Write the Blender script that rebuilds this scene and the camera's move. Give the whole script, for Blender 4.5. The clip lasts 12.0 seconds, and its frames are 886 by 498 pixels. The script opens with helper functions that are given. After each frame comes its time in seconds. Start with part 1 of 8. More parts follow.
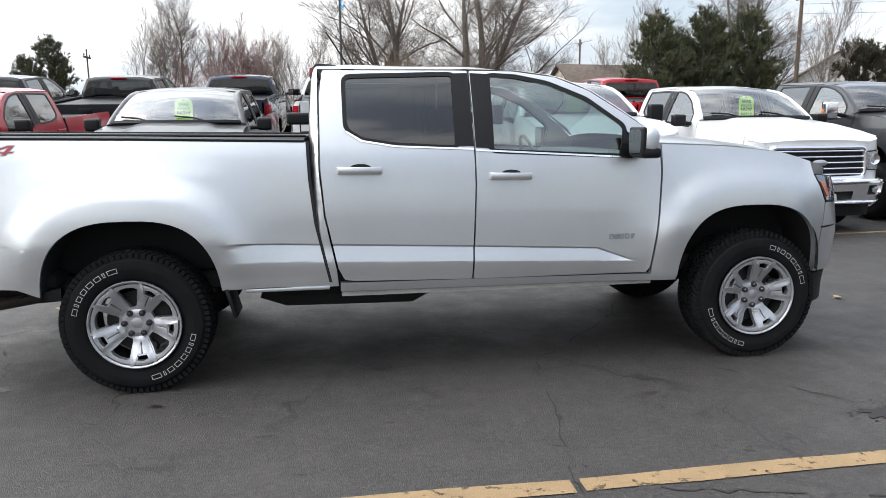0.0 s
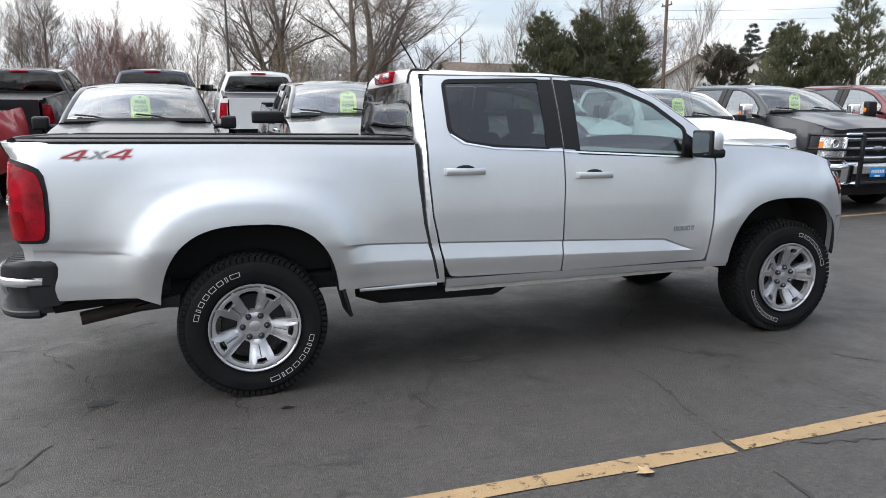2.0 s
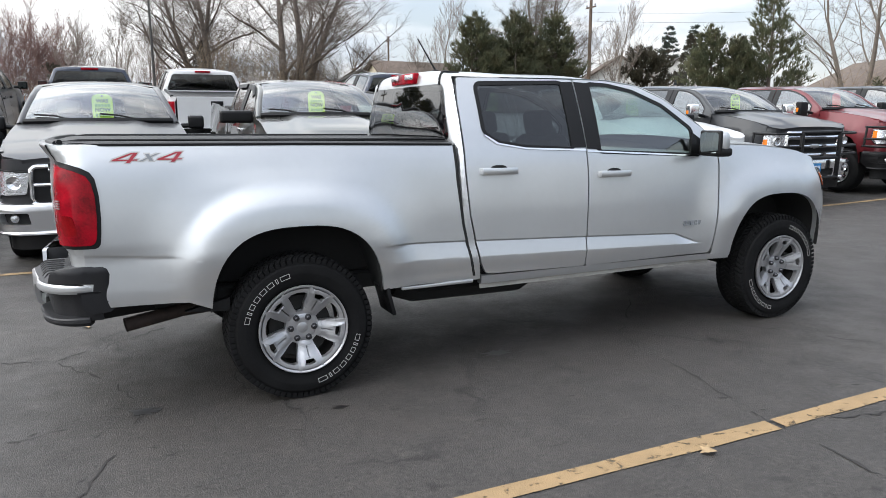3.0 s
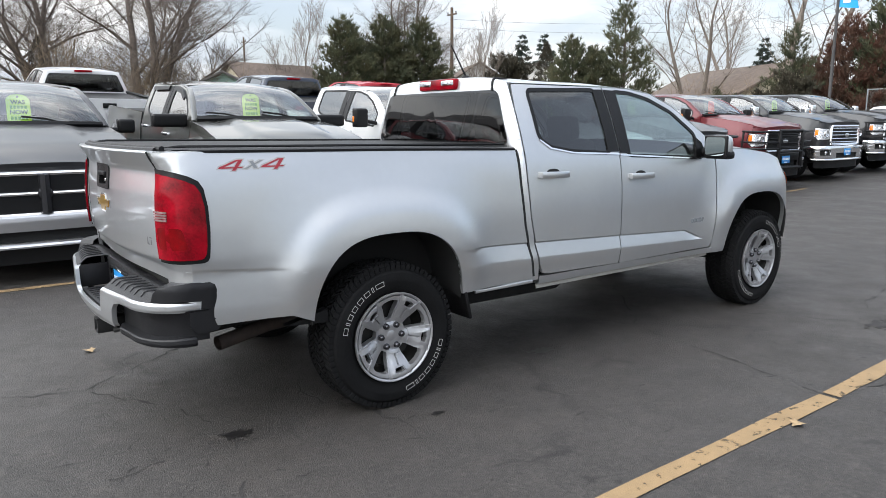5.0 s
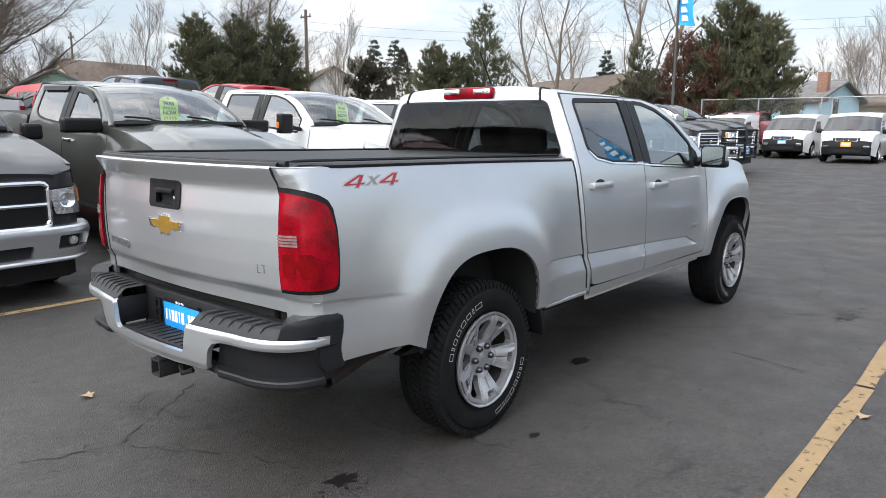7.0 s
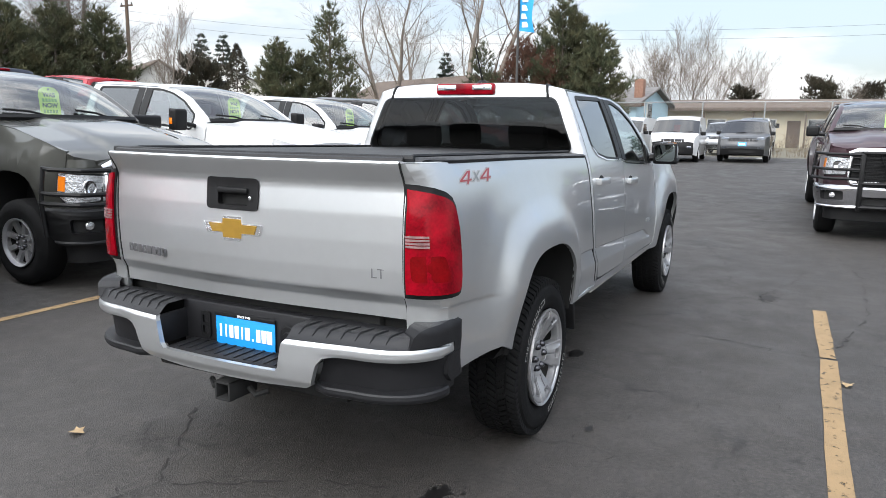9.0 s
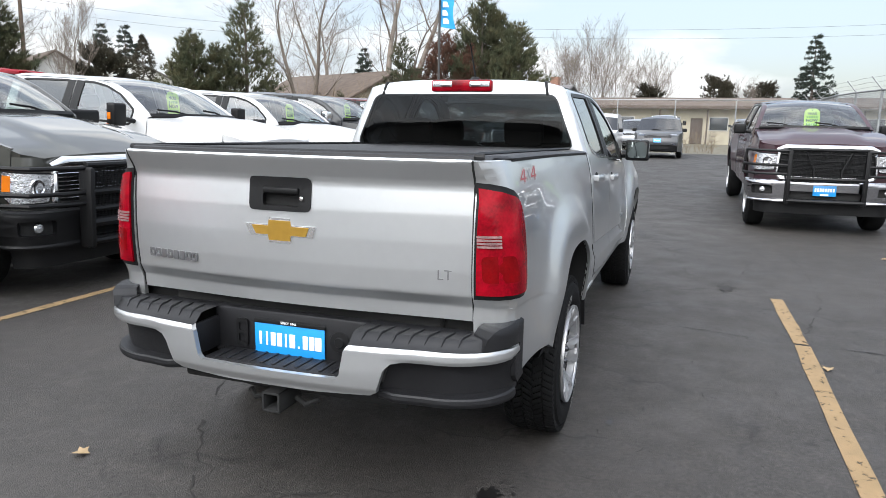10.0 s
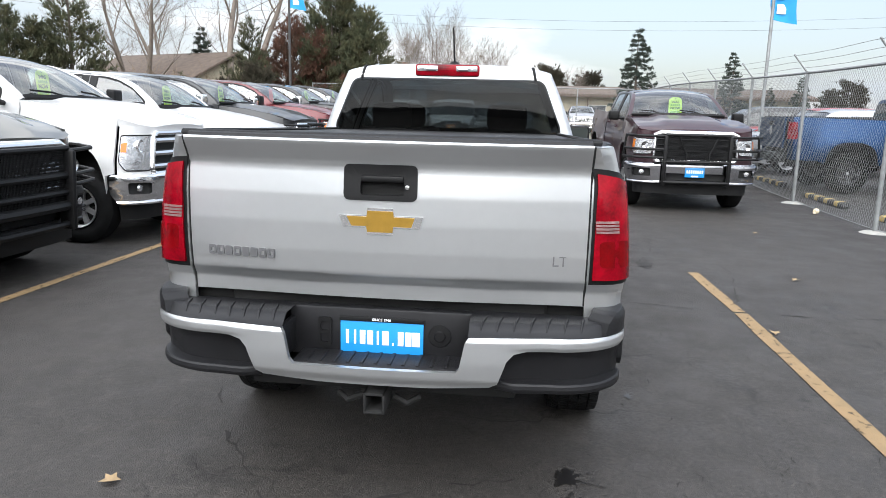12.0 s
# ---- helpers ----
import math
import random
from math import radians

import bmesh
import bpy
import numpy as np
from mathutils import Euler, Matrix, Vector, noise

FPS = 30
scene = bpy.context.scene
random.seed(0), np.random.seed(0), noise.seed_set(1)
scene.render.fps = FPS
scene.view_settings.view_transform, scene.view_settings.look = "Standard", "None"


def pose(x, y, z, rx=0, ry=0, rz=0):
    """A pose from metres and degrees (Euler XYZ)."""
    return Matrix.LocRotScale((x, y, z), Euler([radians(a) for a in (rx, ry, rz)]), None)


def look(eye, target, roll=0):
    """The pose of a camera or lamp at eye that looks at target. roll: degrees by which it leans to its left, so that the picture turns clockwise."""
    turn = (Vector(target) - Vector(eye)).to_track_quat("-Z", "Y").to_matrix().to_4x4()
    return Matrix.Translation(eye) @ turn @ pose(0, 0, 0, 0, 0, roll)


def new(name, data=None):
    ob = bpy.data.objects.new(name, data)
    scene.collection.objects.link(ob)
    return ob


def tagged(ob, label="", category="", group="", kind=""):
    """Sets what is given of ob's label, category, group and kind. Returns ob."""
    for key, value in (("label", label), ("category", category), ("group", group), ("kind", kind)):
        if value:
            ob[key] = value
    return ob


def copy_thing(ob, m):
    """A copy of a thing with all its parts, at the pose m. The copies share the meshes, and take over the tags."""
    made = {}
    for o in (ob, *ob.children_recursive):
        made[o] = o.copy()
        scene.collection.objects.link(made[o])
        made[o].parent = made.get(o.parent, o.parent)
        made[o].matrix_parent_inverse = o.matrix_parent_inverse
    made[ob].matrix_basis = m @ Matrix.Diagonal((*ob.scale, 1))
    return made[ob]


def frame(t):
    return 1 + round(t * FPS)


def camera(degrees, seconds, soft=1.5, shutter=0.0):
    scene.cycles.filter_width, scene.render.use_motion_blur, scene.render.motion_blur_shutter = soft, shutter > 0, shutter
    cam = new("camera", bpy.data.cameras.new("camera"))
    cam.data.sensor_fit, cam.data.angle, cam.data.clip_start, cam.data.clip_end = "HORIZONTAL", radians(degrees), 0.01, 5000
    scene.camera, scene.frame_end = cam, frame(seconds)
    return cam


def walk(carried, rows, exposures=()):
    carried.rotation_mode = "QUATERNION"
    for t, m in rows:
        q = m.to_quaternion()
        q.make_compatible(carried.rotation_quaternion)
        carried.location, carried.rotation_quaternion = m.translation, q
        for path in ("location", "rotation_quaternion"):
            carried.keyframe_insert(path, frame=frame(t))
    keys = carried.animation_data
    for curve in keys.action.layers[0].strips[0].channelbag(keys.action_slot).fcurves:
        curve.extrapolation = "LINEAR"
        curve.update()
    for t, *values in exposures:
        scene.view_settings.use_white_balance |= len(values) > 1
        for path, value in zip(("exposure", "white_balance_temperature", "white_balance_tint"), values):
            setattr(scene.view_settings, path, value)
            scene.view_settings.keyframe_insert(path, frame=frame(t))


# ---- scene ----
cam = camera(64.4, 12.0, soft=0.8)
PATH = [
    (0, (1.115, -4.743, 1.435), (1.383, -2.791, 1.088), -0.5),
    (0.5, (0.789, -4.775, 1.442), (1.145, -2.838, 1.094), -0.5),
    (1, (0.463, -4.763, 1.459), (0.901, -2.843, 1.106), -0.4),
    (1.5, (0.124, -4.715, 1.475), (0.653, -2.82, 1.117), -0.3),
    (2, (-0.204, -4.675, 1.485), (0.408, -2.805, 1.125), -0.3),
    (2.5, (-0.53, -4.619, 1.492), (0.179, -2.784, 1.129), -0.3),
    (3, (-0.847, -4.526, 1.503), (-0.038, -2.734, 1.138), -0.3),
    (5, (-1.949, -3.942, 1.516), (-0.784, -2.356, 1.16), -0.1),
    (5.5, (-2.162, -3.696, 1.524), (-0.901, -2.184, 1.169), -0.0),
    (6, (-2.363, -3.457, 1.53), (-1.033, -2.006, 1.177), 0.0),
    (6.5, (-2.566, -3.202, 1.539), (-1.163, -1.821, 1.189), 0.2),
    (7, (-2.741, -2.951, 1.545), (-1.254, -1.658, 1.202), 0.3),
    (9, (-3.269, -1.973, 1.509), (-1.514, -1.075, 1.171), 0.8),
    (9.5, (-3.357, -1.698, 1.504), (-1.551, -0.909, 1.166), 0.8),
    (10, (-3.44, -1.45, 1.506), (-1.589, -0.778, 1.161), 1.0),
    (10.5, (-3.525, -1.208, 1.5), (-1.637, -0.652, 1.148), 1.1),
    (11, (-3.578, -0.96, 1.498), (-1.661, -0.516, 1.139), 1.2),
    (11.5, (-3.601, -0.719, 1.493), (-1.665, -0.377, 1.125), 1.3),
    (12, (-3.612, -0.502, 1.487), (-1.661, -0.274, 1.111), 1.4),
]
walk(cam, [(t, look(eye, target, roll)) for t, eye, target, roll in PATH])

# ---- world, sun, exposure ----
scene.view_settings.exposure = 0.77


def build_world():
    world = bpy.data.worlds.new("sky")
    scene.world = world
    world.use_nodes = True
    nt = world.node_tree
    nt.nodes.clear()
    out = nt.nodes.new("ShaderNodeOutputWorld")
    bg = nt.nodes.new("ShaderNodeBackground")
    bg.inputs["Strength"].default_value = 0.135
    sky = nt.nodes.new("ShaderNodeTexSky")
    sky.sky_type = "NISHITA"
    sky.sun_disc = False
    sky.sun_elevation = radians(42)
    sky.sun_rotation = radians(SUN_TURN)
    sky.dust_density = 2.0
    co = nt.nodes.new("ShaderNodeTexCoord")
    stretch = nt.nodes.new("ShaderNodeMapping")
    stretch.inputs["Scale"].default_value = (1.0, 1.0, 3.4)
    stretch.inputs["Location"].default_value = (0.35, 0.1, 0.2)
    nt.links.new(co.outputs["Generated"], stretch.inputs["Vector"])
    big = nt.nodes.new("ShaderNodeTexNoise")
    big.inputs["Scale"].default_value = 1.9
    big.inputs["Detail"].default_value = 7
    big.inputs["Roughness"].default_value = 0.55
    nt.links.new(stretch.outputs["Vector"], big.inputs["Vector"])
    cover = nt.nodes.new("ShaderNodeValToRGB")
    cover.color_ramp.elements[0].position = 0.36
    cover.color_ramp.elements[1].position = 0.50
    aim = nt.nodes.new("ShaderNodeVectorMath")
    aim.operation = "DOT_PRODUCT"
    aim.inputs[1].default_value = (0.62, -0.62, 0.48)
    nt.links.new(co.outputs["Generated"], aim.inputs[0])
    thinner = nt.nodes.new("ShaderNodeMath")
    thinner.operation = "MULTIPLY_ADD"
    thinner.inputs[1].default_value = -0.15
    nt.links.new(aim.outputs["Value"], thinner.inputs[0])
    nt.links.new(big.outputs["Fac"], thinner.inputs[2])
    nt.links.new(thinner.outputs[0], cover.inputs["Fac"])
    body = nt.nodes.new("ShaderNodeTexNoise")
    body.inputs["Scale"].default_value = 3.3
    body.inputs["Detail"].default_value = 5
    drift = nt.nodes.new("ShaderNodeVectorMath")
    drift.inputs[1].default_value = (1.7, 0.6, 0.2)
    nt.links.new(stretch.outputs["Vector"], drift.inputs[0])
    nt.links.new(drift.outputs[0], body.inputs["Vector"])
    tone = nt.nodes.new("ShaderNodeValToRGB")
    tone.color_ramp.elements[0].position = 0.43
    tone.color_ramp.elements[0].color = (5.4, 5.9, 6.5, 1)
    tone.color_ramp.elements[1].position = 0.57
    tone.color_ramp.elements[1].color = (8.2, 8.3, 8.4, 1)
    nt.links.new(body.outputs["Fac"], tone.inputs["Fac"])
    mix = nt.nodes.new("ShaderNodeMix")
    mix.data_type = "RGBA"
    thin = nt.nodes.new("ShaderNodeMix")
    thin.data_type = "RGBA"
    thin.inputs[0].default_value = 0.30
    thin.inputs[7].default_value = (7.8, 7.9, 8.1, 1)
    nt.links.new(sky.outputs["Color"], thin.inputs[6])
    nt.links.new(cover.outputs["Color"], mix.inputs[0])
    nt.links.new(thin.outputs[2], mix.inputs[6])
    nt.links.new(tone.outputs["Color"], mix.inputs[7])
    # the cloud glows round the hidden sun
    dot = nt.nodes.new("ShaderNodeVectorMath")
    dot.operation = "DOT_PRODUCT"
    dot.inputs[1].default_value = tuple(-SUN_DIR)
    nt.links.new(co.outputs["Generated"], dot.inputs[0])
    glow = nt.nodes.new("ShaderNodeMapRange")
    glow.interpolation_type = "SMOOTHSTEP"
    glow.inputs["From Min"].default_value, glow.inputs["From Max"].default_value = 0.2, 1.0
    glow.inputs["To Min"].default_value, glow.inputs["To Max"].default_value = 1.0, 2.5
    nt.links.new(dot.outputs["Value"], glow.inputs["Value"])
    lit = nt.nodes.new("ShaderNodeVectorMath")
    lit.operation = "SCALE"
    height = nt.nodes.new("ShaderNodeSeparateXYZ")
    nt.links.new(co.outputs["Generated"], height.inputs[0])
    dome = nt.nodes.new("ShaderNodeMath")
    dome.operation = "MULTIPLY_ADD"
    dome.inputs[1].default_value, dome.inputs[2].default_value = 1.0, 0.58
    nt.links.new(height.outputs["Z"], dome.inputs[0])
    both_ways = nt.nodes.new("ShaderNodeMath")
    both_ways.operation = "MULTIPLY"
    nt.links.new(glow.outputs[0], both_ways.inputs[0])
    nt.links.new(dome.outputs[0], both_ways.inputs[1])
    nt.links.new(mix.outputs[2], lit.inputs[0])
    nt.links.new(both_ways.outputs[0], lit.inputs["Scale"])
    nt.links.new(lit.outputs[0], bg.inputs["Color"])
    nt.links.new(bg.outputs["Background"], out.inputs["Surface"])


# the sun stands behind thin cloud, at the truck's rear
SUN_DIR = Vector((0.82, -0.04, -0.70)).normalized()
SUN_TURN = 273.0
build_world()
sun = new("sun", bpy.data.lights.new("sun", "SUN"))
sun.data.energy, sun.data.angle, sun.data.color = 1.05, radians(50), (1.0, 0.985, 0.96)
sun.matrix_world = look((-20 * SUN_DIR[0], -20 * SUN_DIR[1], -20 * SUN_DIR[2]), (0, 0, 0))

# ---- materials ----
def material(name, color, rough=0.6, metal=0.0, coat=0.0, vary=0.0, scale=8.0, bump=0.0, bump_scale=60.0, spec=0.5, second=None, detail=5.0, rand=0.0, coat_rough=0.05):
    """A principled material whose colour wanders between color and second at two scales, with a fine relief."""
    m = bpy.data.materials.new(name)
    m.use_nodes = True
    nt = m.node_tree
    b = nt.nodes["Principled BSDF"]
    b.inputs["Roughness"].default_value = rough
    b.inputs["Metallic"].default_value = metal
    b.inputs["Coat Weight"].default_value = coat
    b.inputs["Coat Roughness"].default_value = coat_rough
    b.inputs["Specular IOR Level"].default_value = spec
    b.inputs["Base Color"].default_value = (*color, 1)
    m.diffuse_color = (*color, 1)
    if vary or second:
        co = nt.nodes.new("ShaderNodeTexCoord")
        n1 = nt.nodes.new("ShaderNodeTexNoise")
        n1.inputs["Scale"].default_value = scale
        n1.inputs["Detail"].default_value = detail
        n2 = nt.nodes.new("ShaderNodeTexNoise")
        n2.inputs["Scale"].default_value = scale * 9
        n2.inputs["Detail"].default_value = 3
        nt.links.new(co.outputs["Object"], n1.inputs["Vector"])
        nt.links.new(co.outputs["Object"], n2.inputs["Vector"])
        add = nt.nodes.new("ShaderNodeMath")
        add.operation = "MULTIPLY_ADD"
        add.inputs[1].default_value = 0.35
        nt.links.new(n2.outputs["Fac"], add.inputs[0])
        nt.links.new(n1.outputs["Fac"], add.inputs[2])
        ramp = nt.nodes.new("ShaderNodeMapRange")
        ramp.inputs["From Min"].default_value = 0.45
        ramp.inputs["From Max"].default_value = 0.9
        nt.links.new(add.outputs[0], ramp.inputs["Value"])
        mix = nt.nodes.new("ShaderNodeMix")
        mix.data_type = "RGBA"
        c2 = second or tuple(c * (1 - vary) for c in color)
        mix.inputs[6].default_value = (*color, 1)
        mix.inputs[7].default_value = (*c2, 1)
        nt.links.new(ramp.outputs[0], mix.inputs[0])
        last = mix.outputs[2]
        if rand:
            info = nt.nodes.new("ShaderNodeObjectInfo")
            hsv = nt.nodes.new("ShaderNodeHueSaturation")
            span = nt.nodes.new("ShaderNodeMapRange")
            span.inputs["To Min"].default_value = 1 - rand
            span.inputs["To Max"].default_value = 1 + rand
            nt.links.new(info.outputs["Random"], span.inputs["Value"])
            nt.links.new(span.outputs[0], hsv.inputs["Value"])
            nt.links.new(last, hsv.inputs["Color"])
            last = hsv.outputs["Color"]
        nt.links.new(last, b.inputs["Base Color"])
    if bump:
        co = nt.nodes.new("ShaderNodeTexCoord")
        n3 = nt.nodes.new("ShaderNodeTexNoise")
        n3.inputs["Scale"].default_value = bump_scale
        n3.inputs["Detail"].default_value = 4
        nt.links.new(co.outputs["Object"], n3.inputs["Vector"])
        bp = nt.nodes.new("ShaderNodeBump")
        bp.inputs["Strength"].default_value = bump
        bp.inputs["Distance"].default_value = 0.01
        nt.links.new(n3.outputs["Fac"], bp.inputs["Height"])
        nt.links.new(bp.outputs["Normal"], b.inputs["Normal"])
    return m


def glass(name, tint, gloss_rough=0.02, base_gloss=0.08):
    """A thin pane: tinted see-through with a Fresnel gloss."""
    m = bpy.data.materials.new(name)
    m.use_nodes = True
    nt = m.node_tree
    nt.nodes.clear()
    out = nt.nodes.new("ShaderNodeOutputMaterial")
    clear = nt.nodes.new("ShaderNodeBsdfTransparent")
    clear.inputs["Color"].default_value = (*tint, 1)
    gloss = nt.nodes.new("ShaderNodeBsdfGlossy")
    gloss.inputs["Roughness"].default_value = gloss_rough
    edge = nt.nodes.new("ShaderNodeLayerWeight")
    edge.inputs["Blend"].default_value = 0.5
    steep = nt.nodes.new("ShaderNodeMath")
    steep.operation = "POWER"
    steep.inputs[1].default_value = 3.0
    nt.links.new(edge.outputs["Facing"], steep.inputs[0])
    fres = nt.nodes.new("ShaderNodeMapRange")
    fres.inputs["To Min"].default_value = base_gloss
    nt.links.new(steep.outputs[0], fres.inputs["Value"])
    mix = nt.nodes.new("ShaderNodeMixShader")
    nt.links.new(fres.outputs[0], mix.inputs[0])
    nt.links.new(clear.outputs[0], mix.inputs[1])
    nt.links.new(gloss.outputs[0], mix.inputs[2])
    nt.links.new(mix.outputs[0], out.inputs["Surface"])
    m.diffuse_color = (*tint, 1)
    return m


def asphalt_material():
    m = bpy.data.materials.new("asphalt")
    m.use_nodes = True
    nt = m.node_tree
    b = nt.nodes["Principled BSDF"]
    L = nt.links.new
    co = nt.nodes.new("ShaderNodeTexCoord")

    def noise_node(scale, detail=5, rough=0.5, src=None):
        n = nt.nodes.new("ShaderNodeTexNoise")
        n.inputs["Scale"].default_value = scale
        n.inputs["Detail"].default_value = detail
        n.inputs["Roughness"].default_value = rough
        L(src or co.outputs["Object"], n.inputs["Vector"])
        return n

    def ramp(src, a, c):
        r = nt.nodes.new("ShaderNodeMapRange")
        r.inputs["From Min"].default_value = a
        r.inputs["From Max"].default_value = c
        L(src, r.inputs["Value"])
        return r.outputs[0]

    def mixc(fac, c1, c2):
        x = nt.nodes.new("ShaderNodeMix")
        x.data_type = "RGBA"
        for i, v in ((6, c1), (7, c2)):
            if isinstance(v, tuple):
                x.inputs[i].default_value = (*v, 1)
            else:
                L(v, x.inputs[i])
        L(fac, x.inputs[0])
        return x.outputs[2]

    def mul2(a, c):
        k = nt.nodes.new("ShaderNodeMath")
        k.operation = "MULTIPLY"
        L(a, k.inputs[0])
        L(c, k.inputs[1])
        return k.outputs[0]

    big = noise_node(0.35, 6, 0.6)
    mid = noise_node(2.2, 6, 0.65)
    grit = nt.nodes.new("ShaderNodeTexVoronoi")
    grit.inputs["Scale"].default_value = 130
    L(co.outputs["Object"], grit.inputs["Vector"])
    fine = noise_node(45, 4, 0.7)
    col = mixc(ramp(big.outputs["Fac"], 0.35, 0.65), (0.0220, 0.0195, 0.0174), (0.0385, 0.0338, 0.0300))
    col = mixc(ramp(mid.outputs["Fac"], 0.44, 0.66), col, (0.0275, 0.0246, 0.0223))
    pale = noise_node(7.0, 6, 0.7)
    col = mixc(ramp(pale.outputs["Fac"], 0.52, 0.80), col, (0.0537, 0.0463, 0.0402))
    col = mixc(ramp(fine.outputs["Fac"], 0.50, 0.80), col, (0.0688, 0.0621, 0.0555))
    col = mixc(ramp(fine.outputs["Fac"], 0.46, 0.30), col, (0.0130, 0.0117, 0.0108))
    gritty = ramp(grit.outputs["Distance"], 0.0, 0.55)
    # winding cracks, only in some stretches
    warp = noise_node(1.1, 5, 0.6)
    vadd = nt.nodes.new("ShaderNodeVectorMath")
    vadd.operation = "MULTIPLY_ADD"
    vadd.inputs[1].default_value = (1.5, 1.5, 0.0)
    L(warp.outputs["Color"], vadd.inputs[0])
    L(co.outputs["Object"], vadd.inputs[2])
    cell = nt.nodes.new("ShaderNodeTexVoronoi")
    cell.feature = "DISTANCE_TO_EDGE"
    cell.inputs["Scale"].default_value = 0.42
    L(vadd.outputs[0], cell.inputs["Vector"])
    near = ramp(cell.outputs["Distance"], 0.010, 0.002)
    some = ramp(noise_node(0.5, 3).outputs["Fac"], 0.50, 0.60)
    mul = nt.nodes.new("ShaderNodeMath")
    mul.operation = "MULTIPLY"
    L(near, mul.inputs[0])
    L(some, mul.inputs[1])
    col = mixc(mul.outputs[0], col, (0.0152, 0.0132, 0.0121))
    # crazed stretches
    craze = nt.nodes.new("ShaderNodeTexVoronoi")
    craze.feature = "DISTANCE_TO_EDGE"
    craze.inputs["Scale"].default_value = 2.6
    L(vadd.outputs[0], craze.inputs["Vector"])
    worn = mul2(ramp(craze.outputs["Distance"], 0.05, 0.012), ramp(noise_node(0.9, 4).outputs["Fac"], 0.54, 0.62))
    worn = mul2(worn, ramp(noise_node(9.0, 3).outputs["Fac"], 0.40, 0.58))
    col = mixc(worn, col, (0.0124, 0.0106, 0.0095))
    pit = nt.nodes.new("ShaderNodeTexVoronoi")
    pit.inputs["Scale"].default_value = 16
    L(vadd.outputs[0], pit.inputs["Vector"])
    pits = mul2(ramp(pit.outputs["Distance"], 0.20, 0.08), ramp(noise_node(2.0, 4).outputs["Fac"], 0.50, 0.62))
    col = mixc(pits, col, (0.0138, 0.0119, 0.0108))
    spots = ramp(noise_node(1.6, 2).outputs["Fac"], 0.70, 0.78)
    col = mixc(spots, col, (0.0234, 0.0211, 0.0198))
    # dry turf and gravel beyond the paved lot
    sep = nt.nodes.new("ShaderNodeSeparateXYZ")
    L(co.outputs["Object"], sep.inputs[0])

    inside = mul2(ramp(sep.outputs["X"], 33.5, 32.5), ramp(sep.outputs["Y"], 18.6, 18.0))
    turf = mixc(mid.outputs["Fac"], (0.16, 0.135, 0.085), (0.0619, 0.0562, 0.0319))
    col = mixc(inside, turf, col)
    L(col, b.inputs["Base Color"])
    b.inputs["Specular IOR Level"].default_value = 0.42
    rr = nt.nodes.new("ShaderNodeMapRange")
    rr.inputs["From Min"].default_value, rr.inputs["From Max"].default_value = 0.35, 0.7
    rr.inputs["To Min"].default_value, rr.inputs["To Max"].default_value = 0.54, 0.82
    L(mid.outputs["Fac"], rr.inputs["Value"])
    L(rr.outputs[0], b.inputs["Roughness"])
    h = nt.nodes.new("ShaderNodeMath")
    h.operation = "SUBTRACT"
    L(gritty, h.inputs[0])
    L(mul.outputs[0], h.inputs[1])
    bp = nt.nodes.new("ShaderNodeBump")
    bp.inputs["Strength"].default_value = 0.6
    bp.inputs["Distance"].default_value = 0.004
    L(h.outputs[0], bp.inputs["Height"])
    bp2 = nt.nodes.new("ShaderNodeBump")
    bp2.inputs["Strength"].default_value = 0.30
    bp2.inputs["Distance"].default_value = 0.02
    L(fine.outputs["Fac"], bp2.inputs["Height"])
    L(bp.outputs["Normal"], bp2.inputs["Normal"])
    L(bp2.outputs["Normal"], b.inputs["Normal"])
    return m


def worn_paint(name, color):
    """Road paint worn through in patches to the asphalt below."""
    m = material(name, color, 0.75, vary=0.25, scale=5, bump=0.4, bump_scale=120)
    nt = m.node_tree
    co = nt.nodes.new("ShaderNodeTexCoord")
    n = nt.nodes.new("ShaderNodeTexNoise")
    n.inputs["Scale"].default_value = 14
    n.inputs["Detail"].default_value = 8
    n.inputs["Roughness"].default_value = 0.7
    nt.links.new(co.outputs["Object"], n.inputs["Vector"])
    r = nt.nodes.new("ShaderNodeMapRange")
    r.inputs["From Min"].default_value, r.inputs["From Max"].default_value = 0.62, 0.56
    r.inputs["To Min"].default_value = 0.25
    nt.links.new(n.outputs["Fac"], r.inputs["Value"])
    nt.links.new(r.outputs[0], nt.nodes["Principled BSDF"].inputs["Alpha"])
    return m


def car_paint(name, color, metal=0.0, rough=0.35, coat=1.0):
    return material(name, color, rough, metal, coat=coat, spec=0.35, vary=0.06, scale=3.0, coat_rough=0.03)


M = {}
M["asphalt"] = asphalt_material()
M["yellow_line"] = worn_paint("yellow_line", (0.245, 0.162, 0.078))
M["crack"] = material("crack", (0.020, 0.018, 0.017), 0.95, vary=0.3, scale=20)
M["oil"] = material("oil", (0.012, 0.011, 0.011), 0.35, vary=0.4, scale=25)
M["silver"] = car_paint("silver_paint", (0.535, 0.545, 0.552), 0.80, 0.31, coat=0.6)
M["white"] = car_paint("white_paint", (0.54, 0.54, 0.537), 0.0, 0.4, coat=0.7)
M["black"] = car_paint("black_paint", (0.006, 0.0065, 0.008), 0.0, 0.4, coat=0.6)
M["gunmetal"] = car_paint("gunmetal_paint", (0.018, 0.018, 0.020), 0.3, 0.45, coat=0.55)
M["olive"] = car_paint("grey_green_paint", (0.060, 0.060, 0.053), 0.6, 0.36, coat=1.0)
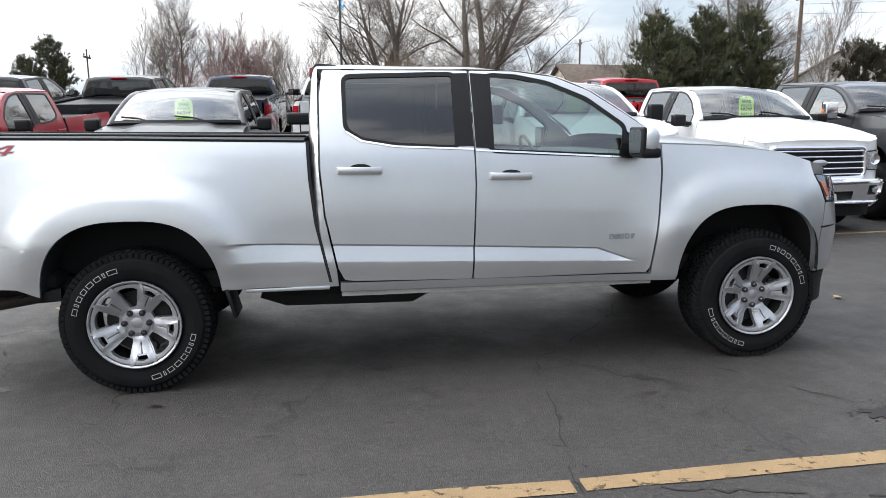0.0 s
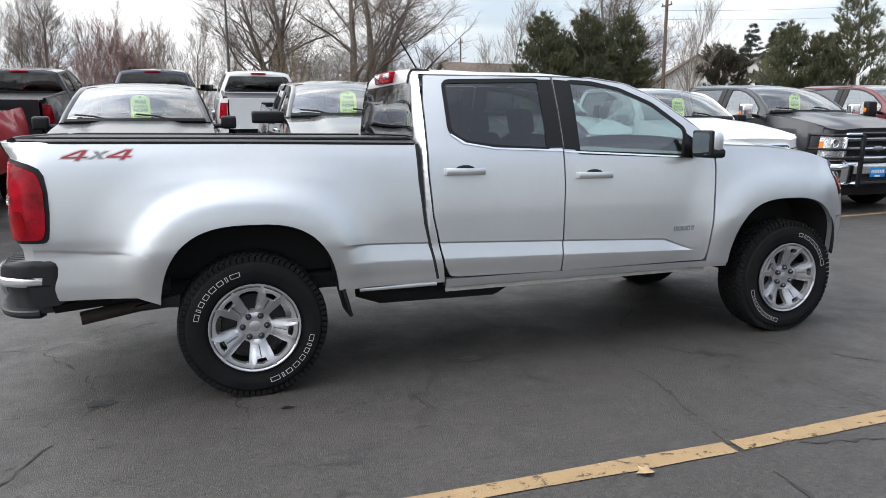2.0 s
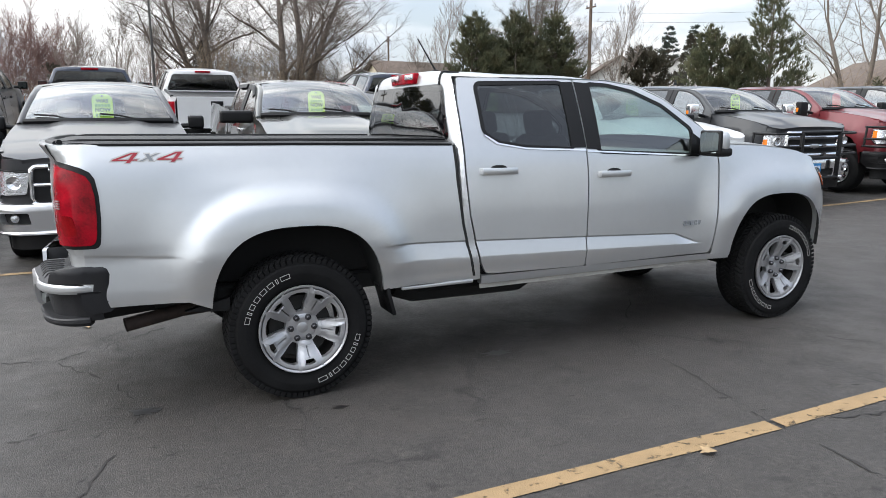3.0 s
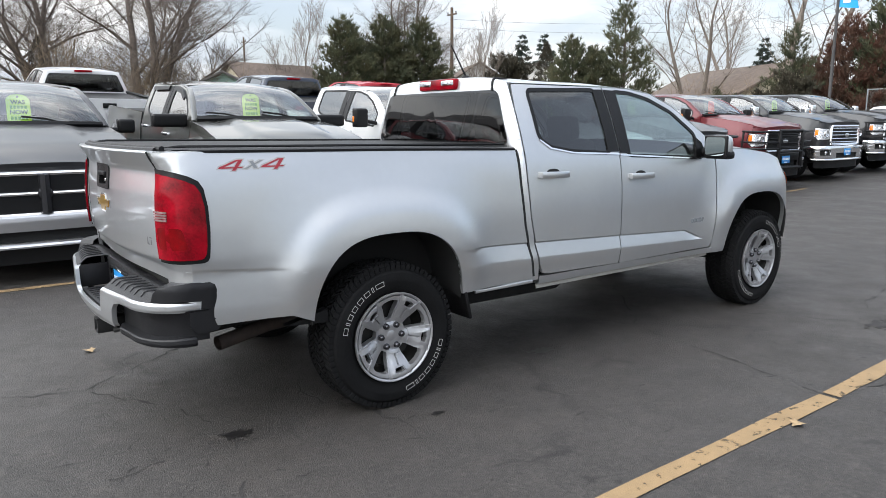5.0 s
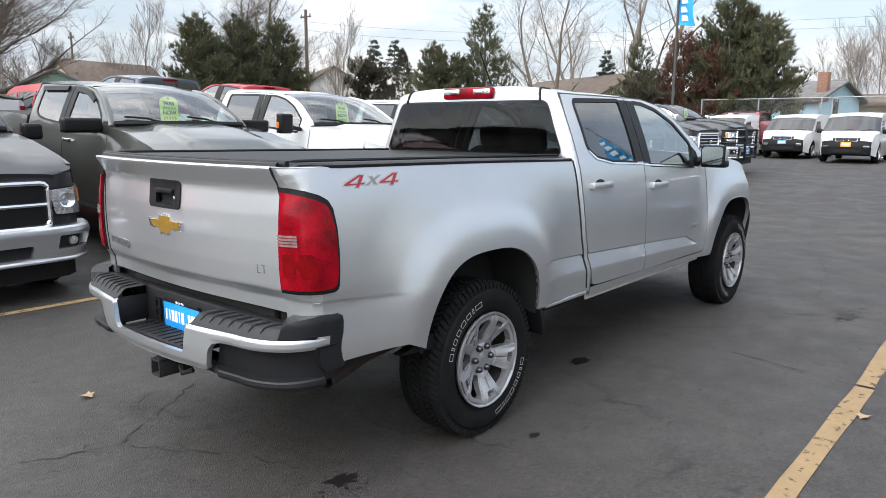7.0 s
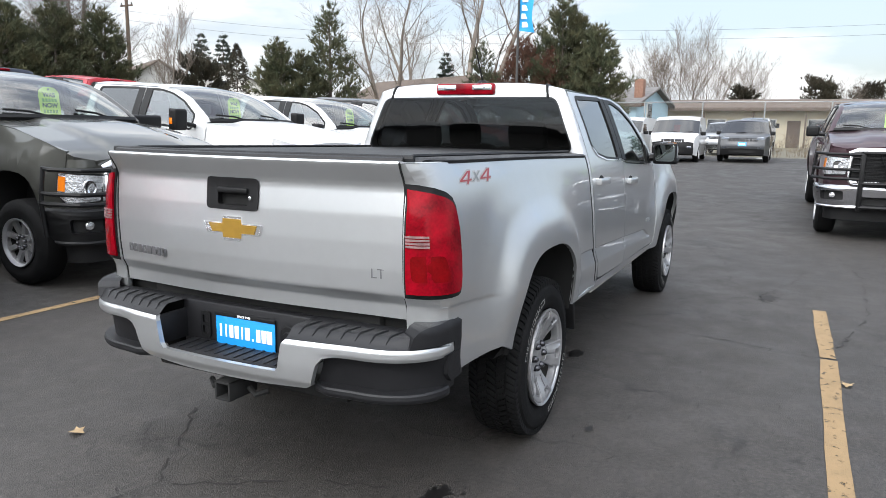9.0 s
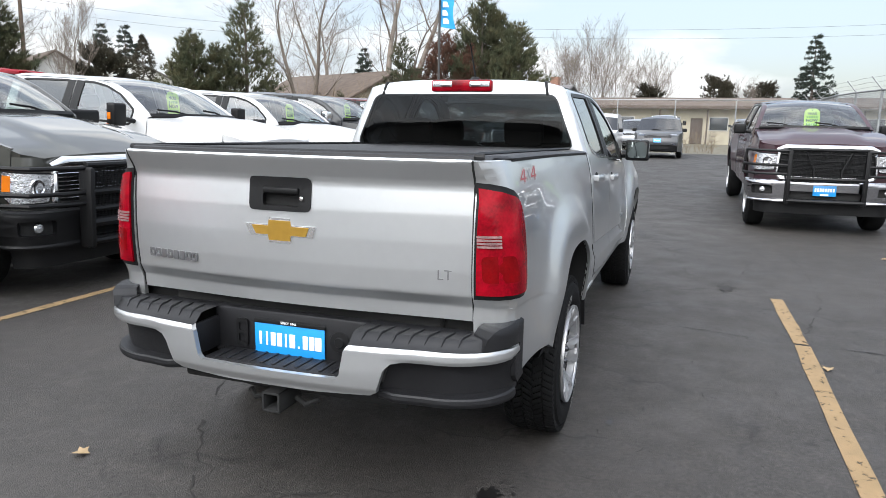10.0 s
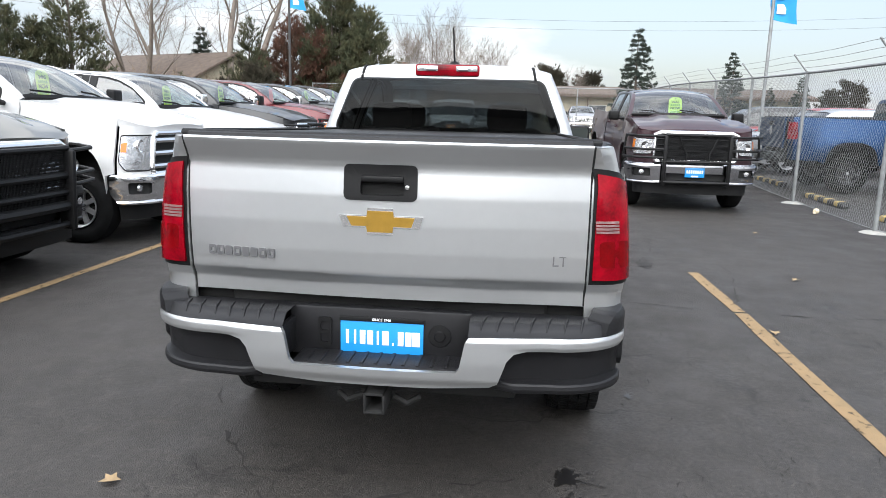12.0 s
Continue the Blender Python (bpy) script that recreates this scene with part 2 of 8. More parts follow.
M["maroon"] = car_paint("maroon_paint", (0.10, 0.012, 0.016), 0.3, 0.35, coat=0.6)
M["red"] = car_paint("red_paint", (0.30, 0.004, 0.012), 0.0, 0.5, coat=0.6)
M["darkblue"] = car_paint("dark_blue_paint", (0.012, 0.018, 0.035), 0.2, 0.35)
M["blue"] = car_paint("blue_paint", (0.004, 0.030, 0.088), 0.85, 0.42, coat=0.15)
M["wagon_grey"] = car_paint("dark_grey_paint", (0.050, 0.052, 0.056), 0.5, 0.40, coat=0.7)
M["plum"] = car_paint("dark_plum_paint", (0.030, 0.010, 0.015), 0.2, 0.4, coat=0.7)
M["greysilver"] = car_paint("grey_silver_paint", (0.42, 0.43, 0.45), 0.7, 0.35)
M["plastic"] = material("black_plastic", (0.0065, 0.0065, 0.007), 0.48, spec=0.22, vary=0.3, scale=6, bump=0.10, bump_scale=420)
M["padplastic"] = material("grey_black_plastic", (0.012, 0.012, 0.0135), 0.46, spec=0.26, vary=0.35, scale=5, bump=0.14, bump_scale=420)
M["gap"] = material("dark_underbody", (0.008, 0.008, 0.008), 0.9, vary=0.4, scale=4)
M["rubber"] = material("tyre_rubber", (0.0095, 0.0095, 0.0098), 0.8, spec=0.10, vary=0.45, scale=7, bump=0.2, bump_scale=90)
M["outline"] = material("white_outline", (0.42, 0.41, 0.39), 0.8, vary=0.3, scale=30)
M["rim"] = material("machined_alloy", (0.43, 0.43, 0.44), 0.36, 0.75, vary=0.12, scale=12)
# darkened to carry the shade behind the spokes
M["brake"] = material("brake_steel", (0.030, 0.029, 0.028), 0.6, 0.4, vary=0.4, scale=20)
M["chrome"] = material("chrome", (0.90, 0.90, 0.91), 0.14, 1.0)
M["nut"] = material("dark_chrome", (0.06, 0.06, 0.065), 0.2, 0.8)
M["mirror_face"] = material("mirror_face", (0.30, 0.34, 0.34), 0.03, 1.0)
M["smoke_chrome"] = material("smoke_chrome", (0.36, 0.36, 0.38), 0.12, 1.0)
M["badge_grey"] = material("badge_grey", (0.26, 0.26, 0.27), 0.34, 0.85)
M["satin"] = material("satin_metal", (0.55, 0.55, 0.56), 0.3, 0.9)
M["glass"] = glass("window_glass", (0.50, 0.60, 0.585), 0.02, 0.17)
M["glass_screen"] = glass("windshield_glass", (0.60, 0.66, 0.63), 0.03, 0.11)
M["glass_dark"] = glass("privacy_glass", (0.085, 0.092, 0.096), 0.015, 0.08)
M["glass_rear"] = glass("rear_privacy_glass", (0.10, 0.103, 0.108), 0.015, 0.022)
M["glass_house"] = material("house_glass", (0.03, 0.035, 0.04), 0.06)
M["lens_red"] = material("red_lens", (0.27, 0.001, 0.009), 0.24, coat=0.16, spec=0.1, vary=0.70, scale=11)
M["lens_deep"] = material("deep_red_lens", (0.17, 0.001, 0.003), 0.24, coat=0.16, spec=0.1, vary=0.5, scale=14)
M["lens_clear"] = material("clear_lens", (0.72, 0.73, 0.75), 0.16, 0.75, coat=0.8, vary=0.4, scale=30, bump=0.5, bump_scale=38)
M["lens_pink"] = material("pink_clear_lens", (0.36, 0.20, 0.20), 0.2, 0.4, coat=0.6, vary=0.5, scale=40)
M["lens_amber"] = material("amber_lens", (0.62, 0.16, 0.01), 0.2, coat=1.0)
# rear-seat copy of the seat cloth, darkened for shade behind tinted glass
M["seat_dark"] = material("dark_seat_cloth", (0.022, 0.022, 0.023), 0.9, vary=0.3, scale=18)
M["headlamp"] = material("smoky_lens", (0.10, 0.12, 0.15), 0.12, 0.5, coat=1.0, vary=0.8, scale=14)
M["amber_dark"] = material("amber_reflector", (0.34, 0.06, 0.012), 0.25, coat=0.6)
M["interior"] = material("grey_cabin", (0.26, 0.255, 0.245), 0.8, vary=0.3, scale=8)
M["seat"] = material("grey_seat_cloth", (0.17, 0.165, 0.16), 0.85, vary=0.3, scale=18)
M["card"] = material("lime_card", (0.52, 0.80, 0.07), 0.6, vary=0.1, scale=9)
M["card_red"] = material("coral_card", (0.80, 0.10, 0.06), 0.6, vary=0.1, scale=9)
M["ink"] = material("dark_ink", (0.02, 0.05, 0.012), 0.7)
M["plate_blue"] = material("plate_blue", (0.010, 0.24, 0.62), 0.35, coat=0.5)
M["plate_orange"] = material("plate_orange", (0.75, 0.26, 0.02), 0.4)
M["plate_white"] = material("plate_white", (0.78, 0.78, 0.78), 0.4)
M["gold"] = material("gold_badge", (0.55, 0.32, 0.05), 0.28, 0.75, vary=0.15, scale=30, coat=0.6)
M["decal_red"] = material("decal_red", (0.25, 0.010, 0.020), 0.4)
M["decal_grey"] = material("decal_grey", (0.16, 0.17, 0.18), 0.4)
M["rust"] = material("rusty_pipe", (0.045, 0.030, 0.024), 0.8, 0.3, vary=0.5, scale=25, second=(0.02, 0.016, 0.014))
M["galv"] = material("galvanised_steel", (0.30, 0.31, 0.31), 0.55, 0.5, vary=0.3, scale=10)
M["concrete"] = material("concrete", (0.38, 0.37, 0.34), 0.9, vary=0.3, scale=6, bump=0.3)
M["bark"] = material("grey_bark", (0.13, 0.105, 0.088), 0.95, vary=0.5, scale=5, bump=0.4, bump_scale=25)
M["bark_pale"] = material("pale_bark", (0.19, 0.158, 0.132), 0.95, vary=0.4, scale=5)
M["bark_red"] = material("reddish_twigs", (0.155, 0.09, 0.078), 0.95, vary=0.4, scale=5)
M["straw"] = material("dry_brush", (0.21, 0.155, 0.10), 0.95, vary=0.5, scale=4)
M["needle"] = material("pine_needles", (0.036, 0.050, 0.024), 0.8, vary=0.0, scale=1.3, second=(0.078, 0.070, 0.030), rand=0.15)
M["needle_blue"] = material("spruce_needles", (0.022, 0.036, 0.026), 0.8, scale=1.5, second=(0.038, 0.050, 0.036), rand=0.15)
M["needle_rust"] = material("rusty_needles", (0.105, 0.040, 0.024), 0.85, scale=1.5, second=(0.060, 0.038, 0.022), rand=0.1)
M["cedar"] = material("cedar_foliage", (0.045, 0.034, 0.020), 0.85, scale=2, second=(0.026, 0.026, 0.013), rand=0.15)
M["pole_wood"] = material("pole_wood", (0.12, 0.085, 0.06), 0.9, vary=0.4, scale=6)
M["pole_dark"] = material("dark_pole", (0.045, 0.042, 0.040), 0.6, vary=0.3, scale=6)
M["banner"] = material("banner_blue", (0.02, 0.30, 0.66), 0.7, vary=0.1, scale=3)
M["siding_white"] = material("white_siding", (0.58, 0.57, 0.54), 0.8, vary=0.15, scale=2)
M["siding_blue"] = material("blue_siding", (0.30, 0.43, 0.50), 0.8, vary=0.15, scale=2)
M["siding_teal"] = material("teal_siding", (0.28, 0.40, 0.36), 0.8, vary=0.2, scale=2)
M["siding_beige"] = material("beige_stucco", (0.46, 0.41, 0.31), 0.9, vary=0.2, scale=1.5, bump=0.3)
M["roof"] = material("brown_shingle", (0.115, 0.085, 0.066), 0.95, vary=0.45, scale=3, bump=0.5, bump_scale=14)
M["roof_grey"] = material("grey_shingle", (0.15, 0.14, 0.135), 0.95, vary=0.4, scale=3, bump=0.5, bump_scale=14)
M["brick"] = material("brick_stack", (0.24, 0.13, 0.09), 0.9, vary=0.4, scale=9)
M["wood_trim"] = material("brown_trim", (0.09, 0.065, 0.05), 0.8, vary=0.3, scale=4)
M["leaf"] = material("dry_leaf", (0.34, 0.24, 0.13), 0.9, vary=0.4, scale=40)
M["cup"] = material("paper_cup", (0.62, 0.42, 0.16), 0.7, vary=0.5, scale=30, second=(0.7, 0.68, 0.62))
M["stop_black"] = material("wheel_stop_rubber", (0.03, 0.03, 0.03), 0.85, vary=0.3, scale=8)
M["stop_yellow"] = material("wheel_stop_yellow", (0.50, 0.36, 0.12), 0.8, vary=0.3, scale=12)
M["wall_plain"] = material("plain_wall", (0.50, 0.47, 0.41), 0.85, vary=0.15, scale=1.0)
M["wall_dark"] = material("dark_fascia", (0.06, 0.055, 0.05), 0.8, vary=0.2, scale=1.0)

# ---- mesh helpers ----
PANES = ("glass", "glass_dark", "glass_rear", "glass_screen")


def part(name, bm, mat, parent=None, label="", angle=38):
    """Links a bmesh as one mesh object under a thing or a part."""
    me = bpy.data.meshes.new(name)
    bm.to_mesh(me)
    bm.free()
    me.polygons.foreach_set("use_smooth", [True] * len(me.polygons))
    me.set_sharp_from_angle(angle=radians(angle))
    me.materials.append(M[mat] if isinstance(mat, str) else mat)
    ob = new(name, me)
    ob.visible_shadow = mat not in PANES
    if parent:
        ob.parent = parent
    if label:
        ob["label"] = label
    return ob


def raw(name, verts, faces, mat, parent=None, smooth=True):
    me = bpy.data.meshes.new(name)
    me.from_pydata(verts, [], faces)
    me.polygons.foreach_set("use_smooth", [smooth] * len(me.polygons))
    me.materials.append(M[mat])
    ob = new(name, me)
    if parent:
        ob.parent = parent
    return ob


def thing(name, m, label, category, group="", kind=""):
    ob = new(name)
    ob.empty_display_size = 0.2
    ob.matrix_world = m
    return tagged(ob, label, category, group, kind)


def box(bm, c, size, bevel=0.0, rot=None, seg=2):
    m = Matrix.Translation(c)
    if rot:
        m = m @ pose(0, 0, 0, *rot)
    m = m @ Matrix.Diagonal((*size, 1))
    vs = bmesh.ops.create_cube(bm, size=1, matrix=m)["verts"]
    if bevel:
        es = list({e for v in vs for e in v.link_edges})
        bmesh.ops.bevel(bm, geom=es, offset=bevel, segments=seg, profile=0.5, affect="EDGES")
    return bm


def boxed(c, size, bevel=0.0, rot=None, seg=2):
    return box(bmesh.new(), c, size, bevel, rot, seg)


def tube(bm, pts, r, n=8, caps=True):
    """A round bar along points; r is one radius or one for each point."""
    pts = [Vector(p) for p in pts]
    rs = r if isinstance(r, (list, tuple)) else [r] * len(pts)
    rings = []
    for i, p in enumerate(pts):
        d = (pts[min(i + 1, len(pts) - 1)] - pts[max(i - 1, 0)]).normalized()
        a = d.orthogonal().normalized() if abs(d.z) > 0.95 else d.cross(Vector((0, 0, 1))).normalized()
        b = d.cross(a)
        rings.append([bm.verts.new(p + rs[i] * (math.cos(2 * math.pi * k / n) * a + math.sin(2 * math.pi * k / n) * b)) for k in range(n)])
    for a, b in zip(rings, rings[1:]):
        for k in range(n):
            bm.faces.new((a[k], a[(k + 1) % n], b[(k + 1) % n], b[k]))
    if caps:
        bm.faces.new(rings[0][::-1])
        bm.faces.new(rings[-1])
    return bm


def lathe(bm, profile, n=48, axis="y", centre=(0, 0, 0)):
    """Turns (radius, along) points round an axis."""
    c = Vector(centre)
    rings = []
    for k in range(n):
        a = 2 * math.pi * k / n
        ring = []
        for r, t in profile:
            p = Vector((r * math.cos(a), t, r * math.sin(a))) if axis == "y" else Vector((r * math.cos(a), r * math.sin(a), t))
            ring.append(bm.verts.new(c + p))
        rings.append(ring)
    for k in range(n):
        a, b = rings[k], rings[(k + 1) % n]
        for i in range(len(profile) - 1):
            bm.faces.new((a[i], a[i + 1], b[i + 1], b[i]))
    return bm


def flat(outer, holes=(), step=0.06, vstep=None, cuts=()):
    """A flat sheet with holes in the plane of u and v, cut into a grid."""
    bm = bmesh.new()
    for loop in (outer, *holes):
        vs = [bm.verts.new((u, v, 0)) for u, v in loop]
        for a, b in zip(vs, vs[1:] + vs[:1]):
            bm.edges.new((a, b))
    bmesh.ops.triangle_fill(bm, use_beauty=True, edges=bm.edges[:], normal=(0, 0, 1))
    for k, st in ((0, step), (1, vstep or step)):
        vals = [p[k] for p in outer]
        lo, hi = min(vals), max(vals)
        no = (1, 0, 0) if k == 0 else (0, 1, 0)
        for i in range(1, int((hi - lo) / st) + 1):
            c = lo + (hi - lo) * i / (int((hi - lo) / st) + 1)
            bmesh.ops.bisect_plane(bm, geom=bm.verts[:] + bm.edges[:] + bm.faces[:], dist=1e-5, plane_co=(c if k == 0 else 0, c if k == 1 else 0, 0), plane_no=no)
    for (u0, v0), (u1, v1) in cuts:
        bmesh.ops.bisect_plane(bm, geom=bm.verts[:] + bm.edges[:] + bm.faces[:], dist=1e-4, plane_co=(u0, v0, 0), plane_no=(v0 - v1, u1 - u0, 0))
    bmesh.ops.dissolve_degenerate(bm, dist=1e-5, edges=bm.edges[:])
    return bm


def skin(bm, fn, thick=0.02, off=0.0, flip=False, warp=None):
    """Lays a flat sheet on a surface fn(u, v, off) and turns its edges inwards."""
    bm.normal_update()
    for f in bm.faces:
        if f.normal.z < 0:
            f.normal_flip()
    uv = {v: (v.co.x, v.co.y) for v in bm.verts}
    rim = [(e.verts[0], e.verts[1], e.link_faces[0]) for e in bm.edges if len(e.link_faces) == 1]
    w = warp or (lambda p: p)
    for v, (a, b) in uv.items():
        v.co = w(Vector(fn(a, b, off)))
    if thick:
        twin, inner = {}, {}
        for a, b, _ in rim:
            for v in (a, b):
                if v not in twin:
                    twin[v] = bm.verts.new(v.co)
                    inner[v] = bm.verts.new(w(Vector(fn(*uv[v], off - thick))))
        for a, b, f in rim:
            order = [l.vert for l in f.loops]
            if order[(order.index(a) + 1) % len(order)] != b:
                a, b = b, a
            bm.faces.new((twin[b], twin[a], inner[a], inner[b]))
    if flip:
        bmesh.ops.reverse_faces(bm, faces=bm.faces[:])
    return bm


def sheet(fn, nu, nv, flip=False):
    """A grid surface fn(s, t) over the unit square."""
    bm = bmesh.new()
    vs = [[bm.verts.new(fn(i / nu, j / nv)) for j in range(nv + 1)] for i in range(nu + 1)]
    for i in range(nu):
        for j in range(nv):
            q = (vs[i][j], vs[i + 1][j], vs[i + 1][j + 1], vs[i][j + 1])
            bm.faces.new(q[::-1] if flip else q)
    return bm


def words(text, size, depth=0.002, bold=0.0):
    """A bmesh of lettering in the built-in font, centred, in the plane of x and y."""
    cu = bpy.data.curves.new("lettering", "FONT")
    cu.offset = bold
    cu.body, cu.size, cu.extrude, cu.align_x, cu.align_y, cu.resolution_u = text, size, depth, "CENTER", "CENTER", 3
    ob = bpy.data.objects.new("lettering", cu)
    scene.collection.objects.link(ob)
    me = bpy.data.meshes.new_from_object(ob.evaluated_get(bpy.context.evaluated_depsgraph_get()))
    bm = bmesh.new()
    bm.from_mesh(me)
    bpy.data.objects.remove(ob)
    bpy.data.meshes.remove(me)
    bpy.data.curves.remove(cu)
    return bm


WORDS = {}


def lettering(text, size, depth=0.002, bold=0.0):
    """words(), made once for each text."""
    key = (text, size, bold)
    if key not in WORDS:
        bm = words(text, size, depth, bold)
        me = bpy.data.meshes.new("lettering")
        bm.to_mesh(me)
        bm.free()
        WORDS[key] = me
    bm = bmesh.new()
    bm.from_mesh(WORDS[key])
    return bm


def moved(bm, m):
    bmesh.ops.transform(bm, matrix=m, verts=bm.verts[:])
    return bm


def smooth(a, b, x):
    k = min(1.0, max(0.0, (x - a) / (b - a)))
    return k * k * (3 - 2 * k)


def mixed(xs, ys, x):
    return float(np.interp(x, xs, ys))


def rounded(pts, r, n=3):
    """A polygon with its corners rounded."""
    out = []
    for i, p in enumerate(pts):
        a, b, c = Vector(pts[i - 1]), Vector(p), Vector(pts[(i + 1) % len(pts)])
        ra = min(r, (a - b).length * 0.45)
        rc = min(r, (c - b).length * 0.45)
        p0, p1 = b + (a - b).normalized() * ra, b + (c - b).normalized() * rc
        for k in range(n + 1):
            t = k / n
            out.append(tuple((1 - t) ** 2 * p0 + 2 * t * (1 - t) * b + t * t * p1))
    return out


def grown(pts, d):
    """A polygon with its edge moved outwards by d."""
    area = sum(a[0] * b[1] - b[0] * a[1] for a, b in zip(pts, pts[1:] + pts[:1]))
    s = 1 if area > 0 else -1
    out = []
    n = len(pts)
    for i in range(n):
        a, b, c = Vector(pts[i - 1]), Vector(pts[i]), Vector(pts[(i + 1) % n])
        e1, e2 = (b - a).normalized(), (c - b).normalized()
        nn = Vector((e1.y + e2.y, -e1.x - e2.x)) * s
        nn.normalize()
        k = max(0.5, nn.dot(Vector((e1.y, -e1.x)) * s))
        out.append(tuple(b + nn * d / k))
    return out


def ground_height(x, y):
    return 0.37 * smooth(6, 25, x) + 1.05 * smooth(5, 18, y) * (1 - smooth(6, 18, x))

# ---- ground and paint ----
def ground():
    xs = sorted(set([round(-600 + 60 * i, 3) for i in range(21)] + [round(-24 + 1.0 * i, 3) for i in range(64)]))
    ys = sorted(set([round(-600 + 60 * i, 3) for i in range(21)] + [round(-14 + 1.0 * i, 3) for i in range(40)]))
    verts = [(x, y, ground_height(x, y)) for x in xs for y in ys]
    n = len(ys)
    faces = [(i * n + j, (i + 1) * n + j, (i + 1) * n + j + 1, i * n + j + 1) for i in range(len(xs) - 1) for j in range(n - 1)]
    ob = raw("ground", verts, faces, "asphalt")
    tagged(ob, "dark worn asphalt lot with dry turf beyond", "ground", kind="structure")


def stripe(x0, y0, x1, y1, w, name="road_marking"):
    """A painted line that follows the ground, with uneven edges."""
    rng = random.Random(int(x0 * 10 + y0 * 100))
    n = max(6, int(math.hypot(x1 - x0, y1 - y0) / 0.25))
    d = Vector((x1 - x0, y1 - y0)).normalized()
    nn = Vector((-d.y, d.x))
    verts, faces = [], []
    for i in range(n + 1):
        t = i / n
        c = Vector((x0 + (x1 - x0) * t, y0 + (y1 - y0) * t))
        for s in (-1, 1):
            p = c + nn * s * (w / 2 + rng.uniform(-0.006, 0.006))
            verts.append((p.x, p.y, ground_height(p.x, p.y) + 0.005))
        if i:
            faces.append((2 * i - 2, 2 * i, 2 * i + 1, 2 * i - 1))
    ob = raw(name, verts, faces, "yellow_line")
    tagged(ob, "worn yellow parking line painted on asphalt", "road marking", "parking lines", "structure")


def crack(pts, w, seed):
    """A jagged open crack in the asphalt."""
    rng = random.Random(seed)
    verts, faces = [], []
    line, run, broken = [], 5, False
    for (a, b) in zip(pts, pts[1:]):
        n = max(2, int(math.hypot(b[0] - a[0], b[1] - a[1]) / 0.06))
        for i in range(n):
            t = i / n
            line.append((a[0] + (b[0] - a[0]) * t + rng.uniform(-0.018, 0.018), a[1] + (b[1] - a[1]) * t + rng.uniform(-0.018, 0.018)))
    for i, p in enumerate(line):
        q = line[min(i + 1, len(line) - 1)]
        o = line[max(i - 1, 0)]
        d = Vector((q[0] - o[0], q[1] - o[1])).normalized()
        k = w * rng.uniform(0.2, 1.0) * (2.2 if rng.random() < 0.12 else 1.0) * min(1, i / 3 + 0.2, (len(line) - i) / 3)
        for s in (-1, 1):
            x, y = p[0] - d.y * s * k, p[1] + d.x * s * k
            verts.append((x, y, ground_height(x, y) + 0.004))
        run -= 1
        if run < 0:
            broken = not broken
            run = rng.randint(1, 4) if broken else rng.randint(2, 9)
        if i and not broken:
            faces.append((2 * i - 2, 2 * i, 2 * i + 1, 2 * i - 1))
    ob = raw("pavement_crack", verts, faces, "crack")
    tagged(ob, "dark jagged crack in the asphalt", "crack", "pavement cracks", "structure")


def blot(x, y, r, seed, mat="oil", name="oil_stain", label="black oil stain on asphalt", stretch=1.6):
    """A stain with fingers and drips."""
    rng = random.Random(seed)
    bm = bmesh.new()
    n = 40
    rad = [r * (0.45 + 0.55 * rng.random() ** 2) for _ in range(n)]
    vs = [bm.verts.new((x + stretch * rad[i] * math.cos(2 * math.pi * i / n), y + rad[i] * math.sin(2 * math.pi * i / n), ground_height(x, y) + 0.0045)) for i in range(n)]
    bm.faces.new(vs)
    for _ in range(16):
        a, d = rng.uniform(0, 6.28), r * rng.uniform(0.8, 1.7)
        c, q = (x + stretch * d * math.cos(a), y + d * math.sin(a)), r * rng.uniform(0.03, 0.13)
        bm.faces.new([bm.verts.new((c[0] + q * math.cos(k), c[1] + q * math.sin(k), ground_height(x, y) + 0.0045)) for k in (0, 1.1, 2.0, 3.0, 4.2, 5.2)])
    tagged(part(name, bm, mat), label, "stain", "stains on the asphalt", "structure")


ground()
stripe(-6.0, -2.25, 1.98, -2.22, 0.105)
stripe(2.02, -2.22, 3.46, -2.18, 0.105)
stripe(-8.0, 3.45, 13.0, 3.48, 0.10)
for i, pts in enumerate((
    [(2.25, -0.70), (2.17, -1.10), (2.13, -1.5), (2.01, -2.05), (1.97, -2.9), (2.1, -3.8)],
    [(3.2, -0.9), (3.45, -1.3), (3.73, -1.67), (4.6, -1.95), (5.5, -2.1)],
    [(-3.4, 1.3), (-2.2, 0.7), (-1.35, 0.35), (-1.0, -0.2), (-0.85, -0.7), (-1.1, -1.5), (-1.9, -2.4)],
    [(-1.35, 0.35), (-0.6, 0.9), (0.5, 1.4), (2.4, 1.6)],
    [(3.76, -1.84), (4.3, -1.4), (5.6, -1.2), (7.5, -0.6)],
    [(1.98, -2.2), (3.4, -2.55), (5.2, -2.6), (8.0, -2.2)],
    [(2.25, -0.70), (3.0, 0.1), (3.6, 1.2), (5.2, 2.4)],
    [(-2.6, -0.6), (-1.7, -0.9), (-0.85, -0.72)],
    [(6.0, -4.5), (7.4, -3.2), (9.0, -1.6), (12.0, -0.2), (16.0, 0.6)],
)):
    crack(pts, 0.006, i + 3)


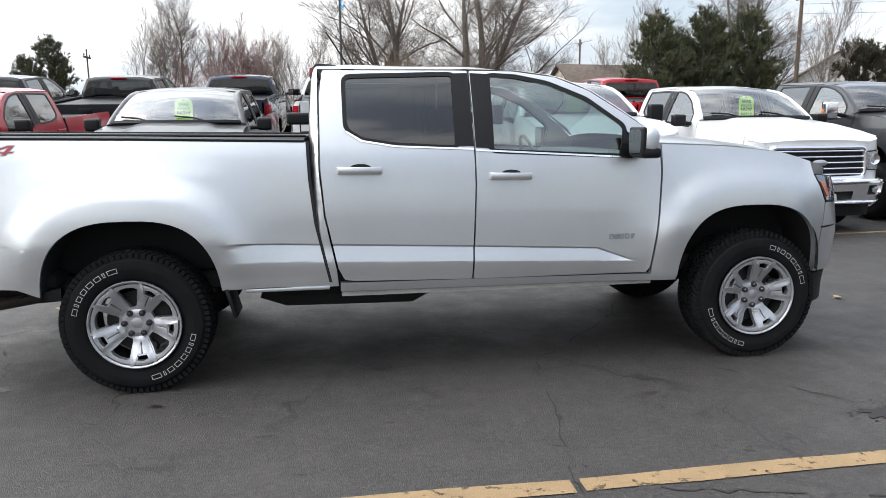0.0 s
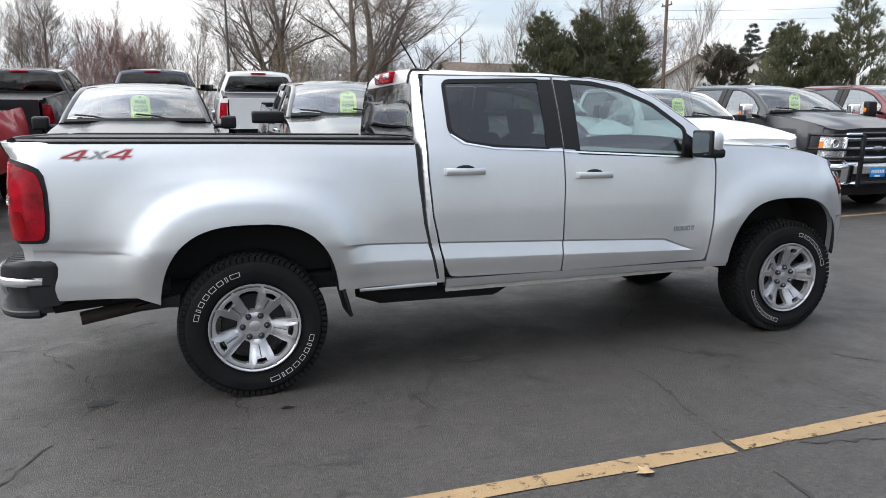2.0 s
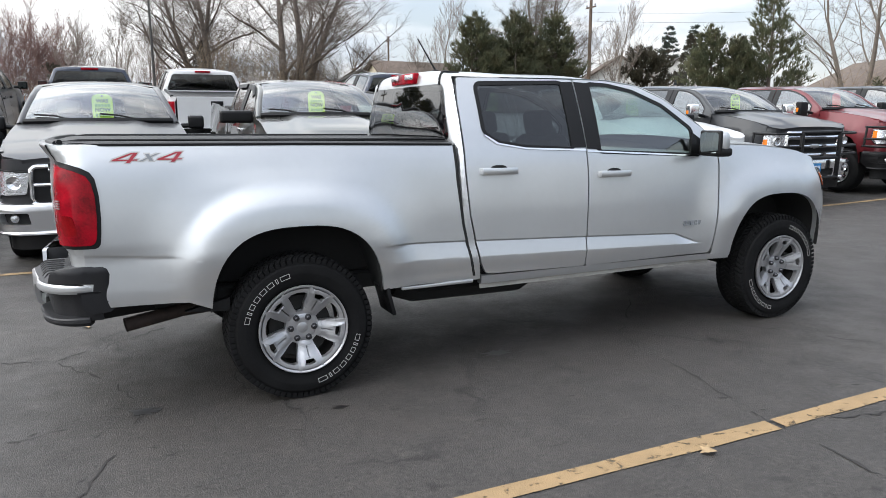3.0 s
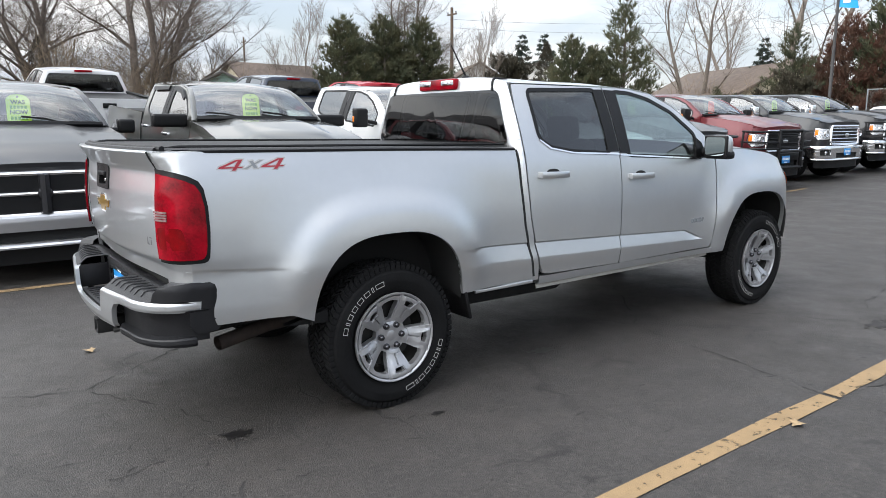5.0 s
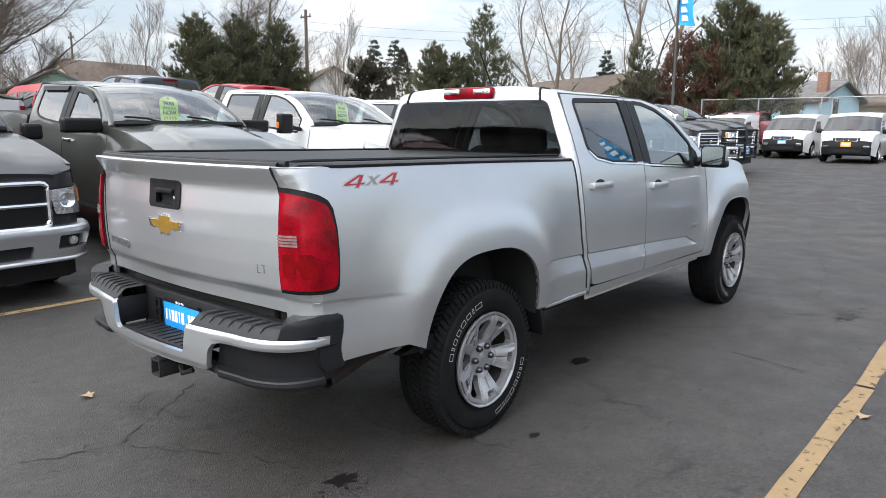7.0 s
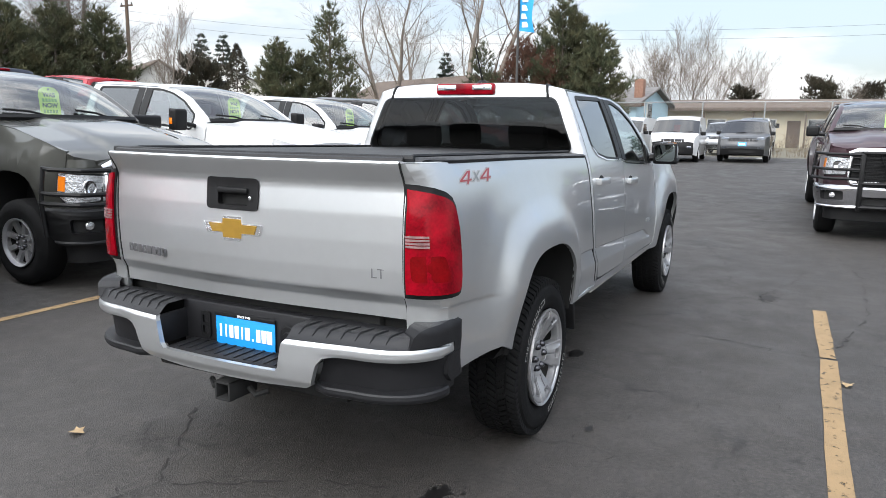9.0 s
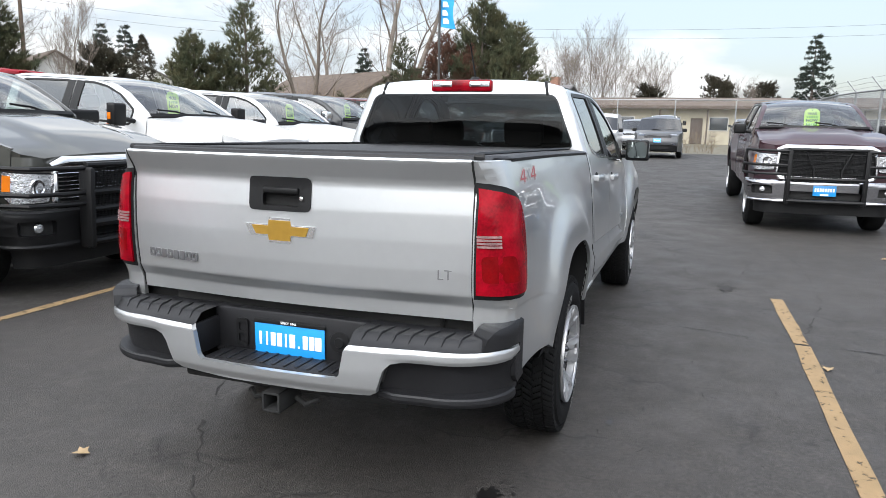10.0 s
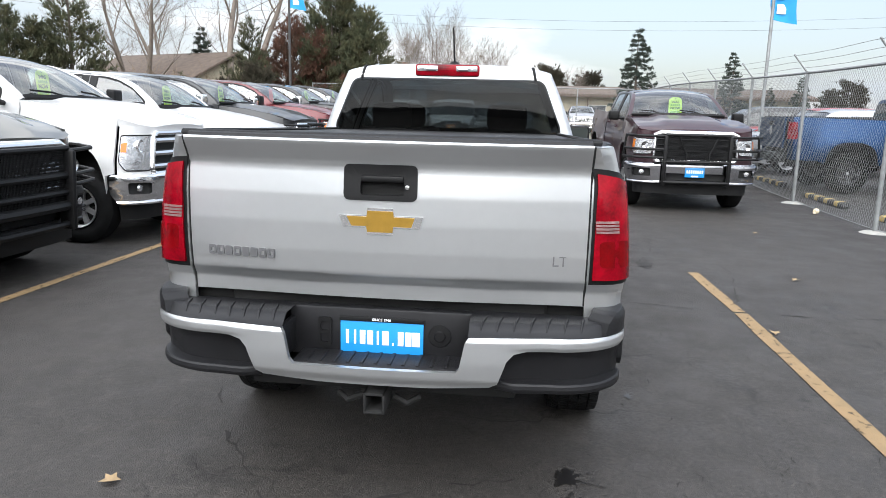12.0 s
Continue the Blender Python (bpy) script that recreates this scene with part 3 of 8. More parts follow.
def fissures(areas, seed):
    """Short crumbled openings in the worn surface."""
    rng = random.Random(seed)
    verts, faces = [], []
    for cx, cy, rx, ry, n, turn in areas:
        for _ in range(n):
            x, y = rng.gauss(cx, rx), rng.gauss(cy, ry)
            a = turn + rng.gauss(0, 0.5)
            ln, m = rng.uniform(0.015, 0.09), rng.randint(2, 5)
            base = len(verts)
            for i in range(m + 1):
                w = 0.0010 + 0.005 * rng.random() ** 2 * math.sin(math.pi * i / m)
                for s in (-1, 1):
                    px, py = x - math.sin(a) * s * w, y + math.cos(a) * s * w
                    verts.append((px, py, ground_height(px, py) + 0.0035))
                if i:
                    k = base + 2 * i
                    faces.append((k - 2, k, k + 1, k - 1))
                a += rng.gauss(0, 0.5)
                x, y = x + math.cos(a) * ln / m, y + math.sin(a) * ln / m
    tagged(raw("pavement_fissures", verts, faces, "crack"), "short crumbled fissures in the worn asphalt", "crack", kind="stuff")


fissures(((-1.2, -0.9, 0.5, 0.45, 40, 0.5), (-2.0, -0.1, 0.5, 0.5, 30, 0.3), (-0.3, -1.5, 0.7, 0.4, 20, 0.2), (-2.3, -1.6, 0.7, 0.6, 20, 0.9), (0.9, -1.2, 0.8, 0.4, 16, 0.1), (2.6, -1.4, 1.0, 0.6, 16, 0.4), (-2.6, 1.2, 0.8, 0.7, 24, 1.2), (4.5, -1.8, 1.0, 0.7, 12, 0.2)), 77)
blot(1.27, -0.69, 0.085, 1)
blot(-0.855, -0.722, 0.075, 2, stretch=1.3)
blot(3.76, -1.76, 0.11, 4, "crack", "pothole", "crumbled pothole in the asphalt")
blot(0.1, -1.1, 0.03, 6)

# ---- wheels ----
MESHES = {}
MARKS = (1.35, 0.55, 1.0, 1.05, 0.95, 0.9, 0.55, 1.05)


def shared(key, make, mat, name, parent, m, label="", angle=38):
    """A part whose mesh is built once and shared."""
    if key not in MESHES:
        ob = part(name, make(), mat, None, "", angle)
        MESHES[key] = ob.data
    else:
        ob = new(name, MESHES[key])
    ob.parent = parent
    ob.matrix_local = m
    if label:
        ob["label"] = label
    return ob


def tyre_mesh(r, w, rim, knobs):
    bm = bmesh.new()
    h = w / 2
    s = r - 0.012
    prof = [(rim - 0.012, h * 0.55), (rim + 0.004, h * 0.80), (rim + 0.012, h * 0.86), (rim + 0.03, h * 0.95), (rim + (s - rim) * 0.45, h), (rim + (s - rim) * 0.50, h * 1.01), (rim + (s - rim) * 0.75, h * 0.95), (s - 0.028, h * 0.86), (s - 0.008, h * 0.74), (s, h * 0.55), (s, 0)]
    prof = prof + [(a, -b) for a, b in prof[-2::-1]]
    lathe(bm, prof, 64 if knobs else 32)
    return bm


def tread_mesh(r, w):
    """The tread's lugs, in five staggered rows."""
    bm = bmesh.new()
    h, s = w / 2, r - 0.012
    n = 74
    for row, (y0, y1) in enumerate(((-0.98, -0.62), (-0.56, -0.22), (-0.17, 0.17), (0.22, 0.56), (0.62, 0.98))):
        for k in range(n):
            a = 2 * math.pi * (k + 0.5 * (row % 2) + 0.12 * row) / n
            da = math.pi / n * (0.72 if row in (0, 4) else 0.66)
            vs = []
            for rr in (s - 0.014, r):
                for sa, sy in ((-1, y0), (1, y0), (1, y1), (-1, y1)):
                    edge = abs(sy) > 0.9
                    q = rr - (0.010 if edge and rr == r else 0.0) - (0.012 if edge and rr != r else 0)
                    aa = a + sa * da + (0.03 if sy == y1 else -0.03) * (1 if row % 2 else -1)
                    vs.append(bm.verts.new((q * math.cos(aa), sy * h * 0.90, q * math.sin(aa))))
            for f in ((4, 5, 6, 7), (0, 4, 7, 3), (1, 2, 6, 5), (0, 1, 5, 4), (3, 7, 6, 2)):
                bm.faces.new([vs[i] for i in f])
    bmesh.ops.recalc_face_normals(bm, faces=bm.faces[:])
    return bm


def polar(r, deg):
    return (r * math.cos(radians(deg)), r * math.sin(radians(deg)))


def rim_mesh(R, style):
    """A cast wheel face with openings between its spokes, and its barrel."""
    holes = []
    n = {"six": 5, "eight": 8, "five": 5}[style]
    k = R / 0.222
    for i in range(n):
        c = 360 / n * i + (5 if style == "six" else 30)
        if style == "six":
            big = [(0.088, -10), (0.108, -12.5), (0.150, -14), (0.184, -15.5), (0.192, -10), (0.194, 0), (0.192, 10), (0.184, 15.5), (0.150, 14), (0.108, 12.5), (0.088, 10)]
            slot = [(0.166, -7.5), (0.188, -8.5), (0.193, 0), (0.188, 8.5), (0.166, 7.5), (0.164, 2)]
            groove = [(0.096, -1.0), (0.158, -0.7), (0.158, 0.7), (0.096, 1.0)]
            holes.append([polar(r * k, c + 36 + a) for r, a in big])
            holes.append([polar(r * k, c + a) for r, a in slot])
            holes.append([polar(r * k, c + a) for r, a in groove])
        else:
            s = 180 / n
            big = [(0.095, -s * 0.35), (0.15, -s * 0.60), (0.195, -s * 0.66), (0.203, 0), (0.195, s * 0.66), (0.15, s * 0.60), (0.095, s * 0.35)]
            holes.append([polar(r * k, c + a) for r, a in big])
    outer = [polar(R * 0.95, 360 * i / 60) for i in range(60)]
    bm = flat(outer, holes, 0.014 if style == "six" else 0.05)

    def dish(u, v, off):
        r = math.hypot(u, v) / R
        depth = -0.010 - 0.022 * (1 - smooth(0.25, 0.90, r)) + (0.008 if r < 0.30 else 0.0)
        if style == "six":
            depth += 0.026 * smooth(0.45, 0.98, r)
            turn = (math.degrees(math.atan2(v, u)) - 5 + 36) % 72 - 36
            across = abs(math.hypot(u, v) * math.sin(radians(turn))) / k
            wide = 0.020 + 0.16 * max(0.0, r * 0.222 - 0.09)
            depth += 0.009 * smooth(wide + 0.010, wide, across) * smooth(0.30, 0.40, r) * smooth(1.0, 0.93, r)
        return (u, -(depth + off) - 0.10, v)

    skin(bm, dish, 0.035, flip=False)
    lathe(bm, [(R * 0.935, -0.090), (R * 0.955, -0.094), (R * 0.975, -0.118), (R * 1.005, -0.124), (R * 1.025, -0.124), (R * 1.03, -0.112), (R * 0.985, -0.095)], 48)
    bmesh.ops.recalc_face_normals(bm, faces=bm.faces[:])
    if style == "six":
        prong = [(0.100, 2.2), (0.156, 1.6), (0.158, 8.4), (0.190, 10.4), (0.2235, 15.0), (0.2235, 17.6), (0.198, 19.0), (0.165, 19.2), (0.118, 20.4), (0.100, 21.0)]
        for i in range(n):
            for s in (-1, 1):
                pb = flat([polar(r * k, 72 * i + 5 + s * a) for r, a in prong], (), 0.02)
                skin(pb, dish, 0.014, 0.0055)
                bmesh.ops.recalc_face_normals(pb, faces=pb.faces[:])
                tmp = bpy.data.meshes.new("prong")
                pb.to_mesh(tmp)
                pb.free()
                bm.from_mesh(tmp)
                bpy.data.meshes.remove(tmp)
    return bm


def ring_block(r, wide, h):
    """One outlined block of a raised sidewall mark, bent round the wheel's axle."""
    bm = bmesh.new()
    a, t = wide / 2, 0.0030
    outer = [(-a, 0), (-a * 0.3, 0), (a * 0.3, 0), (a, 0), (a, h), (a * 0.3, h), (-a * 0.3, h), (-a, h)]
    b = max(a - t, t * 0.5)
    inner = [(-b, t), (-b * 0.3, t), (b * 0.3, t), (b, t), (b, h - t), (b * 0.3, h - t), (-b * 0.3, h - t), (-b, h - t)]
    rings = [[bm.verts.new(((r + v) * math.cos(u / r), 0, (r + v) * math.sin(u / r))) for u, v in loop] for loop in (outer, inner)]
    for k in range(8):
        bm.faces.new((rings[0][k], rings[0][(k + 1) % 8], rings[1][(k + 1) % 8], rings[1][k]))
    return bm


def wheel(parent, c, left, r=0.398, w=0.265, rim=0.236, style="six", knobs=False, marks=(), turn=0.0, rim_mat="rim"):
    m = pose(*c, 0, 0, 180 if left else 0) @ pose(0, 0, 0, 0, turn, 0)
    key = (r, w, rim, style, knobs)

    def disc():
        bm = bmesh.new()
        lathe(bm, [(0.0, -0.055), (0.05, -0.055), (0.055, -0.035), (rim * 0.72, -0.035), (rim * 0.74, -0.01), (rim * 0.2, 0.0), (0.0, 0.02)], 32)
        box(bm, (rim * 0.62, -0.03, 0.02), (0.05, 0.07, 0.12), 0.01)
        y = -w / 2 + 0.118
        # the alloy barrel takes the dark brake colour, as painted shade
        lathe(bm, [(rim * 0.985, y - 0.095), (rim * 0.93, y - 0.05), (rim * 0.90, y + 0.05), (rim * 0.97, y + 0.11)], 48)
        return bm

    hub = shared(("hub", rim, w), disc, "brake", "wheel", parent, m)
    I = Matrix.Identity(4)
    shared(("tyre", *key), lambda: tyre_mesh(r, w, rim, knobs), "rubber", "tyre", hub, I, "black all-terrain tyre", 30)
    if knobs:
        tagged(shared(("tread", *key), lambda: tread_mesh(r, w), "rubber", "tread", hub, I), kind="stuff")
    shared(("rim", rim, style), lambda: rim_mesh(rim, style), rim_mat, "rim", hub, pose(0, -w / 2 + 0.118, 0), "", 30)
    n = {"six": 6, "eight": 8, "five": 5}[style]

    def nut():
        bm = bmesh.new()
        lathe(bm, [(0.0, -0.026), (0.008, -0.0255), (0.0145, -0.019), (0.0175, -0.006), (0.018, 0.012)], 12)
        return bm

    face = -w / 2 + 0.045
    for i in range(n):
        p = polar(rim * 0.27, 360 / n * i + 87)
        shared("nut", nut, "nut", "lug_nut", hub, pose(p[0], face, p[1]))

    def cap():
        bm = bmesh.new()
        lathe(bm, [(0.0, -0.009), (0.020, -0.0085), (0.030, -0.005), (0.033, 0.01)], 24)
        return bm

    shared("cap", cap, "rim", "centre_cap", hub, pose(0, face + 0.002, 0))
    for i, (start, span) in enumerate(marks):
        y = -w / 2 * 1.012
        rr, at = rim + (r - rim) * 0.36, 0.0
        for wide in MARKS:
            deg = start + span * (at + wide / 2) / sum(MARKS)
            at += wide
            shared(("mark", wide), lambda: ring_block(rr, max(0.009, radians(span) * rr * (wide - 0.28) / sum(MARKS)), 0.026), "outline", "sidewall_mark", hub, pose(0, y, 0) @ pose(0, 0, 0, 0, -deg, 0), "raised white outlined mark")
    return hub


# ---- pickup body ----

W_Z = [0.40, 0.50, 0.56, 0.66, 0.80, 0.95, 1.05, 1.13, 1.20, 1.25, 1.30, 1.363, 1.45, 1.55, 1.65, 1.75, 1.85]
W_Y = [0.838, 0.860, 0.876, 0.882, 0.877, 0.869, 0.861, 0.853, 0.845, 0.837, 0.826, 0.806, 0.776, 0.737, 0.694, 0.648, 0.60]
ZZ = np.linspace(0.3, 1.9, 321)
YY = np.interp(ZZ, W_Z, W_Y)
YY = np.convolve(np.pad(YY, 6, mode="edge"), np.ones(13) / 13, "valid")
TG_Z = [0.55, 0.815, 0.872, 0.912, 1.00, 1.10, 1.20, 1.285, 1.300, 1.318, 1.380, 1.388, 1.394, 1.42]
TG_X = [-1.165, -1.176, -1.180, -1.200, -1.208, -1.210, -1.206, -1.197, -1.197, -1.203, -1.241, -1.243, -1.238, -1.21]
ARCH_R, ARCH_F, HW = -0.030, 3.525, 0.466


def arch_far(x, z):
    """How far a point of the side lies outside the nearer wheel arch."""
    best = 9
    for c in (ARCH_R, ARCH_F):
        dz = max(0.0, z - 0.42) / 0.535
        d = ((abs(x - c) / HW) ** 2.8 + dz ** 2.8) ** (1 / 2.8) - 1
        best = min(best, d * 0.5)
    return best


STEP_IN = 0.011


def side_width(x, z, crease=True, flare=0.048):
    w = float(np.interp(z, ZZ, YY))
    if crease:
        if x > 0.3:
            top = mixed([0.6, 1.85, 2.57, 2.77], [0.799, 0.746, 0.712, 0.640], x)
            low = mixed([0.6, 1.85, 2.77], [0.706, 0.668, 0.636], x)
            amp = smooth(0.40, 0.56, x) - smooth(2.70, 2.80, x)
        else:
            top = mixed([-1.11, -0.65], [0.872, 0.828], x)
            low = top - 0.16
            amp = 0.8 * smooth(-1.18, -1.0, x) * (1 - smooth(-0.70, -0.60, x))
        deep, out = (0.012, 0.006) if x > 0.3 else (0.007, 0.0)
        if z > top + STEP_IN:
            w -= amp * 0.003 * (1 - smooth(top, top + 0.26, z))
        elif z > top:
            w -= amp * (0.003 + (deep - 0.003) * (top + STEP_IN - z) / STEP_IN)
        elif z > low:
            w += amp * (-deep + (deep + out) * (top - z) / max(1e-4, top - low))
        else:
            w += amp * out * (1 - smooth(low, low - 0.10, z))
    w += 0.010 * smooth(-0.50, -1.05, x) * smooth(0.82, 0.92, z)
    d = arch_far(x, z)
    w += (flare + 0.020) * (1 - 0.58 * smooth(0.0, 0.42, d) - 0.42 * smooth(0.09, 0.23, d)) * (1 - smooth(1.16, 1.34, z)) * (0.50 + 0.50 * smooth(0.58, 0.86, z))
    return w


def pickup(name, m, label, paint, P):
    """A crew-cab pickup, its nose along +x and its rear axle over the origin. P gives its stations, style and fittings."""
    root = thing(name, m, label, "pickup truck", P.get("group", ""))
    hero = P.get("hero", False)
    step = 0.045 if hero else 0.17
    X0 = [-1.6, -1.2, 0.0, 0.93, 1.84, 2.95, 3.52, 4.4, 5.2]
    Z0 = [0.0, 0.392, 0.95, 1.30, 1.795, 2.2]
    X1, Z1, KY = P.get("xs", X0), P.get("zs", Z0), P.get("ky", 1.0)
    plain = X1 is X0

    def warp(p):
        if plain:
            return p
        return Vector((mixed(X0, X1, p.x), p.y * KY, mixed(Z0, Z1, p.z)))

    def place(x, y, z):
        return warp(Vector((x, y, z)))

    RC, NOSE, LEAN_IN = P.get("corner", 0.60), P.get("nose", 4.40), P.get("nose_lean", 0.17)
    XS = NOSE - RC
    W0 = 0.90
    RX = -1.022
    UC = XS + RC * math.pi / 2 + (W0 - RC)
    flare = P.get("flare", 0.048)
    crease = hero
    fine = 0.0135 if hero else None

    def rear_x(z):
        return mixed(TG_Z, TG_X, z)

    def side(u, z, off=0.0):
        """The right-hand skin; u runs along x, then round the rear and the front corners."""
        x = min(max(u, RX), XS)
        w = side_width(x, z, crease, flare)
        if u < RX:
            r, a = 0.11, (RX - u) / 0.11
            if a < math.pi / 2:
                k = math.sin(a)
                return Vector((RX - r * k + (rear_x(z) + 1.2) * k - off * k, -(w - r + (r + off) * math.cos(a)), z))
            d = (RX - u) - r * math.pi / 2
            return Vector((RX - r + rear_x(z) + 1.2 - off - 0.2 * d, -(w - r - d), z))
        if u > XS:
            a = (u - XS) / RC
            if a < math.pi / 2:
                k, x, y = math.sin(a), XS + (RC + off) * math.sin(a), w - RC + (RC + off) * math.cos(a)
            else:
                f = 1 - ((u - XS) - RC * math.pi / 2) / (W0 - RC)
                k, x, y = 1.0, NOSE + off + 0.03 * (1 - f * f), (w - RC) * f
            x -= LEAN_IN * max(0.0, z - 0.75) * k
            return Vector((x, -y, z))
        return Vector((u, -(w + off), z))

    def front(v, z, off=0.0):
        p = side(UC - abs(v), z, off)
        if v > 0:
            p.y = -p.y
        return p

    def cab(u, z, off=0.0):
        """The cab's skin with its rounded rear corner."""
        if u >= 0.985:
            return side(u, z, off)
        w = side_width(0.985, z, crease, flare)
        r, a = 0.058, (0.985 - u) / 0.058
        if a < math.pi / 2:
            return Vector((0.985 - (r + off) * math.sin(a), -(w - r + (r + off) * math.cos(a)), z))
        return Vector((0.927 - off, -(w - r - (0.985 - u - r * math.pi / 2)), z))

    def both(nm, outer, mat, holes=(), fn=side, off=0.0, thick=0.02, lab="", st=None, parent=root, vs=None, cuts=(), angle=38):
        """The same panel on both flanks."""
        obs = []
        for left in (False, True):
            bm = flat(outer, holes, st or step, vs, cuts)
            f = fn if not left else (lambda u, v, o: Vector((1, -1, 1)) * fn(u, v, o))
            skin(bm, f, thick, off, flip=left, warp=warp)
            obs.append(part(nm, bm, mat, parent[left] if isinstance(parent, list) else parent, lab, angle))
        return obs

    def arch(c, z0, n=30 if hero else 14):
        a0 = math.asin(min(1, ((z0 - 0.42) / 0.535) ** 1.4))
        pts = []
        for i in range(n + 1):
            a = math.pi - a0 - (math.pi - 2 * a0) * i / n
            ca, sa = math.cos(a), math.sin(a)
            pts.append((c + HW * math.copysign(abs(ca) ** (2 / 2.8), ca), 0.42 + 0.535 * abs(sa) ** (2 / 2.8)))
        return pts

    def tail_u(z):
        w = side_width(RX, z, crease, flare)
        return RX - 0.11 * math.pi / 2 - max(0.0, w - 0.11 - 0.731)

    def lines(pts):
        return [((a[0], a[1] + d), (b[0], b[1] + d)) for a, b in zip(pts, pts[1:]) for d in (0.0, STEP_IN)]

    crisp = 22 if hero else 38
    door_cuts = lines([(0.6, 0.799), (1.85, 0.746), (2.57, 0.712), (2.77, 0.640)]) + [((0.6, 0.706), (1.85, 0.668)), ((1.85, 0.668), (2.77, 0.636))] if hero else ()
    bed_cuts = lines([(0.6, 0.799), (1.85, 0.746)]) + lines([(-1.11, 0.872), (-0.65, 0.828)]) + [((0.6, 0.706), (1.85, 0.668))] if hero else ()
    # bed sides
    zr = [0.62, 0.70, 0.80, 0.86, 0.92, 1.0, 1.1, 1.2, 1.28, 1.34, 1.386]
    bed = [(tail_u(z), z) for z in zr] + [(RX, 1.388), (0.0, 1.372), (0.905, 1.352), (0.912, 1.15), (0.938, 0.90), (1.012, 0.55), (0.60, 0.562)]
    bed += arch(ARCH_R, 0.56)[::-1] + [(-0.60, 0.605), (-1.0, 0.615)]
    both("bed_side", bed, paint, vs=fine, cuts=bed_cuts, angle=crisp, lab=P.get("side_label", ""))
    # doors with their windows
    rear_win = rounded([(1.132, 1.700), (1.742, 1.714), (1.742, 1.322), (1.40, 1.342), (1.215, 1.372), (1.135, 1.425)], 0.03)
    front_win = rounded([(1.952, 1.708), (2.11, 1.700), (2.30, 1.662), (2.52, 1.572), (2.735, 1.415), (2.722, 1.262), (1.948, 1.300)], 0.025)
    rdoor = rounded([(1.005, 1.744), (0.985, 1.60), (0.981, 1.2), (1.0, 0.95), (1.062, 0.65), (1.095, 0.585), (1.15, 0.577), (1.820, 0.563), (1.844, 1.10), (1.833, 1.744)], 0.012, 2)
    fdoor = rounded([(1.842, 1.744), (2.10, 1.740), (2.35, 1.707), (2.55, 1.627), (2.72, 1.515), (2.86, 1.42), (2.945, 1.335), (2.956, 1.17), (2.932, 0.90), (2.892, 0.60), (2.872, 0.562), (1.829, 0.562), (1.853, 1.10)], 0.012, 2)
    doors_r = both("rear_door", rdoor, paint, [grown(rear_win, 0.012)], vs=fine, cuts=door_cuts, angle=crisp)
    doors_f = both("front_door", fdoor, paint, [grown(front_win, 0.012)], vs=fine, cuts=door_cuts, angle=crisp)
    both("window_trim", grown(rear_win, 0.024), "plastic", [rear_win], off=0.003, thick=0.012, parent=doors_r)
    both("window_trim", grown(front_win, 0.024), "plastic", [front_win], off=0.003, thick=0.012, parent=doors_f)
    both("window", grown(rear_win, 0.008), P.get("rear_glass", "glass_dark"), off=-0.004, thick=0, parent=doors_r, lab="tinted side window")
    both("window", grown(front_win, 0.008), P.get("front_glass", "glass"), off=-0.004, thick=0, parent=doors_f, lab="clear side window")
    both("pillar_trim", [(1.735, 1.728), (1.832, 1.730), (1.842, 1.318), (1.735, 1.318)], "plastic", off=0.005, thick=0.008, parent=doors_r)
    both("pillar_trim", [(1.846, 1.730), (1.962, 1.724), (1.958, 1.302), (1.852, 1.310)], "plastic", off=0.005, thick=0.008, parent=doors_f)
    if hero:
        both("belt_strip", [(1.13, 1.408), (1.215, 1.357), (1.40, 1.326), (1.84, 1.306), (1.84, 1.296), (1.40, 1.316), (1.20, 1.350), (1.12, 1.405)], "chrome", off=0.006, thick=0.006, parent=doors_r)
        both("belt_strip", [(1.85, 1.300), (2.78, 1.246), (2.78, 1.236), (1.85, 1.290)], "chrome", off=0.006, thick=0.006, parent=doors_f)
    for doors, x0, z0 in ((doors_r, 1.06, 1.195), (doors_f, 1.912, 1.150)):
        for left, door in enumerate(doors):
            s = 1 if left else -1
            w = side_width(x0 + 0.13, z0, crease, flare)
            bm = bmesh.new()
            pts = [(0.0, 0.002), (0.008, 0.028), (0.05, 0.040), (0.13, 0.045), (0.205, 0.040), (0.246, 0.028), (0.252, 0.002)]
            rings = []
            for i, (a, b) in enumerate(pts):
                hh = (0.016, 0.020, 0.020, 0.019, 0.020, 0.020, 0.016)[i]
                c = place(x0 + 0.008 + a, s * (w + b), z0 - 0.004 * (a / 0.27))
                rings.append([bm.verts.new(c + Vector((0, s * dy, dz))) for dy, dz in ((0.004, hh * 0.6), (0.0, hh), (-0.018, hh), (-0.018, -hh), (0.0, -hh), (0.004, -hh * 0.6))])
            for ra, rb in zip(rings, rings[1:]):
                for i in range(6):
                    q = (ra[i], rb[i], rb[(i + 1) % 6], ra[(i + 1) % 6])
                    bm.faces.new(q if s < 0 else q[::-1])
            bm.faces.new(rings[0])
            bm.faces.new(rings[-1][::-1])
            bmesh.ops.recalc_face_normals(bm, faces=bm.faces[:])
            part("door_handle", bm, P.get("handle", paint), door)
            if hero:
                # flat dark disc painted as the shade in the scoop behind the handle
                bm = bmesh.new()
                lathe(bm, [(0.0, 0.0), (0.046, 0.002), (0.052, 0.006)], 24)
                moved(bm, Matrix.Translation(place(x0 + 0.14, s * (w + 0.001), z0 + 0.010)) @ Matrix.Diagonal((1.25, -s, 0.45, 1)))
                part("handle_cup", bm, "gap", door)
    edge = [(0.905, 1.352), (0.912, 1.15), (0.938, 0.90), (1.008, 0.575)]
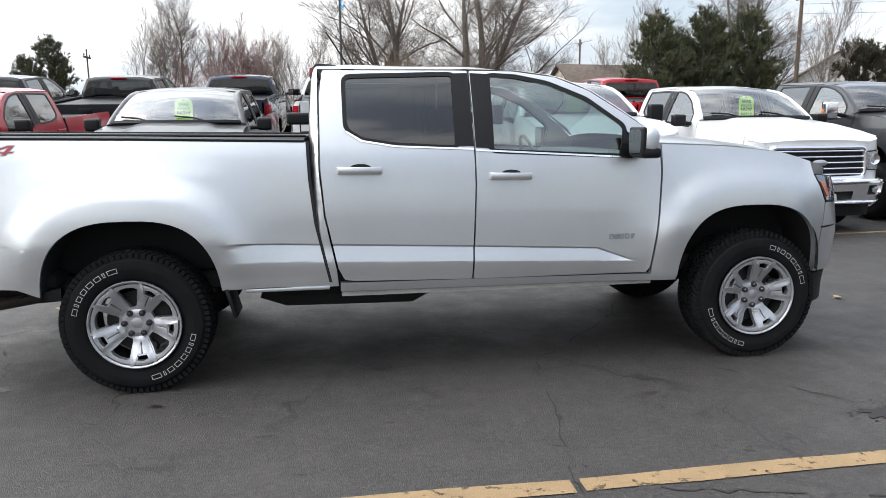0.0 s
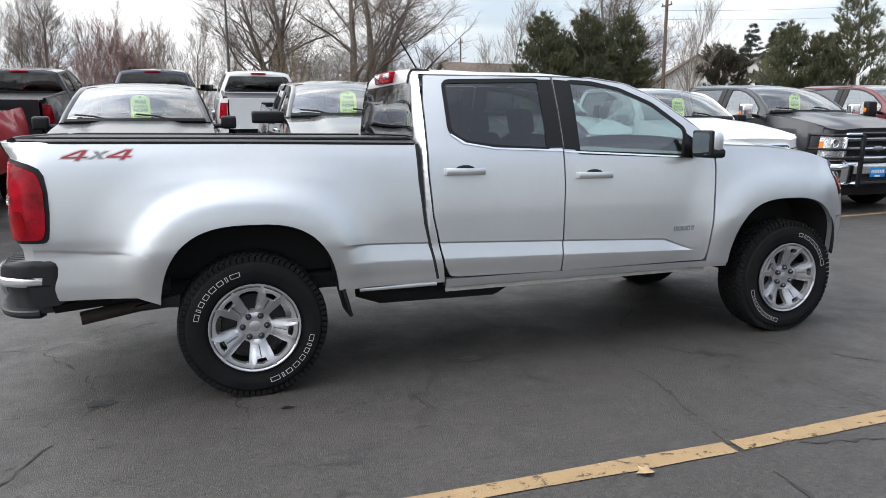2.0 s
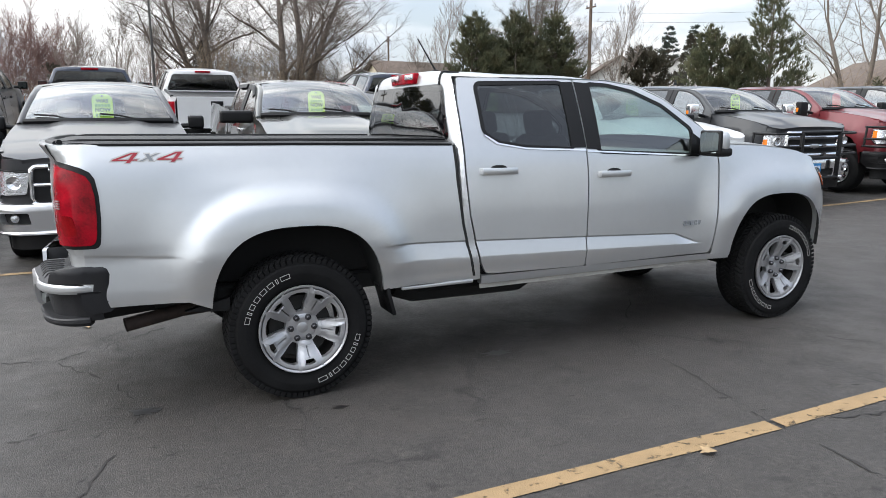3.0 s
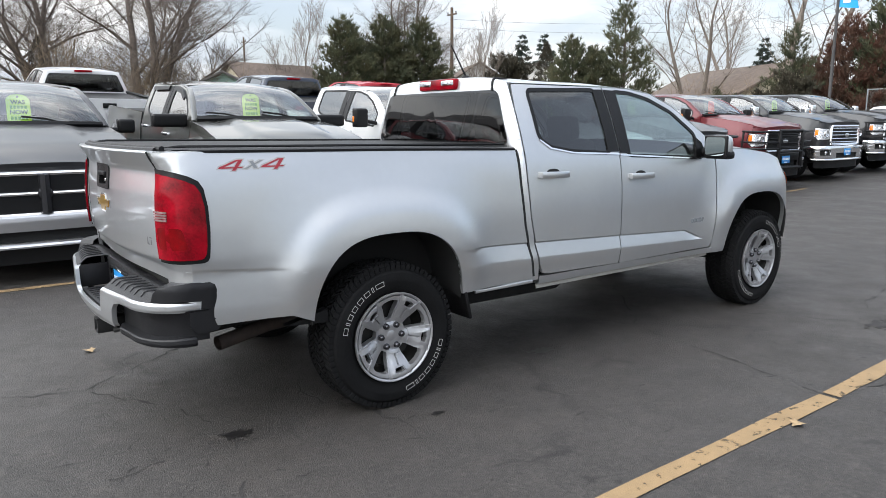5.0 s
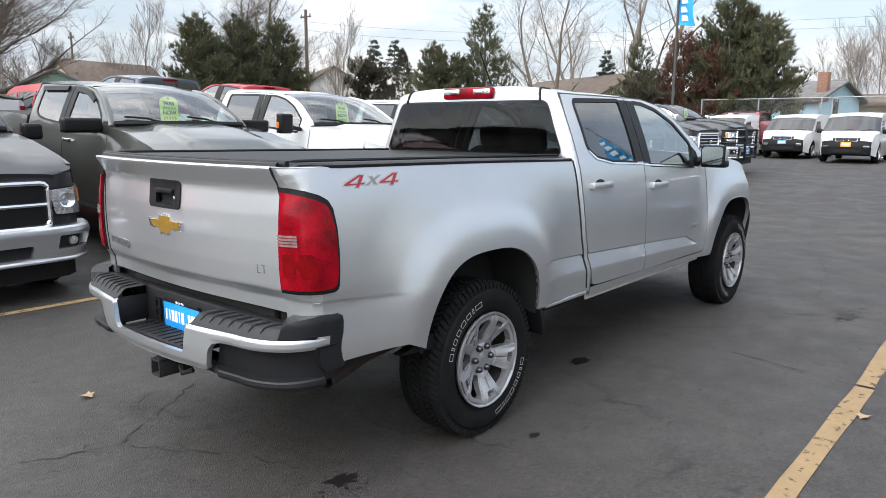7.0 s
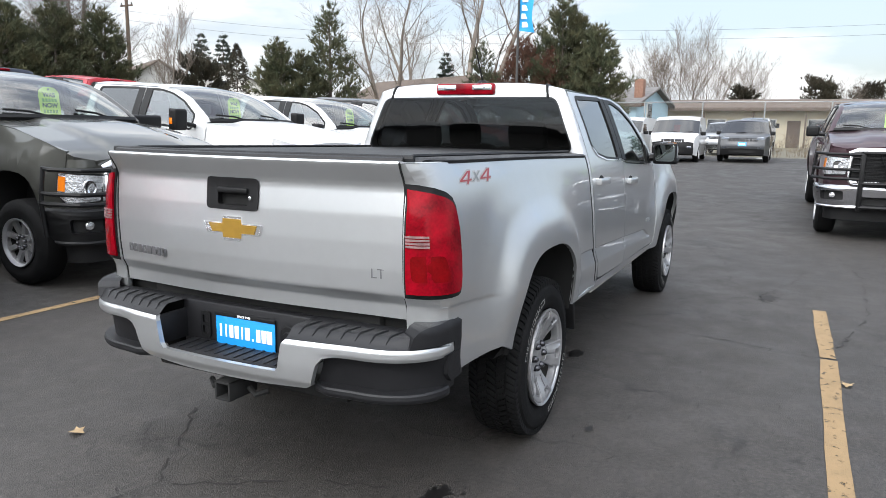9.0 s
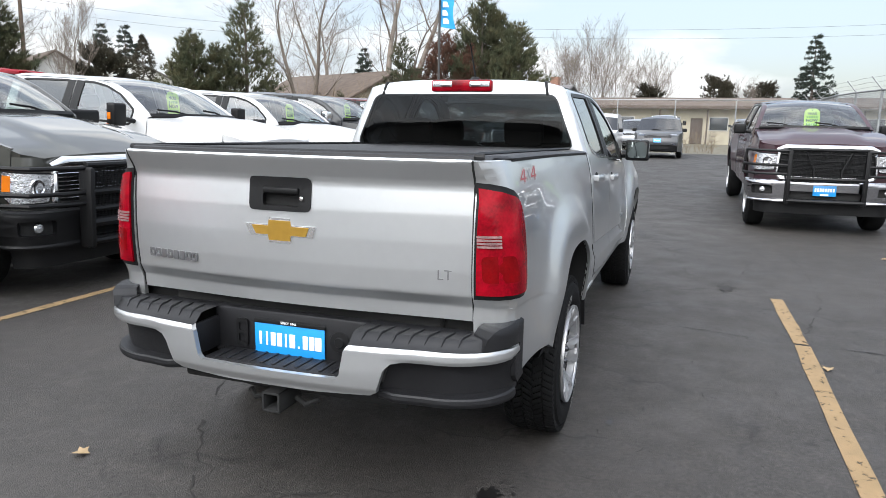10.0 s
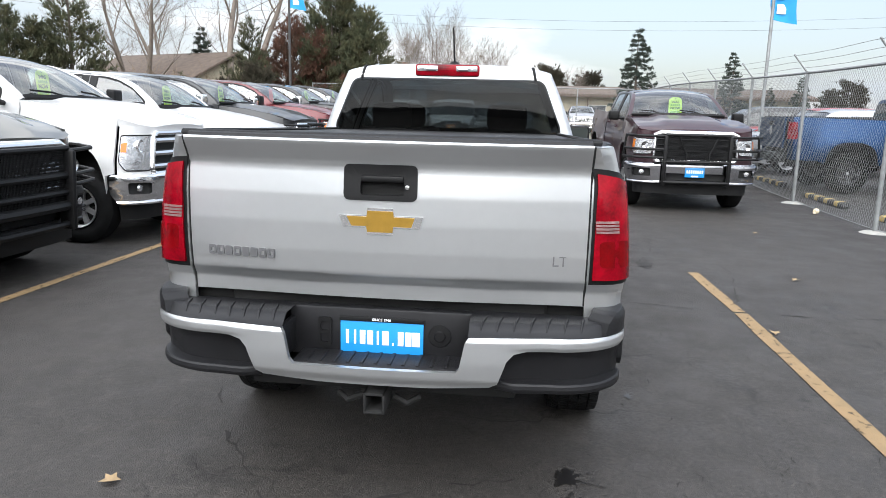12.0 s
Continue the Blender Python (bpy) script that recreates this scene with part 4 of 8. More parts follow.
    # black strip laid on the skin as the dark of the open cab gap
    both("cab_gap_seal", [(a + 0.001, b) for a, b in edge] + [(a + 0.017, b) for a, b in reversed(edge)], "gap", off=0.0015, thick=0.04)
    # cab corners, rocker, fenders
    both("cab_corner", [(0.988, 0.992), (0.990, 0.95), (1.052, 0.64), (1.06, 0.55), (0.99, 0.55), (0.93, 0.80), (0.885, 0.992)], paint, fn=cab)
    both("rocker_panel", [(1.07, 0.568), (2.88, 0.552), (3.055, 0.545), (3.055, 0.512), (1.07, 0.518)], paint, thick=0.05)
    zt = P.get("hood", ([2.95, 3.376, 3.73, 3.97, 4.4], [1.320, 1.300, 1.255, 1.195, 1.10]))

    def hood_z(x):
        return mixed(zt[0], zt[1], x)

    fen = [(2.966, 1.318), (2.967, 1.17), (2.943, 0.90), (2.903, 0.60), (2.898, 0.53)] + arch(ARCH_F, 0.53)
    fen += ([(3.985, 0.66), (4.0, 0.80), (4.045, 0.955), (3.965, 1.118)] if hero else [(3.99, 0.66), (4.0, 0.70), (XS + 0.06, 0.72), (XS + 0.06, hood_z(XS))])
    fen += [(x, hood_z(x)) for x in (3.955, 3.85, 3.73, 3.55, 3.376, 3.15)]
    both("fender", fen, paint, thick=0.03)
    # roof, pillars, windscreen
    A_X, A_Z = [0.9, 1.842, 2.10, 2.35, 2.55, 2.72, 2.86, 2.95], [1.752, 1.752, 1.748, 1.714, 1.634, 1.522, 1.427, 1.34]

    def roof(s, t):
        x = 0.974 + (2.19 - 0.974) * s
        ys = 2 * t - 1
        zd = mixed(A_X, A_Z, x)
        yd = side_width(x, zd, crease, 0) + 0.001
        x -= 0.10 * ys * ys * smooth(0.75, 1.0, s)
        top = 1.806 - 0.006 * smooth(0.15, 0.45, s) - 0.006 * (1 - smooth(0.0, 0.3, s)) - 0.035 * smooth(0.72, 1.0, s)
        e = abs(ys) ** (4.4 - 1.8 * smooth(0.0, 0.45, s))
        return warp(Vector((x, yd * (ys - 0.02 * ys * (1 - e)), top - (top - zd) * e)))

    part("roof", sheet(roof, 24 if hero else 12, 24 if hero else 12), paint, root)

    def shield(s, t, off=0.0):
        """s across, t up from cowl to roof."""
        ys = 2 * s - 1
        x = 2.93 + (2.07 - 2.93) * t
        z = mixed(A_X, A_Z, x)
        y = side_width(x, z, crease, 0) - 0.058
        bow = 1 - ys * ys
        return warp(Vector((x + 0.025 + (0.17 - 0.06 * t) * bow + off * 0.45, ys * y, z - 0.014 + (0.012 + 0.034 * t) * bow + off * 0.9)))

    part("windshield", sheet(shield, 16, 8), "glass" if hero else "glass_screen", root, "clear windshield")
    for left in (False, True):
        s = 1 if left else -1

        def pillar(a, b):
            x = 2.955 + (2.05 - 2.955) * a
            z = mixed(A_X, A_Z, x)
            p = Vector((x, s * (side_width(x, z, crease, 0)), z))
            q = shield(1.0 if left else 0.0, a)
            if not plain:
                p = warp(p)
            r = p.lerp(q, b)
            r += Vector((0.5, s * 0.4, 0.7)) * 0.012 * math.sin(math.pi * b)
            return r

        part("windshield_pillar", sheet(pillar, 14, 4, flip=left), paint, root)
    # cab back wall with its window
    edge_z = [0.985 + 0.0425 * k for k in range(19)]
    flank = [(side_width(0.985, min(z, 1.752), crease, 0), min(z, 1.752)) for z in edge_z]
    yr = flank[-1][0]
    rise = [(yr * q, 1.800 - 0.048 * q ** 4.4) for q in (0.97, 0.93, 0.88, 0.8, 0.7, 0.55, 0.35, 0.15, 0.0)]
    rim = np.array(flank + rise)
    wall = flank + rise[:-1] + [(0.0, 1.800)] + [(-a, b) for a, b in (flank + rise[:-1])[::-1]]
    pane = rounded([(-0.722, 1.380), (-0.597, 1.700), (0.597, 1.700), (0.722, 1.380)], 0.045)

    def back(y, z, off=0.0):
        """The cab's back, rounded forwards into the flanks and the roof."""
        p = np.array((abs(y), z))
        a, b = rim[:-1], rim[1:] - rim[:-1]
        t = np.clip(((p - a) * b).sum(1) / (b * b).sum(1), 0, 1)
        d = float(np.sqrt((((a + b * t[:, None]) - p) ** 2).sum(1).min()))
        k = 1 - min(1.0, d / 0.085)
        base = 0.925 + 0.022 * smooth(1.45, 1.8, z)
        tip = mixed([0.98, 1.2, 1.6, 1.80], [0.988, 0.970, 0.974, 0.976], z)
        return Vector((base + (tip - base) * (1 - math.sqrt(max(0.0, 1 - k * k))) - off * (1 - k), y, z))

    bm = flat(wall, [pane], 0.018 if hero else 0.07)
    skin(bm, back, 0.015, flip=True, warp=warp)
    cb = part("cab_back", bm, paint, root)
    bm = flat(grown(pane, 0.01), (), 0.2)
    skin(bm, back, 0, 0.004, flip=True, warp=warp)
    part("rear_window", bm, P.get("back_glass", "glass_dark"), cb, "dark tinted rear window")
    # hood
    xn = NOSE

    def hood(s, t):
        s, t = s * 1.05, t * 1.08 - 0.04
        drop = 0.0
        if s > 1.0 or t < 0 or t > 1:
            drop, s, t = 0.07, min(s, 1.0), min(max(t, 0.0), 1.0)
        x = 2.90 + (xn - 2.90) * s
        ys = 2 * t - 1
        z = hood_z(x)
        xx = min(x, XS)
        w = side_width(xx, z, crease, 0)
        if x > XS:
            w = w - RC + math.sqrt(max(0.0, RC * RC - (x - XS) ** 2))
        crown = P.get("crown", 0.045) * (1 - abs(ys) ** 2.4)
        dome = P.get("dome", 0.0) * smooth(0.62, 0.45, abs(ys)) * smooth(1.0, 0.75, s)
        xo = x - LEAN_IN * max(0.0, z - 0.75) * smooth(XS - 0.2, xn, x) + 0.03 * (1 - ys * ys) * smooth(XS, xn, x)
        return warp(Vector((xo - drop * 0.1, ys * (w + 0.002 - drop * 0.1), z + crown + dome + 0.004 - drop)))

    part("hood", sheet(hood, 21, 27), paint, root)
    # nose closing strip under the hood's lip, dark core, floors and liners
    core = (("underbody", (1.5, 0, 0.565), (4.5, 1.30, 0.09)), ("bed_floor", (-0.10, 0, 0.98), (1.95, 1.20, 0.72)), ("engine_bay", (3.55, 0, 0.85), (1.25, 1.08, 0.62)), ("cab_floor", (1.95, 0, 0.64), (1.92, 1.64, 0.16)), ("bed_wall", (0.86, 0, 0.90), (0.07, 1.55, 0.74)))
    for nm, c, sz in core:
        b0 = place(c[0] - sz[0] / 2, c[1] - sz[1] / 2, c[2] - sz[2] / 2)
        b1 = place(c[0] + sz[0] / 2, c[1] + sz[1] / 2, c[2] + sz[2] / 2)
        part(nm, boxed((b0 + b1) / 2, b1 - b0, 0.01, None, 1), "gap", root)
    for s in (-1, 1):
        bm = tube(bmesh.new(), [place(-1.05, s * 0.52, 0.52), place(-0.55, s * 0.52, 0.56), place(0.1, s * 0.52, 0.70), place(0.7, s * 0.52, 0.52), place(3.0, s * 0.48, 0.46), place(4.1, s * 0.48, 0.50)], 0.055, 6)
        part("frame_rail", bm, "gap", root)
    for x in (0.0, 3.545):
        part("axle", tube(bmesh.new(), [place(x, -0.70, 0.385), place(x, 0.70, 0.385)], 0.055, 8), "gap", root)
    for c in (ARCH_R, ARCH_F):
        for s in (-1, 1):
            pts = arch(c, 0.53)

            def liner(a, b):
                i = a * (len(pts) - 1)
                k = min(len(pts) - 2, int(i))
                x = pts[k][0] + (pts[k + 1][0] - pts[k][0]) * (i - k)
                z = pts[k][1] + (pts[k + 1][1] - pts[k][1]) * (i - k)
                if b > 0:
                    x, z = c + (x - c) * 1.03, z + 0.015
                y = 0.925 if b == 0 else 0.925 - 0.42 * b
                y = min(y, side_width(x, z, crease, flare) - 0.012)
                return place(x, s * y, z)

            part("wheel_liner", sheet(liner, 24, 3, flip=s < 0), "gap", root)
    # seats, dash, steering wheel
    for x, n in ((2.05, 2), (1.37, 2)):
        for s in (-1, 1):
            bm = bmesh.new()
            hh = 1.40 if n == 2 else 1.3
            box(bm, place(x + 0.05, s * 0.38, 0.86), (0.52, 0.52, 0.18), 0.05)
            box(bm, place(x - 0.22, s * 0.38, 1.12), (0.16, 0.50, 0.56), 0.06, (0, -12, 0))
            box(bm, place(x - 0.29, s * 0.38, 1.47), (0.10, 0.26, 0.17), 0.04, (0, -12, 0))
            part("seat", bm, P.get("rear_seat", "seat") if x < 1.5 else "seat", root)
    bm = bmesh.new()
    box(bm, place(2.82, 0, 1.14), (0.42, 1.45, 0.24), 0.06)
    part("dashboard", bm, "interior", root)
    bm = bmesh.new()
    c = place(2.50, 0.38, 1.18)
    tube(bm, [c + Vector((0.06 * math.sin(a) * -1, 0.185 * math.cos(a), 0.175 * math.sin(a))) for a in [2 * math.pi * i / 20 for i in range(21)]], 0.014, 6, False)
    tube(bm, [c + Vector((0, -0.18, 0)), c + Vector((0.02, 0.18, 0))], 0.014, 6)
    part("steering_wheel", bm, "interior", root)
    # mirrors
    for left in (False, True):
        s = 1 if left else -1
        tow = P.get("tow_mirror", False)
        hgt, wid = P.get("mirror_size", (0.27, 0.19) if tow else (0.165, 0.17))
        c = place(2.795, s * (0.975 if hero else 1.015), 1.335) + Vector((0, s * (0.08 if tow else 0), 0.03 if tow else 0))
        bm = boxed(c, (0.115 if hero else 0.12, wid + 0.02, hgt), 0.052 if hero else 0.035, None, 5)
        mi = part("mirror", bm, P.get("mirror", "plastic"), root)
        part("mirror_rim", boxed(c + Vector((-0.046, 0, 0)), (0.030, wid + 0.016, hgt - 0.004), 0.014, None, 4), "plastic", mi)
        part("mirror_glass", moved(skin(flat(rounded([(-wid / 2 + 0.008, -hgt / 2 + 0.014), (-wid / 2 + 0.004, hgt / 2 - 0.016), (wid / 2 - 0.004, hgt / 2 - 0.016), (wid / 2 - 0.008, -hgt / 2 + 0.014)], 0.030), (), 0.3), lambda u, v, o: Vector((-o, u, v)), 0.004, 0.0, flip=True), Matrix.Translation(c + Vector((-0.064, 0, 0)))), "mirror_face", mi)
        if tow:
            part("marker_lamp", boxed(c + Vector((-0.02, s * (wid / 2 + 0.012), -0.02)), (0.05, 0.008, 0.08), 0.003), "lens_amber", mi)
        bm = bmesh.new()
        tube(bm, [place(2.80, s * 0.845, 1.29), c + Vector((0, -s * 0.06, -0.04))], 0.03, 8)
        part("mirror_arm", bm, "plastic", mi)
        if hero:
            part("mirror_base", boxed(c + Vector((0.002, 0.0, -0.062)), (0.112, wid + 0.026, 0.06), 0.02), "plastic", mi)
            tri = [(2.70, 1.25), (2.84, 1.245), (2.80, 1.36), (2.74, 1.40)]
            fb = flat(tri, (), 0.1)
            skin(fb, (lambda u, v, o: Vector((1, -s * -1, 1)) * side(u, v, o)) if left else side, 0.02, 0.012, flip=left, warp=warp)
            part("mirror_sail", fb, "plastic", mi)
    # wheels
    ws = P.get("wheel", {})
    wy = P.get("wheel_y", 0.785)
    for x in (0.0, 3.568):
        for left in (False, True):
            p = place(-0.030 if x == 0 else 3.578, 0, 0.392)
            r = ws.get("r", 0.398)
            wheel(root, (p.x, (1 if left else -1) * wy * KY, r - 0.006), left, turn=P.get("turn", {}).get(x, 7 * x), **{k: v for k, v in ws.items()})
    return root, dict(place=place, side=side, front=front, both=both, shield=shield, warp=warp, hood_z=hood_z, UC=UC, rear_x=rear_x, tail_u=tail_u, step=step, back=back, roof=roof)


def front_panel(root, K, nm, outer, mat, off=0.0, thick=0.015, lab="", holes=(), st=0.12, parent=None, vst=None):
    bm = flat(outer, holes, st, vst)
    skin(bm, K["front"], thick, off, flip=True, warp=K["warp"])
    return part(nm, bm, mat, parent or root, lab)

# ---- the silver pickup ----
def main_truck():
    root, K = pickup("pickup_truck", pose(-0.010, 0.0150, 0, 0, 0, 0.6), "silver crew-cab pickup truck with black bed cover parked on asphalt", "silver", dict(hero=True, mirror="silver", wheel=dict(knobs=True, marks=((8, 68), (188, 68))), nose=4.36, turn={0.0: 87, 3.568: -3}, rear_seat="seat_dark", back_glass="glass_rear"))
    both, place, side, rear_x, tail_u = K["both"], K["place"], K["side"], K["rear_x"], K["tail_u"]
    # front: bumper, dam, lamps, grille
    both("front_bumper", [(3.99, 0.52), (3.995, 0.655), (4.008, 0.795), (K["UC"], 0.80), (K["UC"], 0.50)], "silver", thick=0.03)
    both("nose_panel", [(4.010, 0.806), (4.050, 0.948), (4.34, 0.938), (4.47, 1.03), (4.47, 0.806)], "silver", thick=0.03)
    both("air_dam", [(3.93, 0.30), (3.965, 0.50), (K["UC"], 0.48), (K["UC"], 0.30)], "plastic", off=-0.02, thick=0.02)
    lamps = both("headlight", rounded([(3.972, 1.118), (4.058, 0.962), (4.36, 0.95), (4.42, 1.04), (4.36, 1.085)], 0.02), "headlamp", off=0.004, thick=0.02, lab="smoky clear headlight")
    both("turn_lamp", rounded([(3.995, 1.088), (4.062, 0.985), (4.10, 0.99), (4.06, 1.068)], 0.012), "amber_dark", off=0.008, thick=0.006, parent=lamps)
    both("lamp_bezel", grown(rounded([(3.972, 1.118), (4.058, 0.962), (4.36, 0.95), (4.42, 1.04), (4.36, 1.085)], 0.02), 0.007), "plastic", off=0.001, thick=0.02, parent=lamps)
    g = front_panel(root, K, "grille", [(-0.62, 0.84), (-0.62, 1.06), (0.62, 1.06), (0.62, 0.84)], "plastic", 0.004)
    front_panel(root, K, "grille_bar", [(-0.62, 0.93), (-0.62, 0.97), (0.62, 0.97), (0.62, 0.93)], "satin", 0.02, parent=g)
    # tailgate
    def gate(y, z, off=0.0):
        tuck = 0.035 * smooth(0.925, 0.865, z) * (1 - min(1.0, abs(y / 0.729)) ** 4)
        return Vector((rear_x(z) - off + tuck + 0.070 * abs(y / 0.729) ** 2.2, y, z))

    bm = flat([(-0.726, 0.817), (-0.726, 1.394), (0.726, 1.394), (0.726, 0.817)], [rounded([(-0.122, 1.193), (-0.122, 1.304), (0.122, 1.304), (0.122, 1.193)], 0.015)], 0.05, 0.0068)
    skin(bm, gate, 0.03, flip=True)
    tg = part("tailgate", bm, "silver", root)
    for s in (-1, 1):
        seam = [gate(s * 0.7290, 0.82 + 0.0285 * k, -0.001) for k in range(21)]
        part("gate_seam", tube(bmesh.new(), seam, 0.0045, 6), "gap", root)
    bm = flat(rounded([(-0.130, 1.186), (-0.130, 1.311), (0.130, 1.311), (0.130, 1.186)], 0.022), [rounded([(-0.085, 1.205), (-0.085, 1.255), (0.07, 1.255), (0.07, 1.205)], 0.012)], 0.05)
    skin(bm, gate, 0.02, 0.006, flip=True)
    hd = part("tailgate_handle", bm, "plastic", tg, "black recessed tailgate handle")
    part("handle_pocket", boxed((-1.165, 0, 1.235), (0.03, 0.24, 0.11)), "gap", hd)
    part("handle_lever", boxed((-1.207, -0.008, 1.262), (0.02, 0.15, 0.022), 0.006), "plastic", hd)
    bm = bmesh.new()
    lathe(bm, [(0.0, 0.0), (0.005, 0.0), (0.0075, 0.001), (0.008, 0.005)], 16)
    moved(bm, pose(-1.216, -0.096, 1.235, 0, 0, -90))
    part("lock_cylinder", bm, "chrome", hd)
    # added dark box that stands for the shaded space below the gate
    part("bed_sill", boxed((-1.02, 0, 0.80), (0.06, 1.56, 0.12), 0.01), "gap", root)
    # cross-shaped badge
    def cross(k, d):
        pts = [(-0.145 * k + 0.016, -0.021 * k), (-0.048, -0.021 * k), (-0.048 + 0.004, -0.047 * k), (0.046, -0.047 * k), (0.048, -0.021 * k), (0.145 * k - 0.004, -0.021 * k), (0.145 * k + 0.008, 0.021 * k), (0.050, 0.021 * k), (0.047, 0.047 * k), (-0.044, 0.047 * k), (-0.047, 0.021 * k), (-0.145 * k - 0.002, 0.021 * k)]
        bm = flat([(-a, b) for a, b in pts], (), 0.3)
        skin(bm, lambda u, v, o: Vector((-1.206 - o, u, 1.113 + v)), d + 0.006, d, flip=True)
        return bm

    bd = part("badge", cross(1.0, 0.006), "chrome", tg, "chrome and gold cross badge")
    part("badge_face", cross(0.80, 0.009), "gold", bd)

    # model name on the gate and the doors as plain raised blocks
    def blocks(n, w, h, m, mat, parent, lab):
        for i in range(n):
            x = -w / 2 + w * (i + 0.5) / n
            pw = w / n * 0.4
            outer = rounded([(x - pw, -h / 2), (x - pw, h / 2), (x + pw, h / 2), (x + pw, -h / 2)], 0.006, 2)
            hole = [] if i in (2, 4, 5) else [rounded([(x - pw * 0.5, -h / 5), (x - pw * 0.5, h / 5), (x + pw * 0.5, h / 5), (x + pw * 0.5, -h / 5)], 0.003, 2)]
            f = flat(outer, hole, 0.5)
            skin(f, lambda u, v, o: Vector((u, v, o)), 0.005, 0.005)
            part("badge_block", moved(f, m), mat, parent, lab)

    blocks(8, 0.272, 0.036, pose(-1.172, 0.520, 0.978, 90, 0, -98.6), "badge_grey", tg, "raised chrome badge block")
    bm = moved(lettering("LT", 0.052, 0.002), pose(-1.155, -0.632, 0.986, 90, 0, -79.2))
    part("trim_badge", bm, "badge_grey", tg, "small chrome LT badge")
    for s in (-1, 1):
        w = side_width(2.73, 0.787)
        blocks(8, 0.262, 0.032, pose(2.765, s * (w + 0.001), 0.783, 90, 0, 180 if s > 0 else 0), "decal_grey", root, "raised grey badge block")
        # 4x4 decal on the bed side
        four = ([(0.0, 0.20), (0.60, 0.20), (0.60, 0.0), (0.80, 0.0), (0.80, 0.20), (1.0, 0.20), (1.0, 0.38), (0.80, 0.38), (0.80, 1.0), (0.50, 1.0), (0.0, 0.40)], [(0.26, 0.38), (0.60, 0.38), (0.60, 0.80)])
        ex = ([(0.0, 0.0), (0.30, 0.0), (0.5, 0.30), (0.70, 0.0), (1.0, 0.0), (0.66, 0.5), (1.0, 1.0), (0.70, 1.0), (0.5, 0.70), (0.30, 1.0), (0.0, 1.0), (0.34, 0.5)], [])
        for (loop, hole), x0, wd, hd2, mat in ((four, -0.158, 0.118, 0.052, "decal_red"), (ex, -0.036, 0.074, 0.038, "decal_grey"), (four, 0.044, 0.118, 0.052, "decal_red")):
            slant = lambda pts: [(x0 + wd * p + 0.85 * hd2 * (q - 0.5), hd2 * (q - 0.5)) for p, q in pts]
            for grow, m2, lift in ((-0.0022, mat, 0.0024), (0.0034, "outline", 0.0012)):
                hl = [grown(slant(hole), -grow)] if hole else []
                bm = flat(grown(slant(loop), grow), hl, 0.04)
                for v in bm.verts:
                    u = (v.co.x if s < 0 else -v.co.x) - 0.730
                    q = side(u, 1.325 + v.co.y, lift)
                    v.co = Vector((q.x, q.y if s < 0 else -q.y, q.z))
                bm.normal_update()
                for f in bm.faces:
                    if f.normal.y * s < 0:
                        f.normal_flip()
                part("four_wheel_drive_decal", bm, m2, root, "red and grey 4x4 decal" if grow < 0 else "pale decal outline")
    # tail lamps
    def lamp_outline(d=0.0):
        z0, z1 = 0.912 - d, 1.310 + d
        left = [(tail_u(z) + 0.010 - d * 0.6, z) for z in np.linspace(z0, z1, 9)]
        right = [(-1.140 + d, z1 - 0.004), (-1.090 + d, z1 - 0.014), (-1.040 + d, z1 - 0.030), (-1.000 + d, z1 - 0.052), (-0.980 + d, z1 - 0.085), (-0.968 + d, 1.15), (-0.967 + d, 1.05), (-0.972 + d, 0.975), (-0.978 + d, z0 + 0.022), (-0.988 + d, z0 + 0.006), (-1.004 + d, z0)]
        return left + right

    bez = both("tail_lamp", lamp_outline(0.006), "plastic", off=0.006, thick=0.02, lab="tall red tail lamp with black bezel")
    both("lens", lamp_outline(-0.012), "lens_red", off=0.016, thick=0.014, parent=bez)
    both("lens_insert", rounded([(-1.190, 0.970), (-1.190, 1.065), (-1.075, 1.065), (-1.055, 0.970)], 0.02), "lens_deep", off=0.0168, thick=0.004, parent=bez)
    for i in range(4):
        z = 1.094 + 0.0115 * i
        both("reverse_lens", [(-1.200, z), (-1.200, z + 0.008), (-1.125, z + 0.008), (-1.125, z)], "lens_pink", off=0.021, thick=0.006, parent=bez)
    # bed cover and rails
    for s in (-1, 1):
        def rail(a, b):
            u0 = tail_u(1.386) + 0.004
            u = u0 + (0.90 - u0) * a
            z = mixed([-1.10, 0.0, 0.905], [1.388, 1.372, 1.352], u)
            t = b * 4
            deep = -0.085 if u < -0.98 else -0.115
            prof = [(0.004, -0.004), (0.006, 0.008), (-0.010, 0.016), (deep, 0.018), (deep - 0.005, 0.0)]
            k = min(3, int(t))
            p = [prof[k][j] + (prof[k + 1][j] - prof[k][j]) * (t - k) for j in (0, 1)]
            q = side(u, z, p[0] - 0.055 * smooth(-0.93, -1.06, u))
            return Vector((q.x, q.y * -s, z + p[1]))

        def cap(a, b):
            u = tail_u(1.386) + (-0.90 - tail_u(1.386)) * a
            q = side(u, 1.386, -0.10 * b)
            return Vector((q.x, q.y * -s, mixed([-1.10, 0.0], [1.3885, 1.3725], u) + 0.004 * math.sin(math.pi * min(1, b * 3))))

        part("bed_corner_cap", sheet(cap, 24, 8, flip=s > 0), "silver", root)

        part("bed_rail", sheet(rail, 60, 4, flip=s > 0), "padplastic", root)

    def cover(s_, t):
        ys = 2 * t - 1
        x = -1.185 + 0.065 * ys * ys + (2.09 - 0.065 * ys * ys) * s_
        return Vector((x, ys * 0.775, mixed([-1.2, 0.9], [1.400, 1.372], x) + 0.008 * (1 - ys ** 8) - 0.014 * (1 - smooth(0.0, 0.03, s_))))

    cv = part("bed_cover", sheet(cover, 40, 12), "plastic", root, "black soft roll-up bed cover")
